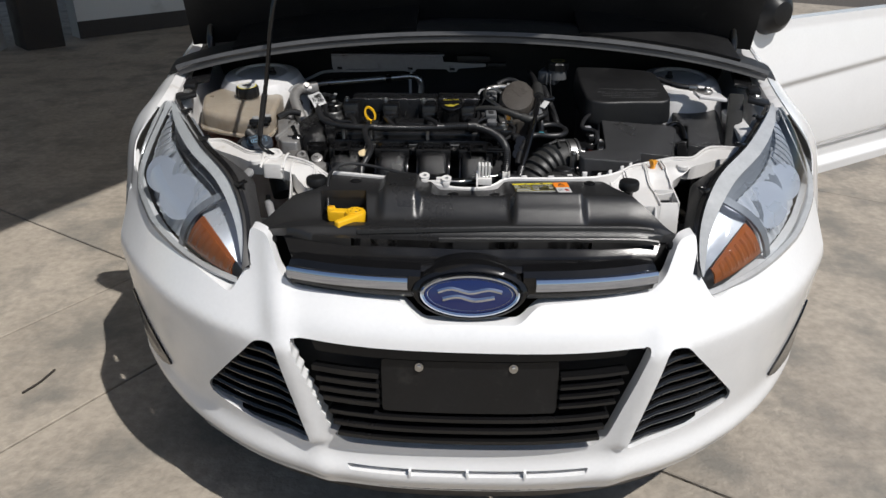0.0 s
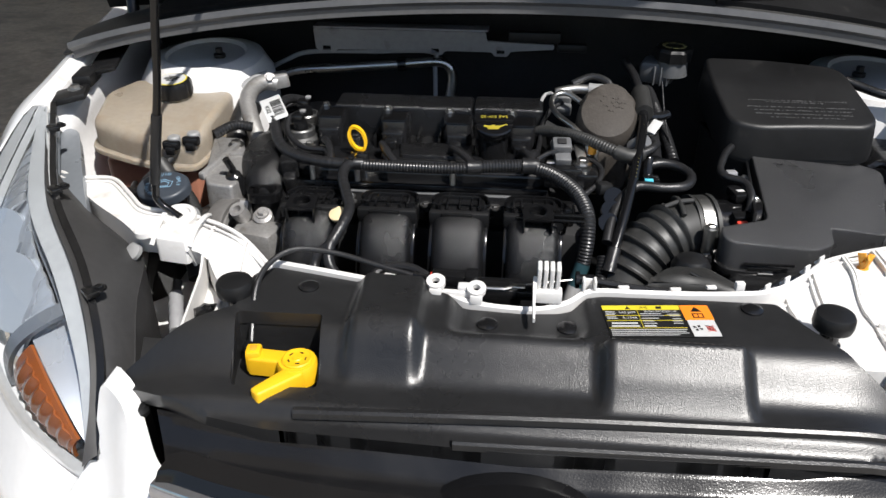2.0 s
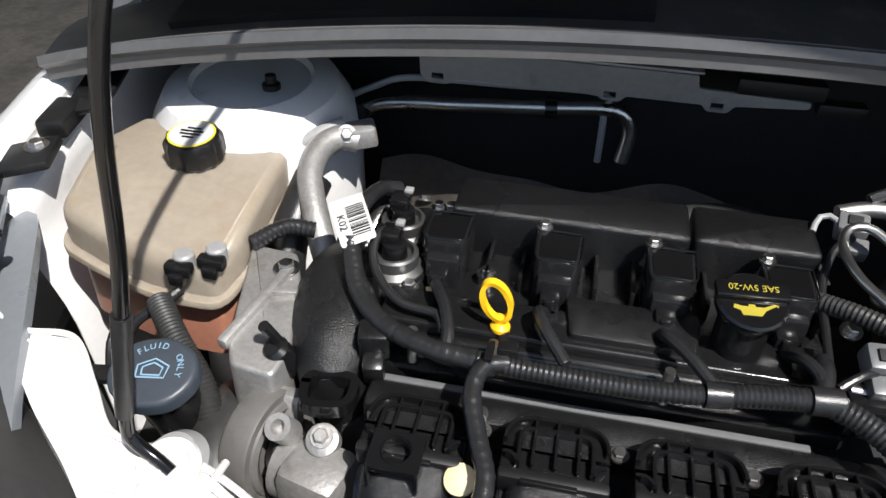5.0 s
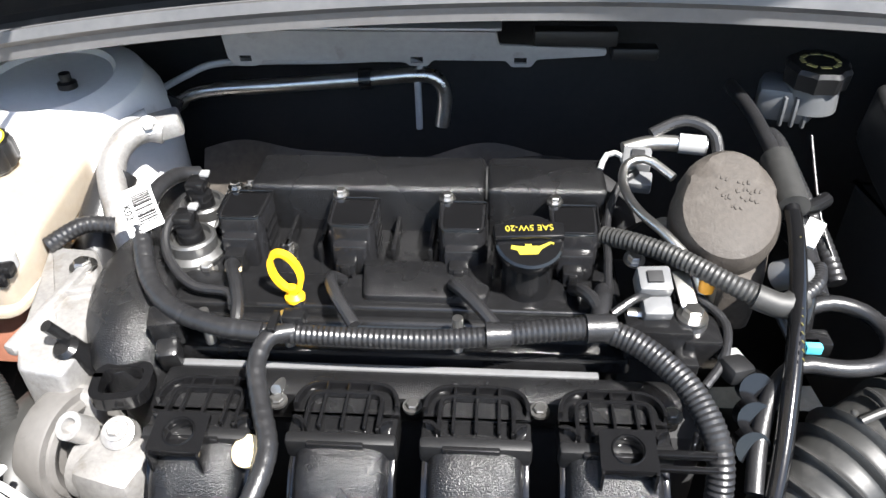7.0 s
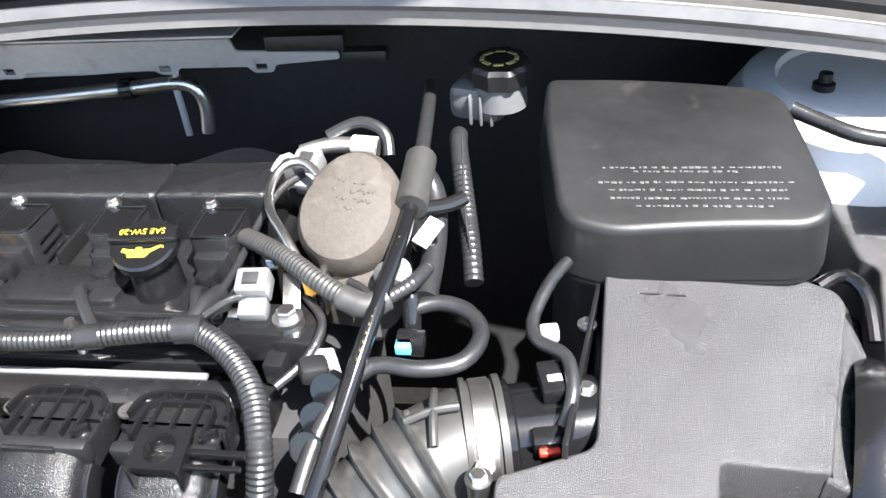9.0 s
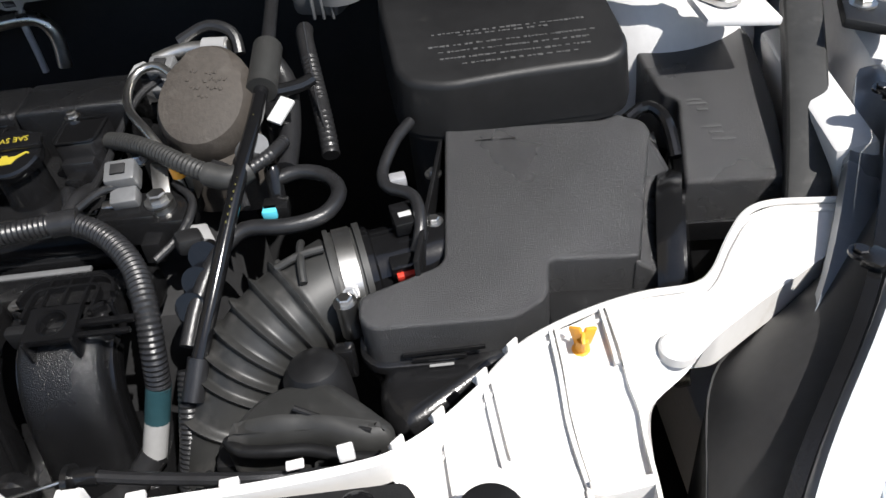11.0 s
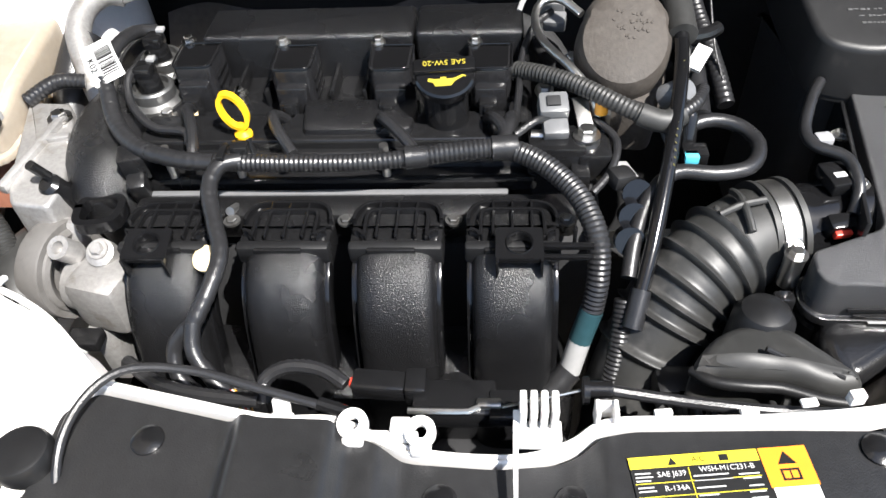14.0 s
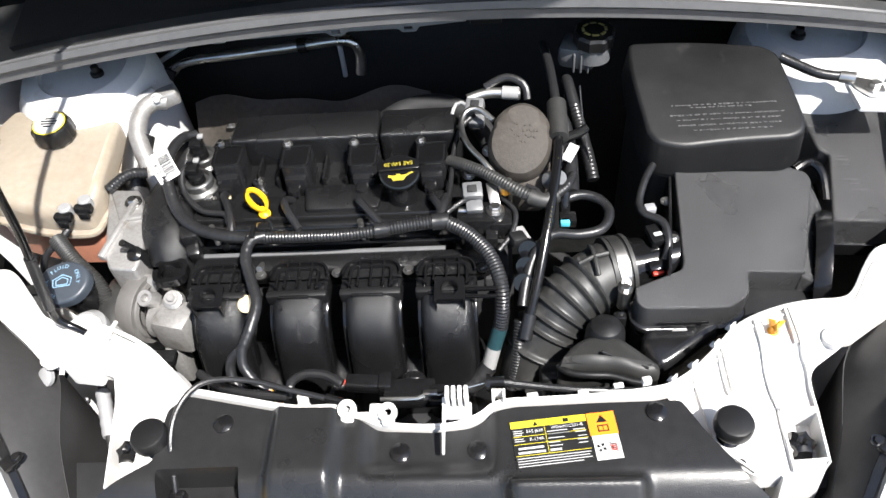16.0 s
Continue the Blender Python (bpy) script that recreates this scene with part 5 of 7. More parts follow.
# valve cover: front deck, rear ridge with a step, raised ribs
deck = fillet([(-0.345, 0.588), (0.028, 0.588), (0.034, 0.600), (0.034, 0.775), (-0.345, 0.785), (-0.358, 0.70)], 0.012, 3)
vc = part("valve_cover", prism(deck, 0.74, 0.842, 0.008, 3), GLOSS, engine, "glossy black plastic valve cover")
part("ridge", join(prism(fillet([(-0.296, 0.716), (-0.082, 0.716), (-0.082, 0.775), (-0.296, 0.775)], 0.006, 3), 0.83, 0.889, 0.005, 3),
                   prism(fillet([(-0.080, 0.712), (0.026, 0.712), (0.026, 0.770), (-0.080, 0.770)], 0.006, 3), 0.83, 0.892, 0.005, 3)), GRAIN, vc, "grained black rear ridge")
part("front_step", prism(fillet([(-0.335, 0.596), (0.02, 0.596), (0.02, 0.640), (-0.335, 0.640)], 0.006, 3), 0.835, 0.852, 0.004, 3), GLOSS, vc)
part("panel", prism(fillet([(-0.178, 0.604), (-0.078, 0.604), (-0.072, 0.652), (-0.184, 0.652)], 0.006, 3), 0.845, 0.858, 0.003, 2), GRAIN, vc)
for x in (-0.325, -0.255, -0.225, -0.160, -0.128, -0.066, 0.022):
    part("rib", box((x, 0.690, 0.850), (0.004, 0.05, 0.018), 0.001), GLOSS, vc)
part("gasket_flange", prism(fillet([(-0.352, 0.572), (0.036, 0.572), (0.036, 0.60), (-0.352, 0.60)], 0.006, 3), 0.812, 0.826, 0.003, 2), GLOSS, vc)
part("flange_rail", box((-0.155, 0.5625, 0.817), (0.33, 0.0065, 0.004), 0.001), GREYPLUG, engine, "pale grey metal edge")
for x in (-0.235, -0.10, -0.300):
    part("stud", lathe([(0, 0), (0.0042, 0), (0.0042, 0.034), (0, 0.034)], (x, 0.578, 0.826), 10), STEEL, engine)
for x in (-0.235, -0.100):
    part("stud", lathe([(0, 0), (0.0042, 0), (0.0042, 0.022), (0, 0.022)], (x, 0.548, 0.815), 10, (60, 0, 0)), STEEL, engine)

# ignition coils, one part each, with plug, bolt and lead
COILBODY = mat("satin_black_coil_plastic", (0.011, 0.011, 0.012), 0.24, vary=0.2, fine=300)
COILS = [(-0.293, 0.690), (-0.195, 0.682), (-0.100, 0.679), (-0.006, 0.677)]
for n, (x, y) in enumerate(COILS):
    top = fillet([(x - 0.0195, y - 0.018), (x - 0.016, y - 0.024), (x + 0.016, y - 0.024), (x + 0.0195, y - 0.018), (x + 0.0205, y + 0.020), (x - 0.0205, y + 0.020)], 0.003, 2)
    coil = part("ignition_coil", join(prism(top, 0.842, 0.886, 0.002, 2), box((x, y - 0.018, 0.856), (0.030, 0.030, 0.032), 0.003)), COILBODY, engine, "black square ignition coil")
    part("rim", sweep([Vector((u, v, 0.8872)) for u, v in top + top[:2]], circle(0.0009, 8), up=Vector((0, 0, 1))), SHINE, coil, "moulded rim")
    part("potting", prism(inset(top, 0.0035), 0.8855, 0.8868, 0.0003, 1), SHINE, coil, "smooth dark potting")
    part("plug", join(box((x - 0.002, y - 0.036, 0.852), (0.017, 0.020, 0.022), 0.002), box((x - 0.002, y - 0.0465, 0.856), (0.008, 0.004, 0.012), 0.001)), GLOSS, coil)
    part("plug_lock", box((x - 0.003, y - 0.049, 0.850), (0.014, 0.006, 0.004), 0.0006, turn=(0, 0, 14)), PALE if n % 2 else BEIGE, coil)
    part("bolt", join(bolt((x - 0.015, y + 0.0245, 0.887), 0.0048, 0.006), lathe([(0, 0), (0.0038, 0), (0.0038, 0.037), (0, 0.037)], (x - 0.015, y + 0.0245, 0.85), 10)), STEEL, coil, "steel bolt")
    for dx in (-0.0208, 0.0208):
        for dz in (0.850, 0.860, 0.870):
            part("fin", box((x + dx, y, dz), (0.0016, 0.030, 0.0035), 0.0004), GLOSS, coil)
LEADS = [[(-0.295, 0.652, 0.845), (-0.292, 0.632, 0.858), (-0.280, 0.606, 0.860), (-0.272, 0.582, 0.858), (-0.270, 0.566, 0.856)], [(-0.197, 0.638, 0.842), (-0.204, 0.615, 0.860), (-0.196, 0.592, 0.862), (-0.178, 0.566, 0.860)],
         [(-0.104, 0.634, 0.842), (-0.104, 0.612, 0.858), (-0.088, 0.588, 0.862), (-0.070, 0.566, 0.862)], [(-0.010, 0.634, 0.842), (-0.004, 0.610, 0.858), (0.006, 0.588, 0.862), (0.006, 0.570, 0.860)]]
for p in LEADS:
    p = [(x, y - 0.002, z + 0.007 * math.sin(math.pi * k / (len(p) - 1)) + 0.002) for k, (x, y, z) in enumerate(p)]
    part("coil_lead", loom(p, 0.0054, 10, 0.004), HOSE, engine, "thin corrugated coil lead")

# oil filler
oil = part("oil_filler", lathe([(0, 0.84), (0.026, 0.84), (0.026, 0.846), (0.021, 0.848), (0.0195, 0.892), (0.0, 0.892)], (-0.046, 0.628, 0.0), 32), GLOSS, engine, "black oil filler neck")
CAPM = pose(-0.046, 0.628, 0.891, 16, 0, 5)
part("filler_cap", moved(join(lathe([(0, 0), (0.0255, 0.0), (0.0268, 0.003), (0.0268, 0.009), (0.025, 0.011), (0, 0.011)], n=40), box((0, 0.007, 0.012), (0.056, 0.016, 0.008), 0.003)), CAPM), SHINE, oil, "black filler cap")
part("cap_lettering", moved(letters("SAE 5W-20", 0.0080, (0, 0.0080, 0.0163), (0, 0, 180), 0.0002), CAPM), DULL_Y, oil, "yellow lettering")
can = [(-0.009, -0.0145), (0.005, -0.0145), (0.0085, -0.0095), (0.0165, -0.0045), (0.0180, -0.0060), (0.0185, -0.0040), (0.0155, -0.0028), (0.0075, -0.0065), (0.001, -0.0065), (0.001, -0.0045), (-0.004, -0.0045), (-0.004, -0.0065), (-0.009, -0.0065), (-0.0145, -0.0050), (-0.0155, -0.0085), (-0.0105, -0.0105)]
part("oil_can_symbol", moved(prism(can, 0.011, 0.0116), CAPM), DULL_Y, oil, "yellow oil can symbol")

# dipstick
dip = thing("dipstick", "yellow plastic dipstick ring handle standing beside the valve cover", "dipstick", (-0.235, 0.605, 0.85))
ringp = [Vector((-0.238 + 0.0110 * math.cos(a) - 0.0045 * math.sin(a), 0.606 + 0.003 * math.sin(a), 0.8785 + 0.0158 * math.sin(a))) for a in [2 * math.pi * k / 32 for k in range(33)]]
part("ring", moved(sweep(ringp, [(-0.0020, -0.0030), (0.0020, -0.0030), (0.0020, 0.0030), (-0.0020, 0.0030)], up=Vector((0, 1, 0.2))), Matrix.Identity(4)), YELLOW, dip)
part("tab", join(box((-0.234, 0.604, 0.861), (0.008, 0.007, 0.010), 0.002, turn=(0, 8, 0)), lathe([(0, 0), (0.0082, 0), (0.0082, 0.003), (0.004, 0.006), (0, 0.006)], (-0.233, 0.603, 0.853), 16)), YELLOW, dip)
part("tube", tube([(-0.231, 0.601, 0.853), (-0.226, 0.592, 0.832), (-0.222, 0.582, 0.80)], 0.0055, 10), GLOSS, dip, "black guide tube")

# intake runners
def runner_ring(w, h, n=40):
    """A rounded, slightly crowned section."""
    def rounded(c, e):
        return math.copysign(abs(c) ** e, c)
    return [(w * rounded(math.cos(2 * math.pi * i / n), 0.66), h * rounded(math.sin(2 * math.pi * i / n), 0.60)) for i in range(n)]


RUN = [(0.502, 0.806), (0.488, 0.811), (0.473, 0.807), (0.459, 0.793), (0.448, 0.770), (0.439, 0.736), (0.429, 0.698), (0.421, 0.64), (0.430, 0.58)]
intake = part("intake_plenum", join(box((-0.13, 0.545, 0.805), (0.40, 0.030, 0.030), 0.006), box((-0.13, 0.46, 0.64), (0.40, 0.10, 0.14), 0.03)), GRAIN, engine, "black moulded intake manifold")
RX = (-0.279, -0.177, -0.083, 0.013)
for n, x in enumerate(RX):
    path = even(smooth([(x, y, z) for y, z in RUN], 6), 0.008)
    run = part("runner", sweep(path, runner_ring(0.0205, 0.0330), up=Vector((1, 0, 0))), GRAIN, intake, "grained black intake runner")
    for dx in (-0.0348, 0.0348):
        part("seam", sweep([p + Vector((dx, 0.004, -0.004)) for p in path[3:]], fillet([(-0.0095, -0.0030), (0.0095, -0.0030), (0.0095, 0.0030), (-0.0095, 0.0030)], 0.002, 2), up=Vector((1, 0, 0))), SHINE, run, "shiny weld seam")
    arch = fillet([(x + 0.0385, 0.482), (x + 0.0385, 0.531), (x - 0.0385, 0.531), (x - 0.0385, 0.482)], [0.003, 0.024, 0.024, 0.003], 8)
    part("flange", prism(arch, 0.806, 0.8310, 0.002, 2), GLOSS, run, "arched black runner flange")
    tall = fillet([(-0.0016, -0.012), (0.0016, -0.012), (0.0016, 0.0015), (-0.0016, 0.0015)], 0.0012, 2)
    for d, top in ((0.0016, 0.8360), (0.0125, 0.8372)):
        rim = [(px, py) for px, py in inset(arch, d) if py > 0.486]
        part("flange_rim", sweep([Vector((px, py, top)) for px, py in rim], tall, up=Vector((0, 0, 1))), SHINE, run, "raised moulded rim")
    part("flange_panel", prism(inset([(px, max(py, 0.488)) for px, py in arch], 0.0135), 0.8300, 0.8335, 0.001, 1), GRAIN, run)
    for dx in (-0.016, 0.0, 0.016):
        part("rib", box((x + dx, 0.5085, 0.8345), (0.0024, 0.042, 0.0065), 0.0008), SHINE, run)
    part("collar", box((x, 0.4815, 0.8240), (0.078, 0.0100, 0.0200), 0.003, turn=(6, 0, 0)), MATTE, run, "front collar")
    part("collar_bar", box((x - 0.003, 0.4760, 0.8305), (0.040, 0.0040, 0.0060), 0.0012, turn=(4, 0, 0)), GLOSS, run)
    if n in (0, 3):
        plate = sheet(fillet([(-0.0190, -0.0150), (0.0190, -0.0150), (0.0185, 0.0150), (-0.0185, 0.0150)], 0.002, 2), [[(0.0100 * math.cos(a / 10 * math.pi), 0.0100 * math.sin(a / 10 * math.pi)) for a in range(20)]], 0.006, lambda u, v: Vector((u, v, 0)), thick=0.004)
        bx = x - 0.007 if n == 0 else x + 0.005
        plate_ob = part("bracket", join(moved(plate, pose(bx, 0.472, 0.844, 10, 0, 0)), box((bx - 0.0175, 0.465, 0.831), (0.0025, 0.020, 0.020), 0.0008), box((bx + 0.0175, 0.465, 0.831), (0.0025, 0.020, 0.020), 0.0008), box((bx, 0.4585, 0.8385), (0.036, 0.0024, 0.006), 0.0008)), SHINE, run, "black bracket with a round hole")
        part("bracket_well", moved(lathe([(0.0120, -0.016), (0.0120, -0.002), (0.0108, 0.0008), (0.0098, -0.002), (0.0098, -0.012), (0, -0.012)], n=28), pose(bx, 0.472, 0.8445, 10, 0, 0)), SHINE, run)
        if n == 3:
            part("bracket_arm", join(box((bx + 0.038, 0.474, 0.838), (0.042, 0.005, 0.005), 0.001), box((bx + 0.038, 0.464, 0.836), (0.040, 0.004, 0.004), 0.001), box((bx + 0.044, 0.480, 0.844), (0.003, 0.004, 0.018), 0.001)), SHINE, run)
    part("flange_bolt", bolt((x + 0.046, 0.523, 0.820), 0.0050, 0.004), DULLMETAL, run, "dull grey bolt")
part("sensor_boss", lathe([(0, 0), (0.017, 0), (0.017, 0.012), (0.012, 0.016), (0, 0.016)], (-0.034, 0.408, 0.735), 20, (70, 0, 0)), GLOSS, intake)
# added dark box: the shade below the runners, made as a shape
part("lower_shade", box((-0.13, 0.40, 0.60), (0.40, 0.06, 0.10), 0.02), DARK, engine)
peg2 = part("peg", lathe([(0, 0), (0.006, 0.0), (0.0115, 0.004), (0.0115, 0.008), (0.006, 0.010), (0, 0.010)], (-0.239, 0.473, 0.822), 18, (25, -10, 0)), BEIGE, engine, "beige loom peg")

# timing cover and cam solenoids on the near end
hump_bm = lathe([(0, 0.052), (0.030, 0.050), (0.050, 0.042), (0.062, 0.026), (0.066, 0.0), (0.068, -0.16), (0, -0.16)], n=36)
warp(hump_bm, lambda x, y, z: (x * 0.72, y * 1.35, z))
tc = part("timing_cover", moved(hump_bm, pose(-0.372, 0.628, 0.806, 6, -14, 8)), GRAIN, engine, "black humped timing cover")
part("cover_neck", tube([(-0.385, 0.70, 0.80), (-0.380, 0.74, 0.835), (-0.365, 0.765, 0.845)], 0.030, 16), GLOSS, engine)
for c, r in (((-0.340, 0.709, 0.872), 0.0205), ((-0.337, 0.664, 0.866), 0.0215)):
    sol = part("cam_solenoid", lathe([(0, -0.06), (r * 1.25, -0.06), (r * 1.25, -0.012), (r, -0.008), (r, 0.002), (r * 0.92, 0.004), (r * 0.80, 0.004), (r * 0.76, -0.002), (0, -0.002)], c, 32), DULLMETAL, engine, "dull metal cam solenoid")
    part("connector", join(lathe([(0, 0), (r * 0.55, 0), (r * 0.5, 0.014), (0, 0.014)], (c[0], c[1], c[2] - 0.002), 16), box((c[0] - 0.004, c[1] + 0.006, c[2] + 0.016), (0.018, 0.020, 0.014), 0.003)), GLOSS, sol, "black connector")
    part("clip", box((c[0] + 0.002, c[1] + 0.014, c[2] + 0.024), (0.008, 0.008, 0.004), 0.001), PALE, sol)
part("solenoid_collar", prism(fillet([(-0.372, 0.635), (-0.305, 0.635), (-0.305, 0.738), (-0.372, 0.738)], 0.02, 4), 0.80, 0.852, 0.008, 3), GLOSS, engine)
for x, y, z in ((-0.303, 0.752, 0.862), (-0.318, 0.640, 0.850), (-0.255, 0.672, 0.852)):
    part("cover_bolt", join(bolt((x, y, z), 0.0058, 0.007), lathe([(0, 0), (0.0075, 0), (0.0075, 0.03), (0, 0.03)], (x, y, z - 0.03), 14)), STEEL, engine, "steel cover bolt")
# plug sockets and ring bracket under the timing cover
part("sensor", join(lathe([(0, 0), (0.012, 0), (0.012, 0.03), (0.008, 0.034), (0, 0.034)], (-0.402, 0.566, 0.808), 18, (20, -15, 0)), lathe([(0, 0), (0.005, 0), (0.005, 0.022), (0, 0.022)], (-0.409, 0.560, 0.842), 10, (20, -15, 0))), GLOSS, engine, "black oil pressure sensor")
part("plug_socket", join(box((-0.330, 0.574, 0.846), (0.026, 0.022, 0.03), 0.004, turn=(10, 0, 12)), box((-0.328, 0.562, 0.826), (0.018, 0.018, 0.03), 0.004, turn=(20, 0, 12))), GLOSS, engine)
ring_pts = fillet([(-0.378, 0.545), (-0.338, 0.550), (-0.336, 0.518), (-0.372, 0.512)], 0.012, 5)
part("ring_bracket", sweep([Vector((x, y, 0.822)) for x, y in ring_pts + ring_pts[:2]], [(-0.0035, -0.006), (0.0035, -0.006), (0.0035, 0.006), (-0.0035, 0.006)], up=Vector((0, 0, 1))), SHINE, engine, "black ring bracket")
part("boss", lathe([(0, 0), (0.011, 0), (0.011, 0.022), (0.006, 0.022), (0.005, 0.012), (0, 0.012)], (-0.382, 0.508, 0.795), 18, (30, -12, 0)), ALU, engine, "cast boss")
part("boss", join(lathe([(0, 0), (0.013, 0), (0.013, 0.012), (0.009, 0.014), (0, 0.014)], (-0.352, 0.506, 0.794), 18, (30, 0, 0)), bolt((-0.352, 0.500, 0.808), 0.006, 0.006, (30, 0, 0))), ALU, engine, "cast boss with bolt")

# pulley and pump at the near end
pulley = thing("belt_pulley", "grey grooved belt pulley on a cast aluminium pump", "pulley", (-0.40, 0.51, 0.70))
prof = [(0.012, 0.006), (0.026, 0.006), (0.030, 0.012), (0.036, 0.015), (0.040, 0.013), (0.041, 0.011), (0.047, 0.011), (0.048, 0.009), (0.048, -0.013), (0.047, -0.015), (0.034, -0.018), (0, -0.018)]
PM = pose(-0.405, 0.518, 0.765, 0, 84, -14)
part("rim", moved(lathe(prof, n=40), PM), mat("grey_belt_rubber", (0.11, 0.105, 0.10), 0.55, vary=0.15, stain=(0.07, 0.065, 0.06), stain_at=0.6, stain_scale=40), pulley, "grey belt round the rim")
part("hub", moved(join(lathe([(0, 0.012), (0.022, 0.012), (0.024, 0.018), (0.014, 0.024), (0.010, 0.036), (0, 0.036)], n=24), bolt((0, 0, 0.034), 0.009, 0.010)), PM), STEEL, pulley, "steel hub")
part("housing", join(box((-0.352, 0.486, 0.765), (0.055, 0.050, 0.062), 0.012, turn=(0, 0, -14)), lathe([(0, 0), (0.026, 0), (0.026, 0.05), (0.02, 0.056), (0, 0.056)], (-0.385, 0.500, 0.765), 24, (0, 84, -14)), box((-0.368, 0.478, 0.70), (0.02, 0.03, 0.08), 0.005)), ALU, pulley, "cast aluminium housing")
part("foot", box((-0.372, 0.452, 0.74), (0.03, 0.02, 0.012), 0.002), GLOSS, pulley)

# engine mount
mount = thing("engine_mount", "cast aluminium engine mount bracket", "bracket", (-0.43, 0.60, 0.60))
arm = fillet([(-0.478, 0.675), (-0.432, 0.672), (-0.418, 0.640), (-0.398, 0.560), (-0.402, 0.530), (-0.440, 0.535), (-0.452, 0.560)], 0.006, 3)
part("arm", warp(prism(arm, 0.775, 0.838, 0.004, 3), lambda x, y, z: (x, y, z + 0.10 * (y - 0.6))), ALU, mount)
part("web", join(box((-0.442, 0.60, 0.838), (0.010, 0.10, 0.012), 0.003, turn=(6, 0, -14)), box((-0.405, 0.525, 0.76), (0.045, 0.016, 0.10), 0.004, turn=(-18, 0, -4))), ALU, mount)
part("bolt", bolt((-0.434, 0.648, 0.844), 0.008, 0.007), STEEL, mount)
part("slot_plate", box((-0.428, 0.618, 0.842), (0.03, 0.008, 0.006), 0.001, turn=(6, 0, 8)), ALU, mount)

# ---- wiring ----
harness = thing("wiring_harness", "black taped and corrugated engine wiring harness", "wiring", (-0.1, 0.55, 0.85))
MAIN_A = [(-0.372, 0.650, 0.888), (-0.368, 0.640, 0.880), (-0.352, 0.606, 0.866), (-0.322, 0.576, 0.862), (-0.280, 0.558, 0.862), (-0.245, 0.553, 0.862)]
MAIN_B = [(-0.245, 0.553, 0.862), (-0.184, 0.551, 0.862), (-0.122, 0.551, 0.862), (-0.075, 0.556, 0.862)]
MAIN_C = [(-0.075, 0.556, 0.863), (-0.036, 0.562, 0.864), (0.008, 0.568, 0.864)]
MAIN_D = [(0.005, 0.570, 0.862), (0.030, 0.558, 0.860), (0.052, 0.540, 0.855), (0.070, 0.516, 0.848), (0.081, 0.486, 0.834), (0.082, 0.466, 0.808), (0.078, 0.456, 0.776)]
part("taped_end", taped(MAIN_A, 0.0078, 12, 0.007), HOSE, harness)
part("sleeve", loom(MAIN_B, 0.0080, 14, 0.0042), HOSE, harness)
part("sleeve", loom(MAIN_C, 0.0092, 14, 0.0042), HOSE, harness)
part("sleeve", loom(MAIN_D, 0.0098, 14, 0.0042), HOSE, harness)
part("taped_joint", taped([(-0.078, 0.556, 0.863), (-0.060, 0.558, 0.863)], 0.0098), HOSE, harness)
part("taped_joint", taped([(-0.004, 0.566, 0.864), (0.018, 0.568, 0.864)], 0.0108), HOSE, harness)
part("taped_joint", taped([(0.006, 0.568, 0.864), (0.010, 0.590, 0.868), (0.014, 0.612, 0.862)], 0.0075), HOSE, harness)
BRANCH = [(-0.222, 0.553, 0.864), (-0.238, 0.543, 0.866), (-0.242, 0.520, 0.860), (-0.232, 0.490, 0.850), (-0.222, 0.462, 0.842), (-0.226, 0.432, 0.832), (-0.238, 0.408, 0.815)]
part("branch", taped(BRANCH, 0.0070, 12, 0.008), HOSE, harness, "taped branch")
part("branch_tail", taped([(-0.236, 0.411, 0.818), (-0.254, 0.402, 0.800), (-0.252, 0.386, 0.782), (-0.236, 0.376, 0.770)], 0.0062), HOSE, harness)
part("branch_tail", taped([(-0.237, 0.410, 0.818), (-0.236, 0.394, 0.802), (-0.222, 0.380, 0.788), (-0.210, 0.372, 0.778)], 0.0064), HOSE, harness)
for k in range(5):
    part("bare_wire", tube([(-0.212 + 0.002 * k, 0.374, 0.780), (-0.202 + 0.003 * k, 0.368 - 0.001 * k, 0.778), (-0.198 + 0.002 * k, 0.362, 0.768)], 0.0011, 6), (LABEL_Y, PALE, RED, LABEL_W, ORANGE)[k], harness)
part("tape", tube([(0.0785, 0.457, 0.780), (0.070, 0.447, 0.752)], 0.0098, 14, raw=True), TEAL, harness, "teal tape band")
part("tape", tube([(0.070, 0.447, 0.752), (0.062, 0.434, 0.726)], 0.0096, 14, raw=True), PALE, harness, "white paper label")
part("taped_end", taped([(0.062, 0.434, 0.726), (0.045, 0.420, 0.712), (0.018, 0.405, 0.70)], 0.0112), HOSE, harness)
part("braid", loom([(0.104, 0.460, 0.79), (0.101, 0.440, 0.765), (0.097, 0.425, 0.74), (0.09, 0.41, 0.71)], 0.0085, 12, 0.004), HOSE, harness, "braided black sleeve")
part("sensor_lead", loom([(-0.336, 0.690, 0.884), (-0.352, 0.660, 0.884), (-0.345, 0.632, 0.870), (-0.318, 0.606, 0.862), (-0.286, 0.598, 0.862), (-0.276, 0.580, 0.862)], 0.0042, 10, 0.004), HOSE, harness)
part("upper_tail", taped([(-0.372, 0.655, 0.886), (-0.372, 0.690, 0.896), (-0.366, 0.725, 0.892), (-0.352, 0.742, 0.884)], 0.0070), HOSE, harness)
part("loom_clip", join(box((-0.222, 0.560, 0.866), (0.016, 0.012, 0.022), 0.002), box((-0.235, 0.552, 0.874), (0.006, 0.02, 0.006), 0.001)), GLOSS, harness)

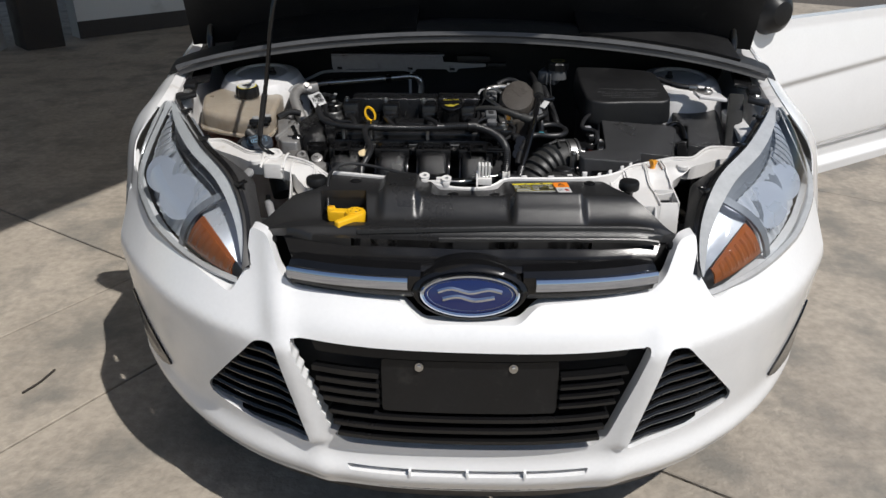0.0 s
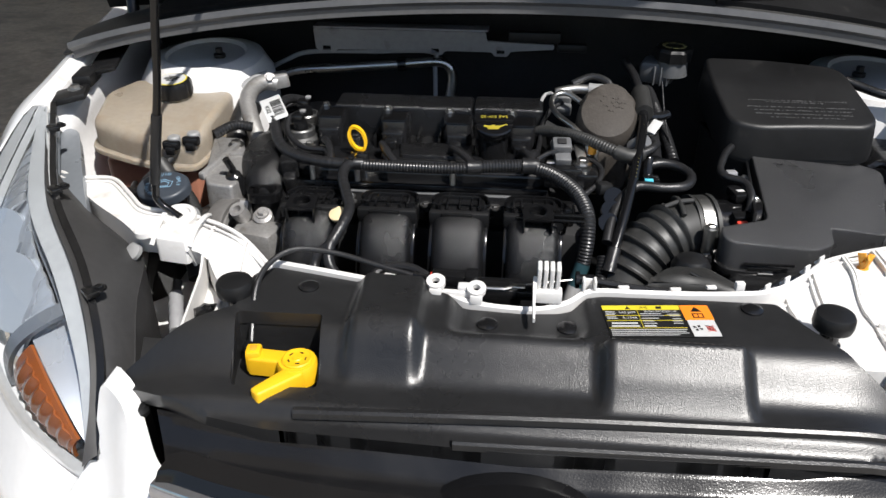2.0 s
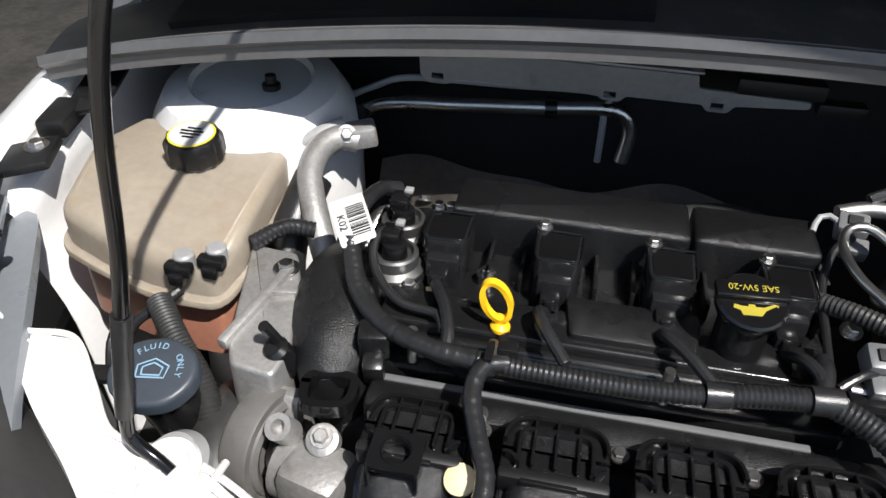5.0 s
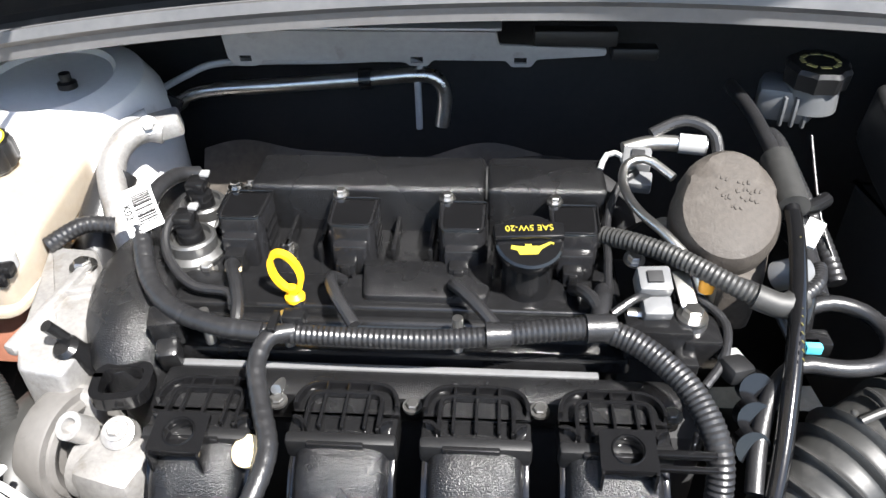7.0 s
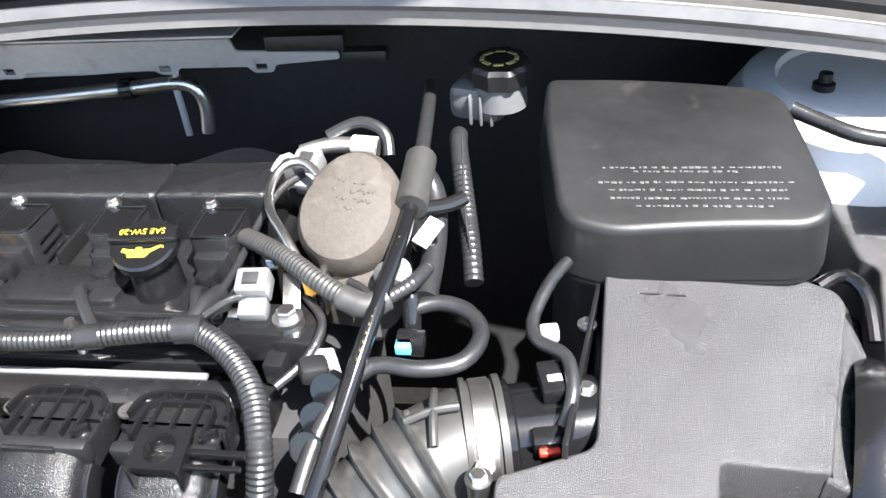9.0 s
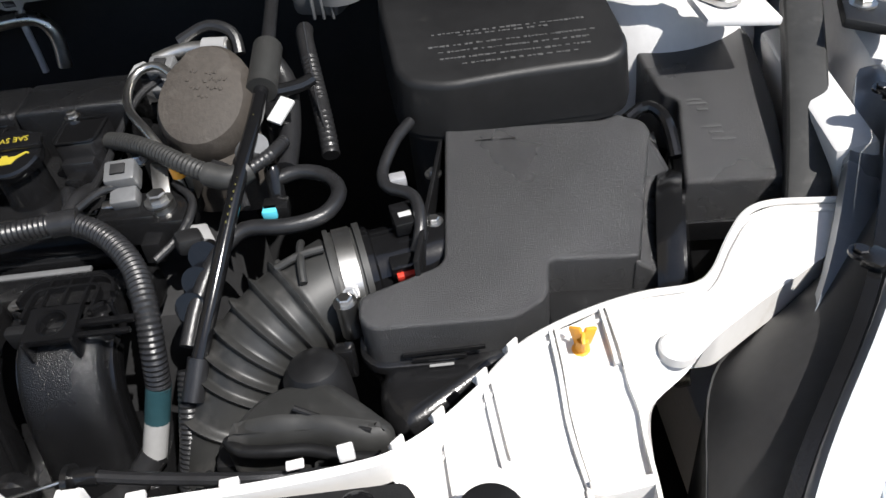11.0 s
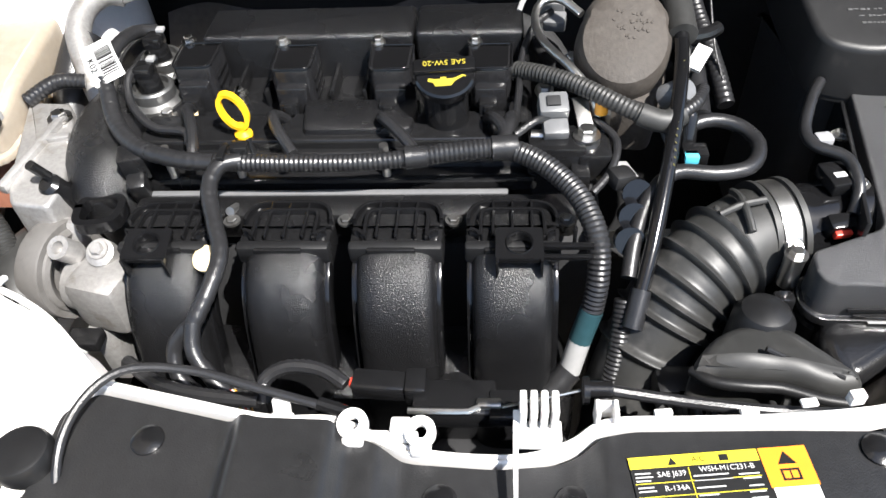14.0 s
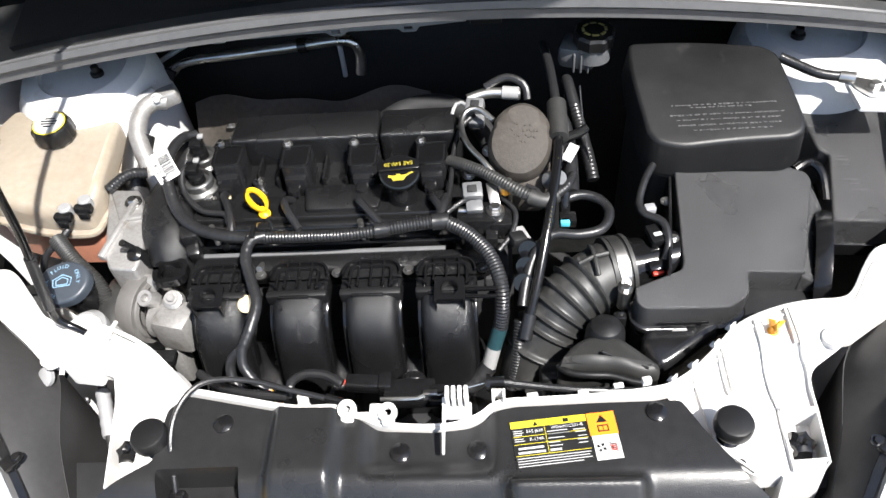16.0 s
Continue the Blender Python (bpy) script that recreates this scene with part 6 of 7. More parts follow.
# paper tag
tag = thing("paper_tag", "white paper tag with bars and a printed code", "label", (-0.38, 0.66, 0.88))
TX, TY = Vector((0.024, -0.037, -0.020)).normalized(), Vector((0.022, 0.017, 0.010))
TY = (TY - TX * TY.dot(TX)).normalized()
TN = TX.cross(TY)
TM = Matrix(((TX.x, TY.x, TN.x, -0.398 + 0.020 * TN.x), (TX.y, TY.y, TN.y, 0.681 + 0.020 * TN.y), (TX.z, TY.z, TN.z, 0.887 + 0.020 * TN.z), (0, 0, 0, 1)))
part("paper", moved(sheet(fillet([(0, 0), (0.047, 0), (0.047, 0.031), (0, 0.031)], 0.002, 2), [], 0.006, lambda u, v: Vector((u, v, 0.004 * math.sin(u * 68))), thick=0.0004), TM), LABEL_W, tag)
rb = random.Random(9)
u = 0.012
while u < 0.040:
    w = rb.choice((0.0005, 0.0009, 0.0014))
    part("print_bar", moved(box((u, 0.0205, 0.004 * math.sin(u * 68) + 0.0004), (w, 0.016, 0.0003)), TM), LABEL_K, tag)
    u += w + rb.choice((0.0007, 0.0012))
part("lettering", moved(letters("K02", 0.0095, (0.026, 0.0065, 0.0046), (0, 0, 0), 0.0002), TM), LABEL_K, tag)

# ---- one side: coolant tank, washer filler, pipes ----
tank = thing("coolant_tank", "yellowed translucent coolant tank with red coolant and a black cap", "tank", (-0.56, 0.70, 0.72))
TOP = fillet([(-0.662, 0.650), (-0.600, 0.628), (-0.548, 0.615), (-0.486, 0.614), (-0.474, 0.660), (-0.484, 0.806), (-0.520, 0.832), (-0.668, 0.832), (-0.690, 0.760)], [0.014, 0.02, 0.02, 0.016, 0.012, 0.02, 0.014, 0.014, 0.02], 4)


def tank_z(x, y, z):
    lift = 0.046 * hump(y, 0.70, 2, 0.14) - 0.006 * hump(x, -0.50, 0, 0.03)
    return (x, y, z + (lift if z > 0.80 else 0))


part("upper_shell", warp(prism(inset(TOP, 0.004), 0.800, 0.836, 0.011, 4), tank_z), TANK, tank, "yellowed translucent upper shell")
part("seam", warp(prism(inset(TOP, -0.004), 0.805, 0.812, 0.002, 2), lambda x, y, z: (x, y, z + 0.026 * hump(y, 0.70, 2, 0.14))), TANK, tank, "moulded seam flange")
part("lower_shell", prism(inset(TOP, 0.010), 0.745, 0.806, 0.004, 2), PINK, tank, "lower shell with red coolant showing")
cap = part("cap", lathe([(0, 0), (0.0275, 0), (0.029, 0.003), (0.029, 0.020), (0.027, 0.0245), (0.024, 0.0262), (0, 0.026)], (-0.570, 0.760, 0.880), 48, (6, 0, 0), 0.03, 12), MATTE, tank, "black ribbed screw cap")
part("cap_label", lathe([(0, 0), (0.0240, 0), (0.0240, 0.0006), (0, 0.0006)], (-0.570, 0.7572, 0.9062), 32, (6, 0, 0)), LABEL_Y, cap, "yellow ring")
part("cap_print", lathe([(0, 0), (0.0220, 0), (0.0220, 0.0006), (0, 0.0006)], (-0.570, 0.7571, 0.9067), 32, (6, 0, 0)), LABEL_W, cap, "white printed disc")
for k, w in enumerate((0.012, 0.022, 0.024, 0.014)):
    part("print_bar", box((-0.570, 0.749 + 0.0052 * k, 0.9064 + 0.00055 * k + 0.0008), (w, 0.0024, 0.0004), 0, turn=(6, 0, 0)), LABEL_K if k != 1 else RUBBER, cap)
part("neck", lathe([(0, 0), (0.025, 0), (0.024, 0.03), (0, 0.03)], (-0.570, 0.761, 0.855), 32), TANK, tank)
for x, y in ((-0.519, 0.621), (-0.494, 0.634)):
    z = tank_z(x, y, 0.836)[2]
    s = part("sensor", lathe([(0, -0.004), (0.0095, -0.004), (0.0095, 0.009), (0.0075, 0.011), (0, 0.011)], (x, y + 0.003, z), 18), PALE, tank, "grey sensor plug")
    part("connector", join(box((x, y - 0.008, z + 0.001), (0.025, 0.012, 0.013), 0.003), box((x, y - 0.014, z - 0.006), (0.014, 0.008, 0.012), 0.002)), GLOSS, s, "black connector")
part("outlet", tube([(-0.490, 0.812, 0.868), (-0.465, 0.828, 0.884), (-0.440, 0.845, 0.892)], 0.0075, 12), PALE, tank, "pale overflow spout")
part("sensor_lead", tube([(-0.519, 0.608, 0.834), (-0.532, 0.592, 0.826), (-0.552, 0.580, 0.812), (-0.560, 0.565, 0.79), (-0.565, 0.55, 0.75)], 0.005, 10), HOSE, tank)
part("drain_hose", tube([(-0.575, 0.59, 0.80), (-0.572, 0.568, 0.795), (-0.568, 0.55, 0.77)], 0.0045, 10), HOSE, tank)

wash = thing("washer_filler", "dark blue washer fluid filler cap with pale blue print", "filler cap", (-0.505, 0.52, 0.76))
WM = pose(-0.486, 0.508, 0.827, 14, -4, 6) @ Matrix.Scale(0.88, 4)
blob = fillet([(-0.046, 0.010), (-0.030, 0.034), (0.006, 0.040), (0.034, 0.022), (0.040, -0.004), (0.022, -0.030), (-0.014, -0.034), (-0.040, -0.016)], 0.016, 4)
part("cap", moved(prism(blob, 0, 0.016, 0.005, 3), WM), NAVY, wash)
part("tab", moved(box((-0.052, 0.002, 0.006), (0.030, 0.018, 0.010), 0.004), WM), GLOSS, wash)
part("neck", moved(lathe([(0, -0.06), (0.026, -0.06), (0.028, 0.0), (0, 0.0)], n=24), WM), GLOSS, wash)
for text, r0, a0 in (("F.L.U.I.D".split("."), 0.0245, 100), ("ONLY", 0.0245, 5), ("WASHER", 0.0245, 200)):
    for k, ch in enumerate(text):
        a = radians(a0 - (k - len(text) / 2) * 14)
        part("lettering", moved(letters(ch, 0.0085, (r0 * math.cos(a) - 0.002, r0 * math.sin(a) + 0.003, 0.0163), (0, 0, math.degrees(a) - 90), 0.0002), WM), PALEBLUE, wash)
for k in range(2):
    ringo = [(0.013 * sx * (1 - 0.35 * k), 0.010 * sy * (1 - 0.35 * k)) for sx, sy in ((-1, -0.7), (1, -0.7), (1.1, 0.5), (0, 1.2), (-1.1, 0.5))]
    part("screen_symbol", moved(sweep([Vector((x - 0.002, y + 0.002, 0.0166)) for x, y in ringo + ringo[:1]], [(-0.0008, 0), (0.0008, 0), (0.0008, 0.0004), (-0.0008, 0.0004)], up=Vector((0, 0, 1))), WM), PALEBLUE, wash)

aircon = thing("aircon_pipe", "bare aluminium air-conditioning pipe with a square joint block", "pipe", (-0.44, 0.76, 0.80))
part("pipe", tube([(-0.420, 0.832, 0.880), (-0.440, 0.826, 0.884), (-0.454, 0.800, 0.880), (-0.452, 0.765, 0.868), (-0.434, 0.728, 0.846), (-0.415, 0.700, 0.82)], 0.0135, 16), ALU, aircon)
part("block", join(box((-0.421, 0.838, 0.884), (0.036, 0.028, 0.024), 0.004, turn=(0, -8, 22)), bolt((-0.430, 0.822, 0.892), 0.0065, 0.007, (60, 0, 20))), ALU, aircon, "square joint block")
part("hose", tube([(-0.452, 0.775, 0.862), (-0.462, 0.72, 0.82), (-0.455, 0.68, 0.77)], 0.020, 14), HOSE, aircon, "black rubber hose")
part("ribbed_hose", loom([(-0.475, 0.668, 0.85), (-0.450, 0.690, 0.858), (-0.425, 0.70, 0.852)], 0.0082, 12, 0.005), HOSE, aircon, "grey corrugated hose")
braid = thing("braided_hose", "black braided hose beside the washer filler", "hose", (-0.47, 0.53, 0.75))
part("hose", loom([(-0.530, 0.590, 0.835), (-0.500, 0.560, 0.822), (-0.468, 0.535, 0.800), (-0.448, 0.505, 0.770), (-0.44, 0.48, 0.73)], 0.0115, 14, 0.0035), RUBBER, braid)
bung = thing("rubber_hose", "large pale grey rubber hose beside the carrier", "hose", (-0.44, 0.50, 0.72))
part("hose", tube([(-0.452, 0.560, 0.755), (-0.448, 0.520, 0.768), (-0.440, 0.485, 0.760), (-0.425, 0.455, 0.73)], 0.024, 18), RUBBER, bung)
part("bush", lathe([(0, 0), (0.022, 0), (0.024, 0.012), (0.018, 0.022), (0.010, 0.024), (0.009, 0.014), (0, 0.014)], (-0.438, 0.448, 0.812), 28, (18, -6, 0)), PALE, bung, "pale grey rubber bush")

# ---- back of the bay ----
strip = thing("cowl_bracket", "grey metal cowl bracket with square slots", "bracket", (-0.16, 0.945, 0.90))
HOLES = [[(x - 0.007, 0.908), (x + 0.007, 0.908), (x + 0.007, 0.916), (x - 0.007, 0.916)] for x in (-0.360, -0.164, -0.048)]
part("plate", sheet(fillet([(-0.380, 0.948), (-0.380, 0.912), (-0.372, 0.902), (-0.348, 0.902), (-0.340, 0.910), (-0.180, 0.912), (-0.172, 0.904), (-0.152, 0.904), (-0.146, 0.912), (-0.064, 0.912), (-0.058, 0.904), (-0.036, 0.904), (-0.030, 0.914), (0.045, 0.920), (0.045, 0.928), (-0.072, 0.932), (-0.075, 0.948)], 0.003, 2),
                       HOLES, 0.014, lambda x, z: Vector((x, 0.948 - 0.25 * (z - 0.91), z)), thick=0.003), GREYMETAL, strip)
part("fold", box((-0.225, 0.955, 0.951), (0.31, 0.035, 0.003), 0.001), GREYMETAL, strip)
part("block", join(box((0.01, 0.945, 0.942), (0.09, 0.02, 0.018), 0.003), box((0.075, 0.945, 0.925), (0.05, 0.02, 0.014), 0.003)), MATTE, strip, "black connector block")
pipe2 = thing("heater_pipe", "dull aluminium pipe bent down at its end", "pipe", (-0.30, 0.96, 0.80))
part("pipe", tube([(-0.475, 0.950, 0.835), (-0.455, 0.955, 0.850), (-0.425, 0.962, 0.864), (-0.330, 0.962, 0.873), (-0.227, 0.962, 0.882), (-0.165, 0.962, 0.888), (-0.142, 0.962, 0.882), (-0.134, 0.962, 0.860), (-0.138, 0.958, 0.825)], 0.0085, 14), STEEL, pipe2)
part("thin_pipe", tube([(-0.485, 0.955, 0.862), (-0.440, 0.962, 0.884), (-0.395, 0.965, 0.899), (-0.280, 0.965, 0.903), (-0.172, 0.965, 0.905), (-0.166, 0.963, 0.880), (-0.165, 0.96, 0.82)], 0.0042, 10), GREYMETAL, pipe2)
part("clip", lathe([(0, -0.007), (0.0125, -0.007), (0.0125, 0.007), (0, 0.007)], (-0.226, 0.962, 0.882), 18, (0, 85, 0)), GLOSS, pipe2, "black clip")
part("end_clip", join(box((-0.472, 0.945, 0.85), (0.03, 0.02, 0.03), 0.003), box((-0.45, 0.93, 0.862), (0.02, 0.004, 0.02), 0.001, turn=(0, 30, 0))), GLOSS, pipe2)
shield = thing("heat_shield", "dull brownish metal heat shield behind the engine", "heat shield", (-0.15, 0.90, 0.60))
part("plate", patch(lambda u, v: Vector((-0.42 + 0.40 * u, 0.84 + 0.08 * v + 0.008 * math.sin(u * 17), 0.70 + 0.11 * v + 0.01 * math.sin(u * 9))), 30, 8, 0.003), mat("dull_shield_metal", (0.05, 0.043, 0.036), 0.6, 0.5, vary=0.35, scale=20), shield)
for x in (-0.36, -0.22, -0.09):
    part("bolt", bolt((x, 0.890, 0.778), 0.006, 0.006, (-35, 0, 0)), DULLMETAL, shield, "dull bolt")
breather = thing("breather_hose", "thick black rubber hose arching behind the valve cover", "hose", (-0.03, 0.86, 0.80))
part("hose", tube([(-0.130, 0.810, 0.78), (-0.105, 0.840, 0.798), (-0.060, 0.872, 0.810), (0.000, 0.882, 0.809), (0.050, 0.860, 0.795), (0.075, 0.83, 0.77)], 0.017, 16), DARK, breather)
part("elbow", tube([(-0.045, 0.80, 0.815), (-0.012, 0.816, 0.832), (0.022, 0.805, 0.815)], 0.015, 16), MATTE, breather)
# brake fluid
res = thing("brake_reservoir", "translucent white brake fluid reservoir with a dark ribbed cap", "reservoir", (0.225, 0.84, 0.88))
# white body coloured dark grey to carry the shade under the cowl
part("body", join(box((0.210, 0.850, 0.918), (0.055, 0.05, 0.036), 0.010, turn=(0, 0, -20)), lathe([(0, 0), (0.026, 0), (0.024, 0.03), (0, 0.03)], (0.228, 0.840, 0.915), 24), *[box((0.200 + 0.010 * k, 0.824 - 0.002 * k, 0.916), (0.003, 0.006, 0.030), 0.001) for k in range(3)]), mat("shaded_milky_polymer", (0.09, 0.093, 0.097), 0.4, vary=0.1), res)
part("cap", lathe([(0, 0), (0.028, 0), (0.029, 0.016), (0.026, 0.020), (0, 0.020)], (0.228, 0.840, 0.940), 40, (4, 0, 0), 0.04, 10), MATTE, res, "dark ribbed cap")
part("cap_print", join(*[box((0.228 + 0.016 * math.cos(a), 0.839 + 0.016 * math.sin(a), 0.961), (0.009, 0.004, 0.0008), 0, turn=(4, 0, math.degrees(a) + 90)) for a in [k * math.pi / 4 for k in range(8)]]), mat("faded_yellow_print", (0.25, 0.22, 0.08), 0.6), res, "faded yellow print")

# ---- insulated pump cover and the pipes round it ----
pump = thing("pump_cover", "brown-grey insulating cover over a fuel pump", "cover", (0.115, 0.66, 0.80))
drum = lathe([(0, 0.012), (0.026, 0.012), (0.037, 0.008), (0.0425, -0.002), (0.0435, -0.020), (0.040, -0.045), (0.038, -0.08), (0, -0.08)], n=40)
warp(drum, lambda x, y, z: (x * (1 + 0.10 * (y > 0.02)), y * 1.12 + (0.010 * math.cos(x * 40) if y > 0.03 else 0), z))
PUMP_TOP = pose(0.114, 0.664, 0.904, 34, 4, -8)
part("drum", moved(drum, PUMP_TOP), BROWN, pump)
part("skirt", moved(prism(fillet([(-0.030, -0.050), (0.030, -0.050), (0.042, 0.005), (-0.042, 0.005)], 0.01, 3), -0.09, -0.030, 0.01, 3), pose(0.118, 0.672, 0.902, 10, 0, -8)), BROWN, pump)
rp = random.Random(11)
crumbs = []
for k, (x0, x1) in enumerate(((-0.010, 0.014), (-0.018, 0.022), (-0.008, 0.024), (0.000, 0.014))):
    x = x0
    while x < x1:
        w = rp.uniform(0.0015, 0.0038)
        if rp.random() < 0.75:
            crumbs.append(box((x, 0.024 - 0.0075 * k + rp.uniform(-0.0012, 0.0012), 0.0120), (w, rp.uniform(0.002, 0.0045), 0.0018), 0.0006, turn=(0, 0, rp.uniform(-35, 35))))
        x += w + rp.uniform(0.0006, 0.002)
tagged(part("worn_lettering", moved(join(*crumbs), PUMP_TOP), BROWN, pump, "worn unreadable lettering"), kind="stuff")
fuel = thing("fuel_pipe", "bent bare steel fuel pipe beside the pump cover", "pipe", (0.05, 0.67, 0.86))
part("pipe", tube([(0.080, 0.716, 0.905), (0.060, 0.734, 0.912), (0.042, 0.730, 0.910), (0.036, 0.708, 0.904), (0.044, 0.676, 0.899), (0.066, 0.644, 0.893), (0.084, 0.620, 0.880), (0.090, 0.61, 0.855)], 0.0040, 14), STEEL, fuel)
vapour = thing("vapour_hose", "thick black corrugated hose in front of the pump cover", "hose", (0.08, 0.62, 0.86))
part("hose", loom([(0.018, 0.672, 0.874), (0.040, 0.652, 0.882), (0.070, 0.628, 0.886), (0.100, 0.604, 0.884), (0.128, 0.588, 0.878)], 0.0084, 14, 0.0042), RUBBER, vapour)
part("end", tube([(0.122, 0.590, 0.880), (0.142, 0.584, 0.876), (0.156, 0.592, 0.878)], 0.0100, 14), RUBBER, vapour, "smooth black end")
part("tail", loom([(0.150, 0.588, 0.876), (0.172, 0.606, 0.880), (0.182, 0.63, 0.878)], 0.0060, 12, 0.004), HOSE, vapour)
line = thing("evap_line", "long black line with a sleeve crossing the engine bay", "hose", (0.14, 0.55, 0.78))
part("upper", tube([(0.158, 0.862, 0.925), (0.163, 0.800, 0.926), (0.166, 0.735, 0.920), (0.167, 0.700, 0.914)], 0.0066, 12), HOSE, line)
part("sleeve", tube([(0.1665, 0.728, 0.919), (0.1655, 0.668, 0.908)], 0.0135, 16, raw=True), RUBBER, line, "grey rubber sleeve")
part("lower", tube([(0.166, 0.690, 0.912), (0.162, 0.640, 0.900), (0.148, 0.570, 0.874), (0.128, 0.494, 0.828), (0.112, 0.448, 0.792)], 0.0066, 14), SHINE, line)
part("end_sleeve", tube([(0.1165, 0.460, 0.802), (0.109, 0.438, 0.780)], 0.0086, 14, raw=True), HOSE, line)
for t in (0.62, 0.70, 0.78):
    p = Vector((0.166, 0.69, 0.912)).lerp(Vector((0.114, 0.446, 0.80)), t)
    part("clip", lathe([(0, -0.006), (0.0125, -0.006), (0.0125, 0.006), (0, 0.006)], (p.x - 0.016, p.y, p.z - 0.006), 18, (60, 0, 0)), SHINE, line, "round black clip")
part("print_marks", join(*[box((0.1615 - 0.0012 * k, 0.634 - 0.0065 * k, 0.9045 - 0.0024 * k), (0.0011, 0.003, 0.0005), 0, turn=(0, 0, 10)) for k in range(16)]), mat("yellow_hose_print", (0.10, 0.09, 0.03), 0.5), line, "faded yellow marks")
hose2 = thing("brake_vacuum_hose", "thick black hose descending beside the pump cover", "hose", (0.18, 0.65, 0.80))
part("hose", tube([(0.168, 0.725, 0.905), (0.178, 0.712, 0.890), (0.182, 0.670, 0.872), (0.180, 0.615, 0.858)], 0.0100, 14), HOSE, hose2)
part("ribbed_hose", loom([(0.189, 0.815, 0.895), (0.191, 0.790, 0.897), (0.199, 0.745, 0.880), (0.209, 0.690, 0.858), (0.214, 0.655, 0.842)], 0.0088, 14, 0.006), HOSE, hose2, "ribbed black hose")
part("tee", join(tube([(0.166, 0.676, 0.900), (0.192, 0.690, 0.896), (0.205, 0.70, 0.897)], 0.0065, 10), box((0.172, 0.664, 0.886), (0.02, 0.026, 0.012), 0.002, turn=(20, 0, 30))), GLOSS, hose2)
part("white_tag", box((0.180, 0.655, 0.893), (0.014, 0.026, 0.004), 0.001, turn=(25, 10, -30)), LABEL_W, hose2, "white label")
part("thin_wire", tube([(0.200, 0.75, 0.93), (0.205, 0.70, 0.88), (0.215, 0.66, 0.85)], 0.0012, 8), HOSE, hose2)
loop = thing("looped_hose", "black rubber hose looped over the intake bellows", "hose", (0.18, 0.58, 0.82))
part("hose", tube([(0.168, 0.606, 0.854), (0.190, 0.613, 0.856), (0.214, 0.606, 0.854), (0.226, 0.585, 0.850), (0.214, 0.558, 0.848), (0.184, 0.549, 0.848), (0.150, 0.551, 0.848), (0.128, 0.532, 0.838), (0.114, 0.500, 0.822), (0.107, 0.470, 0.805)], 0.0066, 14), HOSE, loop)
part("valve", join(lathe([(0, 0), (0.0075, 0), (0.0075, 0.03), (0.005, 0.034), (0, 0.034)], (0.170, 0.600, 0.835), 14, (-20, 0, 0)), box((0.172, 0.582, 0.842), (0.022, 0.018, 0.014), 0.002)), GLOSS, loop)
part("quick_clip", box((0.168, 0.5745, 0.845), (0.012, 0.010, 0.008), 0.001), CYAN, loop, "cyan plastic clip")
# sensors and plugs between engine and bellows
plugs = thing("sensor_plugs", "grey and black sensor plugs with steel bolts on the engine", "connector", (0.06, 0.62, 0.80))
for c, t in (((0.049, 0.604, 0.878), 4), ((0.055, 0.758, 0.896), -10)):
    body = part("grey_plug", join(box(c, (0.026, 0.022, 0.020), 0.003, turn=(20, 0, t)), box((c[0] + 0.002, c[1] - 0.016, c[2] - 0.012), (0.022, 0.016, 0.014), 0.002, turn=(20, 0, t))), GREYPLUG, plugs, "dull grey plug")
    # dark bar set on the plug for the shade inside its slot
    part("slot", box((c[0], c[1] - 0.004, c[2] + 0.0105), (0.012, 0.010, 0.002), 0.0005, turn=(20, 0, t)), DARK, body)
part("block", join(box((0.052, 0.585, 0.846), (0.05, 0.036, 0.03), 0.003), box((0.085, 0.595, 0.84), (0.03, 0.06, 0.03), 0.004), box((0.072, 0.565, 0.835), (0.016, 0.03, 0.02), 0.002)), GLOSS, plugs)
part("bolt", join(bolt((0.078, 0.585, 0.862), 0.008, 0.009), lathe([(0, 0), (0.012, 0), (0.012, 0.02), (0, 0.02)], (0.078, 0.585, 0.84), 16)), STEEL, plugs, "steel bolt")
part("bracket", join(box((0.076, 0.608, 0.868), (0.014, 0.035, 0.003), 0.001, turn=(25, 0, 10)), box((0.098, 0.625, 0.86), (0.006, 0.03, 0.035), 0.001)), STEEL, plugs, "bare steel bracket")
part("copper_stud", lathe([(0, 0), (0.006, 0), (0.006, 0.014), (0, 0.014)], (0.092, 0.610, 0.868), 12), ORANGE, plugs, "brassy stud")
part("white_clip", box((0.110, 0.560, 0.838), (0.018, 0.026, 0.010), 0.002, turn=(10, 20, 30)), PALE, plugs)
part("black_cap", box((0.105, 0.548, 0.845), (0.022, 0.020, 0.016), 0.005, turn=(0, 10, 25)), MATTE, plugs)
part("pale_sensor", lathe([(0, 0), (0.012, 0), (0.012, 0.02), (0.009, 0.026), (0, 0.026)], (0.150, 0.625, 0.872), 18, (30, 40, 0)), GREYPLUG, plugs)
part("rail", tube([(0.03, 0.590, 0.858), (0.060, 0.588, 0.858)], 0.006, 12, raw=True), STEEL, plugs, "steel fuel rail end")
part("top_pipe", join(tube([(0.045, 0.772, 0.900), (0.075, 0.778, 0.905), (0.120, 0.772, 0.905)], 0.0075, 12)), STEEL, plugs)
part("top_wrap", tube([(0.095, 0.776, 0.906), (0.118, 0.772, 0.906)], 0.0095, 12, raw=True), PALE, plugs)
part("top_hose", tube([(0.070, 0.782, 0.912), (0.100, 0.790, 0.922), (0.125, 0.780, 0.916), (0.13, 0.765, 0.90)], 0.0055, 10), HOSE, plugs)
part("side_ring", tube([(0.022, 0.750, 0.892), (0.028, 0.762, 0.900), (0.040, 0.762, 0.902), (0.044, 0.752, 0.897)], 0.0028, 8), PALE, plugs)
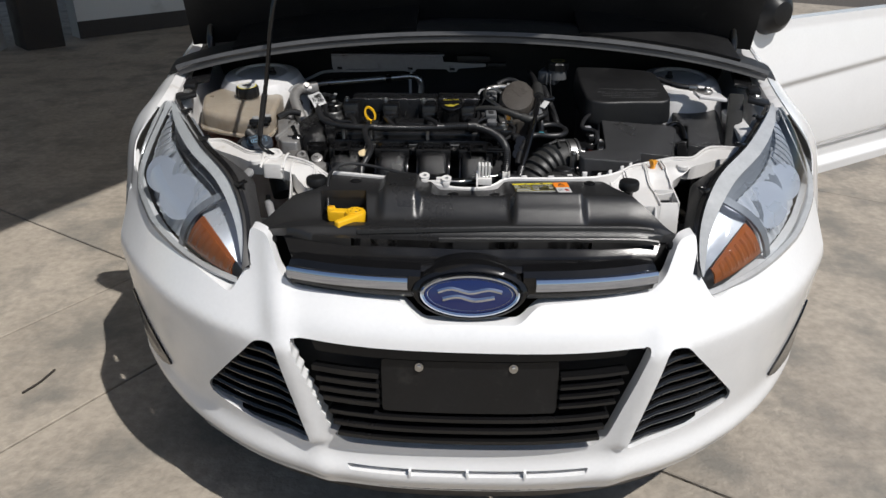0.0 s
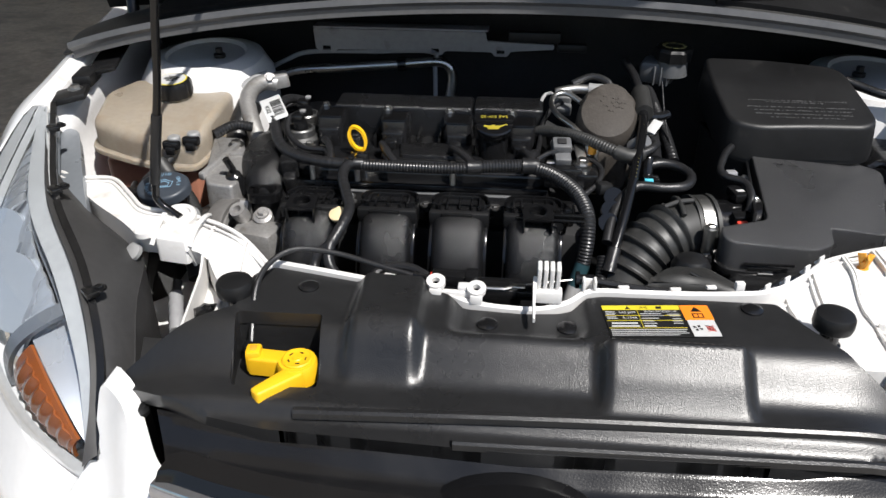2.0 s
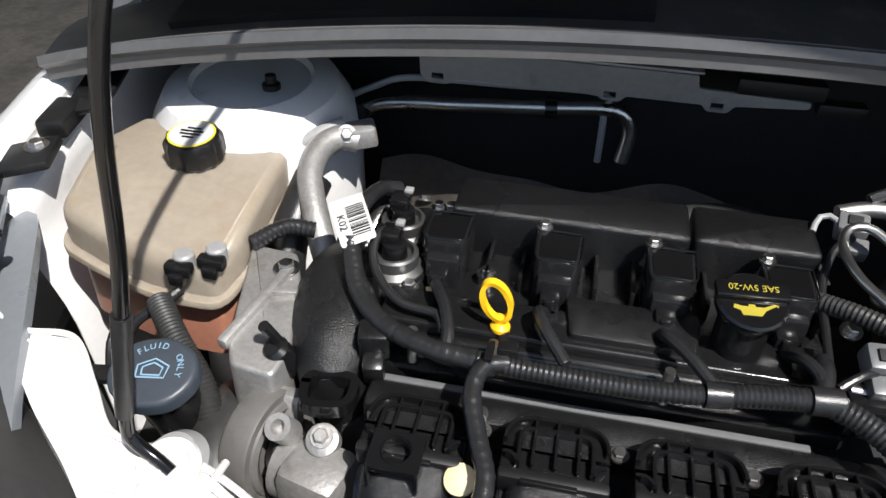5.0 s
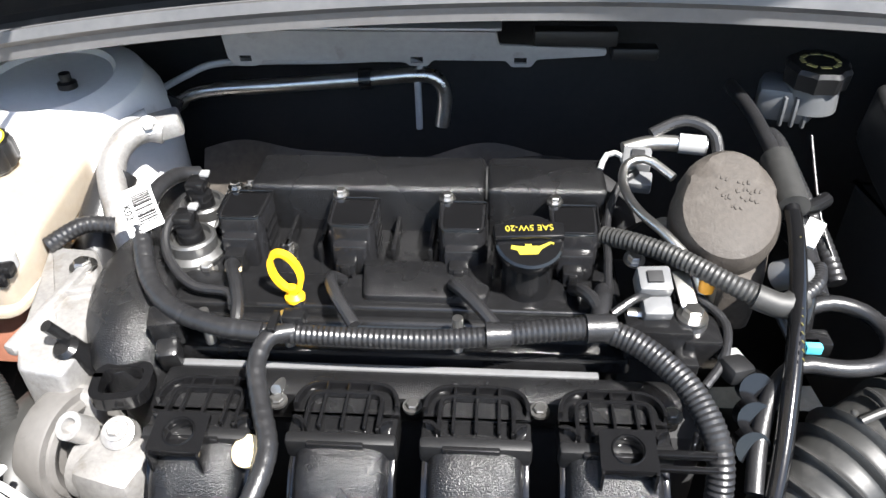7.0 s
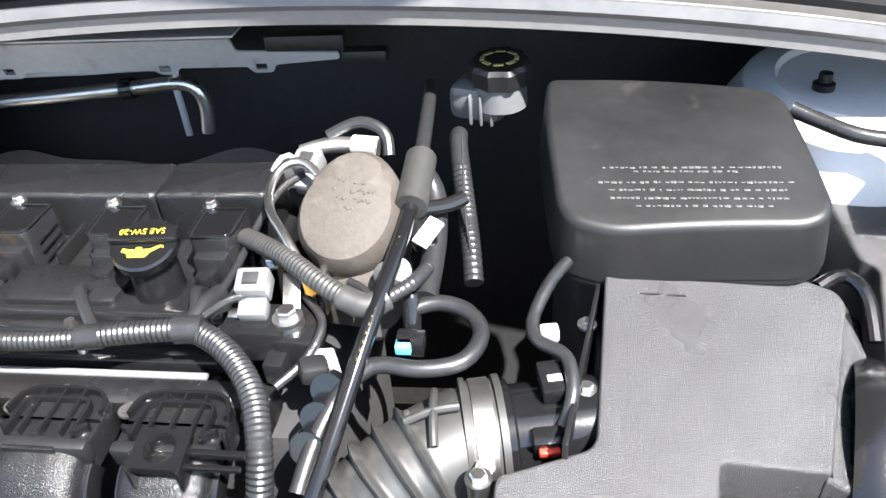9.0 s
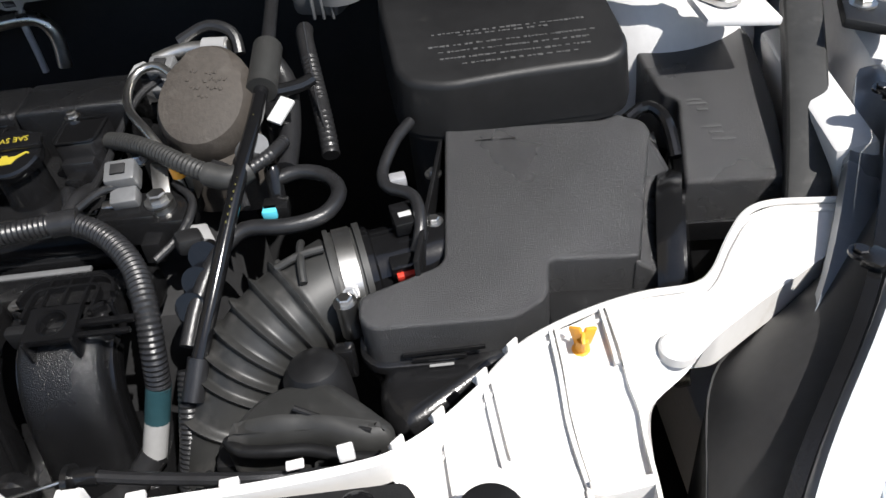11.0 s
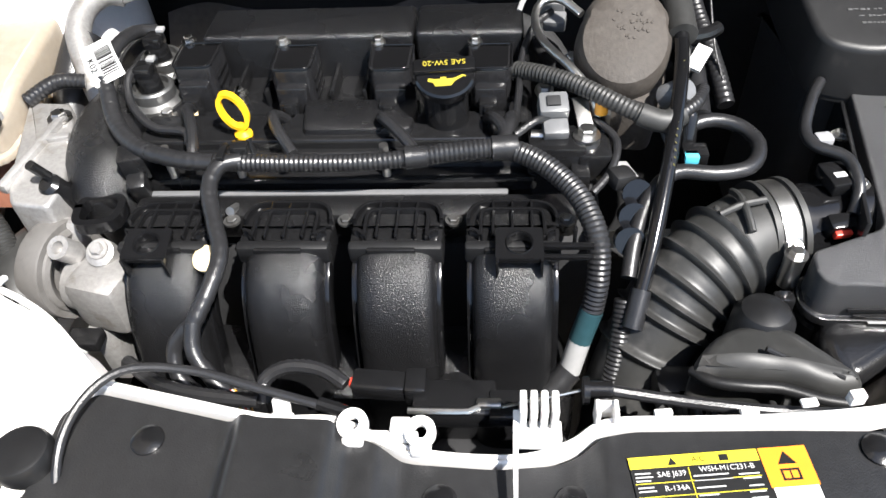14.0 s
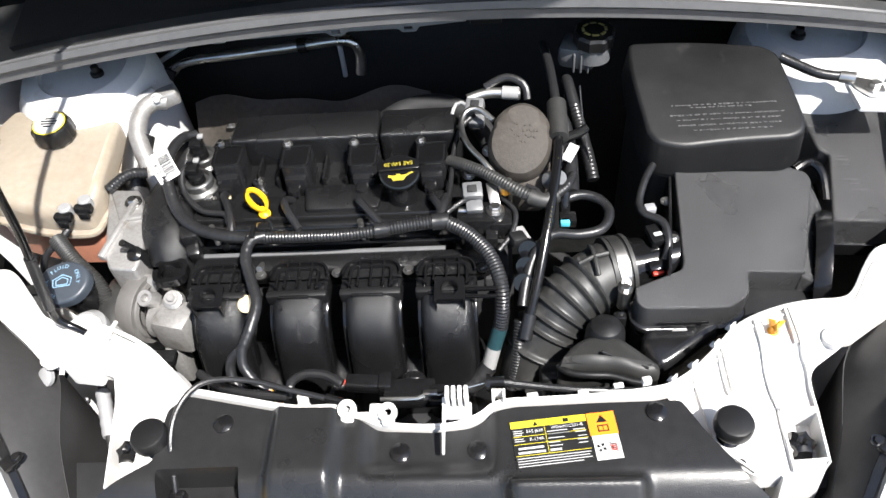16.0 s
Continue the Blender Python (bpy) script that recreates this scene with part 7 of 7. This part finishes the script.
for x, y, z in ((0.072, 0.69, 0.872), (0.044, 0.655, 0.862)):
    part("bolt", bolt((x, y, z), 0.006, 0.007, (15, 0, 0)), STEEL, plugs, "steel bolt")

for p in ([(0.049, 0.598, 0.872), (0.034, 0.588, 0.876), (0.016, 0.576, 0.870)], [(0.054, 0.744, 0.894), (0.036, 0.726, 0.888), (0.024, 0.690, 0.876), (0.020, 0.640, 0.868), (0.016, 0.600, 0.866)], [(0.086, 0.610, 0.862), (0.104, 0.586, 0.856), (0.098, 0.556, 0.848), (0.080, 0.532, 0.842)], [(0.120, 0.620, 0.870), (0.138, 0.606, 0.868), (0.150, 0.575, 0.852)]):
    part("wire", taped(p, 0.0034, 10, 0.008), HOSE, plugs, "thin taped wire")
# ---- air intake ----
bellows = thing("intake_bellows", "dusty black ribbed rubber intake bellows with a steel clamp", "intake hose", (0.19, 0.50, 0.72))
BP = [Vector(p) for p in ((0.112, 0.430, 0.700), (0.122, 0.444, 0.728), (0.140, 0.464, 0.760), (0.162, 0.484, 0.785), (0.190, 0.504, 0.798), (0.223, 0.524, 0.802))]
path = even(smooth(BP, 10), 0.001)


def rib_size(i, m):
    at = 0.001 * i
    ridge = sum(math.exp(-((at - 0.076 - 0.0150 * k) / 0.0020) ** 2) for k in range(6)) + math.exp(-((at - 0.046) / 0.003) ** 2)
    return 0.92 + 0.150 * ridge + 0.12 * (i / m)


part("bellows", sweep(path, circle(0.0400, 40), scale=rib_size), RUBBER, bellows)
for pts in ([(0.1955, 0.536, 0.8395), (0.1970, 0.524, 0.8460), (0.1985, 0.512, 0.8470), (0.2000, 0.499, 0.8445), (0.2015, 0.488, 0.8395)], [(0.179, 0.5055, 0.8420), (0.198, 0.5120, 0.8470), (0.216, 0.5165, 0.8475)]):
    part("moulded_cross", tube(pts, 0.0032, 10), RUBBER, bellows)
part("moulded_dot", lathe([(0, 0), (0.003, 0), (0.002, 0.0015), (0, 0.002)], (0.179, 0.515, 0.8400), 12), RUBBER, bellows)
CM = pose(0.230, 0.5265, 0.802, 0, 90, 12)
part("clamp_band", moved(lathe([(0.0425, -0.007), (0.0442, -0.007), (0.0442, 0.007), (0.0425, 0.007)], n=48), CM), STEEL, bellows, "bright steel hose clamp")
part("clamp_screw", join(box((0.235, 0.486, 0.824), (0.013, 0.009, 0.012), 0.002, turn=(40, 0, 12)), bolt((0.235, 0.481, 0.829), 0.004, 0.004, (40, 0, 0))), STEEL, bellows)
part("collar", moved(lathe([(0.038, -0.014), (0.0455, -0.014), (0.0455, -0.010), (0.0428, -0.010), (0.0428, 0.010), (0.0455, 0.010), (0.0455, 0.015), (0.038, 0.015)], n=48), CM), RUBBER, bellows)
maf = thing("air_meter", "black airflow meter with a red locked plug", "sensor", (0.28, 0.53, 0.75))
part("body", moved(lathe([(0, 0.013), (0.041, 0.013), (0.041, 0.020), (0.037, 0.022), (0.037, 0.085), (0, 0.085)], n=40), CM), SHINE, maf)
part("plate", box((0.282, 0.545, 0.846), (0.026, 0.030, 0.012), 0.002, turn=(0, 0, 12)), GLOSS, maf)
part("sticker", box((0.280, 0.541, 0.8528), (0.010, 0.006, 0.0006), 0.0002, turn=(0, 0, 12)), LABEL_W, maf, "white sticker")
part("plug", box((0.277, 0.507, 0.828), (0.024, 0.014, 0.018), 0.002, turn=(15, 0, 10)), GLOSS, maf)
part("lock", box((0.277, 0.4985, 0.826), (0.014, 0.005, 0.007), 0.001, turn=(15, 0, 10)), RED, maf, "red plug lock")
part("lead", taped([(0.286, 0.512, 0.836), (0.292, 0.530, 0.850), (0.288, 0.556, 0.858), (0.268, 0.572, 0.858), (0.264, 0.592, 0.860), (0.276, 0.625, 0.868), (0.290, 0.65, 0.87)], 0.0050), HOSE, maf, "taped lead")
part("lead_clip", box((0.276, 0.580, 0.858), (0.014, 0.012, 0.010), 0.002, turn=(0, 0, 8)), GREYMETAL, maf)
for x, y in ((0.305, 0.612), (0.268, 0.484), (0.302, 0.545)):
    part("bolt", bolt((x, y, 0.838 if y > 0.5 else 0.81), 0.005, 0.005), STEEL, maf)

airbox = thing("air_filter_box", "grained black plastic air filter housing", "air box", (0.36, 0.55, 0.62))
LID = fillet([(0.320, 0.659), (0.458, 0.670), (0.476, 0.661), (0.497, 0.653), (0.501, 0.640), (0.456, 0.497), (0.386, 0.497), (0.381, 0.464), (0.354, 0.446), (0.252, 0.441), (0.242, 0.450), (0.243, 0.470), (0.307, 0.498)],
             [0.010, 0.02, 0.02, 0.006, 0.006, 0.004, 0.006, 0.010, 0.010, 0.006, 0.006, 0.006, 0.010], 4)


def lid_z(x, y, z):
    return (x, y, z + 0.17 * (y - 0.44) - 0.10 * (x - 0.25)) if z > 0.78 else (x, y, z)


part("lid", warp(prism(LID, 0.782, 0.831, 0.0030, 4), lid_z), BOX, airbox, "grained lid")
part("lid_flank", warp(prism(fillet([(0.452, 0.496), (0.497, 0.644), (0.512, 0.612), (0.513, 0.552), (0.500, 0.505), (0.490, 0.492)], [0.002, 0.004, 0.02, 0.03, 0.012, 0.005], 4), 0.782, 0.826, 0.004, 3), lambda x, y, z: (x, y, z + 0.17 * (y - 0.44) - 0.10 * (x - 0.25) - (0.55 * max(0, x - 0.46 - 0.30 * (y - 0.50)) if z > 0.81 else 0))), BOX, airbox, "sloping lid flank")
part("lid_recess", warp(prism(fillet([(0.380, 0.500), (0.381, 0.462), (0.366, 0.446), (0.376, 0.436), (0.452, 0.440), (0.500, 0.462), (0.496, 0.500)], 0.008, 3), 0.74, 0.797, 0.005, 3), lid_z), MATTE, airbox)
part("lip", warp(prism(inset(LID, -0.005), 0.788, 0.795, 0.002, 2), lid_z), GLOSS, airbox)
part("lip", warp(prism(inset(LID, -0.002), 0.776, 0.781, 0.0015, 2), lambda x, y, z: (x, y, z + 0.17 * (y - 0.44) - 0.10 * (x - 0.25))), GLOSS, airbox)
part("body", prism(inset(LID, 0.004), 0.60, 0.775, 0.004, 1), MATTE, airbox)
wheel_bm = lathe([(0.085, -0.010), (0.094, -0.010), (0.096, 0.0), (0.094, 0.010), (0.085, 0.010), (0.082, 0.0)], n=48)
part("round_flange", moved(join(wheel_bm, lathe([(0, -0.012), (0.084, -0.012), (0.078, 0.012), (0, 0.016)], n=48)), pose(0.506, 0.550, 0.740, 0, 82, -16)), GLOSS, airbox, "round black end flange")
part("lid_mark", join(*[box((0.352 + 0.020 * k, 0.6315 + 0.001 * k, 0.831 + 0.17 * 0.192 - 0.10 * (0.102 + 0.02 * k) + 0.0004), (0.016, 0.0014, 0.0006), 0) for k in range(2)]), GLOSS, airbox, "small unreadable moulding marks")
part("front_text", join(box((0.300, 0.4395, 0.802), (0.06, 0.002, 0.003), 0), box((0.296, 0.4395, 0.795), (0.04, 0.002, 0.003), 0)), GLOSS, airbox)
part("clip_bolt", join(bolt((0.232, 0.470, 0.832), 0.006, 0.006), lathe([(0, 0), (0.008, 0), (0.008, 0.03), (0, 0.03)], (0.232, 0.470, 0.80), 14)), STEEL, airbox, "steel bolt")
part("spring_clip", box((0.226, 0.452, 0.79), (0.016, 0.012, 0.03), 0.003), GLOSS, airbox)
part("wall", box((0.302, 0.575, 0.800), (0.004, 0.18, 0.10), 0.001, turn=(0, 0, -10)), GLOSS, airbox)

snorkel = thing("air_snorkel", "black moulded air intake snorkel with a rubber collar", "intake duct", (0.20, 0.40, 0.66))
part("dome", lathe([(0, 0.020), (0.010, 0.019), (0.018, 0.015), (0.0235, 0.006), (0.0255, -0.02), (0.027, -0.09), (0, -0.09)], (0.206, 0.432, 0.795), 36, (-4, 0, 0)), MATTE, snorkel, "round black duct end")
HOOD = fillet([(0.142, 0.384), (0.150, 0.398), (0.166, 0.416), (0.190, 0.428), (0.216, 0.424), (0.240, 0.404), (0.263, 0.381), (0.261, 0.369), (0.240, 0.367), (0.214, 0.377), (0.178, 0.380)], [0.012, 0.02, 0.02, 0.02, 0.02, 0.03, 0.006, 0.006, 0.02, 0.03, 0.02], 4)


def hood_z(x, y, z):
    if z > 0.77:
        z += 0.014 * math.exp(-(((x - 0.188) / 0.034) ** 2 + ((y - 0.398) / 0.030) ** 2)) - 0.004
        z += 0.008 * hump(x, 0.225, 0.30, 0.03) - 0.25 * max(0, 0.374 - y)
    return (x, y, z)


part("hood", warp(prism(HOOD, 0.755, 0.802, 0.012, 5), hood_z), RUBBER, snorkel, "grey-black rubber hood with a tongue")
part("hood_groove", tube([(0.196, 0.394, 0.8125), (0.214, 0.388, 0.8070), (0.232, 0.381, 0.8050), (0.248, 0.375, 0.8040)], 0.0022, 8), MATTE, snorkel)
part("hood_fold", sweep(even(smooth([(0.146, 0.390, 0.790), (0.158, 0.378, 0.794), (0.180, 0.373, 0.796), (0.205, 0.372, 0.795), (0.230, 0.364, 0.794), (0.252, 0.360, 0.794)], 6), 0.006), circle(0.0045, 12)), MATTE, snorkel, "rolled rubber fold")
part("collar", prism(inset(HOOD, 0.010), 0.700, 0.758, 0.006, 2), MATTE, snorkel, "black rubber collar")
for k in range(8):
    x = 0.136 + 0.0105 * k
    y = 0.364 - 0.010 * math.sin(math.pi * k / 7)
    part("tooth", box((x, y, 0.778), (0.0055, 0.012, 0.020), 0.0015, turn=(-35, 0, 20 - 6 * k)), RUBBER, snorkel)
part("lower_ring", tube([(0.124, 0.372, 0.766), (0.136, 0.356, 0.764), (0.160, 0.347, 0.764), (0.190, 0.346, 0.766), (0.214, 0.350, 0.770), (0.232, 0.354, 0.776)], 0.0055, 12), RUBBER, snorkel)
part("throat", join(box((0.15, 0.405, 0.745), (0.05, 0.03, 0.03), 0.008), box((0.20, 0.40, 0.69), (0.09, 0.06, 0.08), 0.014)), MATTE, snorkel)
reson = thing("resonator", "glossy black air resonator box in front of the filter housing", "air box", (0.31, 0.42, 0.64))
part("body", warp(prism(fillet([(0.262, 0.458), (0.282, 0.462), (0.338, 0.462), (0.352, 0.450), (0.345, 0.436), (0.290, 0.397), (0.268, 0.386), (0.252, 0.404), (0.248, 0.428)], 0.012, 4), 0.66, 0.790, 0.012, 4), lambda x, y, z: (x, y, z - 0.30 * max(0, 0.425 - y) if z > 0.7 else z)), GLOSS, reson)
part("print_bar", join(*[box((0.300 + dx, 0.4475 - 0.0055 * k, 0.7906), (w, 0.0022, 0.0006), 0) for k, (dx, w) in enumerate(((0, 0.040), (-0.006, 0.026), (-0.003, 0.018)))]), PALE, reson, "small unreadable mark")

# ---- battery cover, fuse box, cable ----
battery = thing("battery_cover", "dull black plastic battery cover with moulded text", "battery cover", (0.38, 0.72, 0.70))
BT = fillet([(0.271, 0.815), (0.270, 0.763), (0.281, 0.672), (0.292, 0.656), (0.322, 0.647), (0.394, 0.653), (0.464, 0.654), (0.481, 0.662), (0.487, 0.677), (0.482, 0.719), (0.471, 0.786), (0.452, 0.800), (0.358, 0.813)], [0.012, 0.03, 0.02, 0.02, 0.03, 0.05, 0.014, 0.012, 0.016, 0.05, 0.014, 0.02, 0.04], 4)


def bat_z(x, y, z):
    return (x, y, z + 0.30 * (y - 0.64)) if z > 0.8 else (x, y, z)


part("lid", warp(prism(BT, 0.852, 0.8995, 0.006, 4, 0.004), bat_z), MATTE, battery, "dull black lid")
part("lid_rim", warp(prism(inset(BT, -0.003), 0.846, 0.853, 0.002, 2), bat_z), MATTE, battery)
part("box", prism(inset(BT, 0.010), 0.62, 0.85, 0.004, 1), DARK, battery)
rt = random.Random(3)
for row, (y, x0, x1) in enumerate(((0.7085, 0.317, 0.451), (0.7045, 0.341, 0.419), (0.6935, 0.313, 0.459), (0.6860, 0.321, 0.457), (0.6780, 0.322, 0.454), (0.6705, 0.341, 0.441))):
    x = x0
    while x < x1:
        w = rt.uniform(0.0014, 0.0052)
        h = rt.uniform(0.0010, 0.0024)
        part("moulded_word", box((x + w / 2, y + rt.uniform(-0.0004, 0.0004), 0.8998 + 0.30 * (y - 0.64)), (w, h, 0.0007), 0.0002, turn=(16.7, 0, 0)), RAISED, battery)
        x += w + rt.choice((0.0008, 0.0012, 0.0034))
fuse = thing("fuse_box", "grained black plastic fuse box lid", "fuse box", (0.56, 0.64, 0.70))
def fuse_z(x, y, z):
    return (x, y, z + (0.14 * (y - 0.58) if z > 0.79 else 0))


FT = fillet([(0.517, 0.585), (0.604, 0.577), (0.628, 0.680), (0.644, 0.800), (0.560, 0.826), (0.520, 0.806), (0.530, 0.706), (0.543, 0.696)], [0.006, 0.008, 0.03, 0.02, 0.006, 0.02, 0.008, 0.008], 3)
part("lid", warp(prism(FT, 0.77, 0.818, 0.004, 3), fuse_z), BOX, fuse, "grained lid")
part("lid_edge", prism(inset(FT, -0.004), 0.755, 0.775, 0.003, 2), SHINE, fuse, "shiny lower edge")
part("body", prism(inset(FT, 0.004), 0.62, 0.757, 0.002, 1), MATTE, fuse)
for x, y, w in ((0.556, 0.690, 0.014), (0.557, 0.684, 0.018), (0.560, 0.675, 0.010), (0.560, 0.650, 0.018), (0.562, 0.642, 0.012), (0.566, 0.632, 0.020)):
    part("moulded_mark", box((x, y, 0.8184 + 0.14 * (y - 0.58)), (w, 0.003, 0.0008), 0.0002, turn=(8.0, 0, -4)), RAISED, fuse)
part("latch", join(box((0.495, 0.642, 0.81), (0.03, 0.05, 0.03), 0.006, turn=(0, 0, -8)), tube([(0.485, 0.660, 0.84), (0.505, 0.668, 0.846), (0.518, 0.650, 0.84), (0.520, 0.62, 0.82)], 0.006, 10)), SHINE, fuse)
earth = thing("earth_cable", "black earth cable with a bare steel eyelet on the wing", "cable", (0.55, 0.76, 0.88))
part("cable", tube([(0.482, 0.800, 0.925), (0.500, 0.790, 0.920), (0.530, 0.772, 0.914), (0.560, 0.765, 0.912)], 0.0070, 12), HOSE, earth)
part("crimp", tube([(0.556, 0.766, 0.912), (0.574, 0.758, 0.913)], 0.0085, 12, raw=True), STEEL, earth)
part("eyelet", join(prism(fillet([(0.568, 0.768), (0.604, 0.752), (0.606, 0.728), (0.586, 0.722), (0.570, 0.748)], 0.008, 3), 0.906, 0.912, 0.001, 1), bolt((0.592, 0.738, 0.912), 0.008, 0.009)), STEEL, earth)
shelf = thing("wing_bracket", "white painted bracket on the inner wing", "bracket", (0.60, 0.72, 0.80))
part("plate", join(box((0.600, 0.735, 0.898), (0.07, 0.06, 0.008), 0.002, turn=(0, 6, 0)), box((0.665, 0.66, 0.80), (0.035, 0.22, 0.12), 0.006, turn=(0, -14, -6))), WHITE_BAY, shelf)
felt = thing("wing_seal", "grey foam strip along the inner wing", "seal", (0.69, 0.66, 0.80))
part("strip", sweep(even(smooth([(0.600, 0.530, 0.800), (0.625, 0.600, 0.830), (0.650, 0.680, 0.862), (0.675, 0.760, 0.888)], 6), 0.012), fillet([(-0.018, -0.012), (0.018, -0.012), (0.018, 0.012), (-0.018, 0.012)], 0.006, 3), up=Vector((0, 0, 1))), RUBBER, felt)
for s in (-1, 1):
    wb = thing("wing_clip", "small black bracket with bolts on the wing edge", "bracket", (s * 0.70, 0.70, 0.90), "wing clips")
    part("plate", join(box((s * 0.705, 0.690, 0.898), (0.05, 0.055, 0.010), 0.003, turn=(0, s * 10, -s * 20)), box((s * 0.715, 0.760, 0.905), (0.03, 0.06, 0.02), 0.004, turn=(0, 0, -s * 12))), MATTE, wb)
    part("bolt", bolt((s * 0.702, 0.700, 0.905), 0.008, 0.006), STEEL, wb)

# ---- the slabs of the yard, last ----
p_cuts = [-9.6, -7.2, -4.4, -1.825, -1.267, 1.20, 3.6, 6.0, 8.4]
q_cuts = [-8.9, -6.5, -4.2, -1.8, 0.60, 3.0, 5.4, 7.8, 10.2]
for i, (p0, p1) in enumerate(zip(p_cuts, p_cuts[1:])):
    for j, (q0, q1) in enumerate(zip(q_cuts, q_cuts[1:])):
        g = 0.004
        rr = random.Random(i * 31 + j)
        ring = [AX * p + BX * q for p, q in ((p0 + g, q0 + g), (p1 - g, q0 + g), (p1 - g, q1 - g), (p0 + g, q1 - g))]
        slab = prism([(v.x, v.y) for v in ring], -0.03, rr.uniform(-0.0015, 0.0), 0.003, 1)
        part("slab", slab, CONCRETE, pavement)
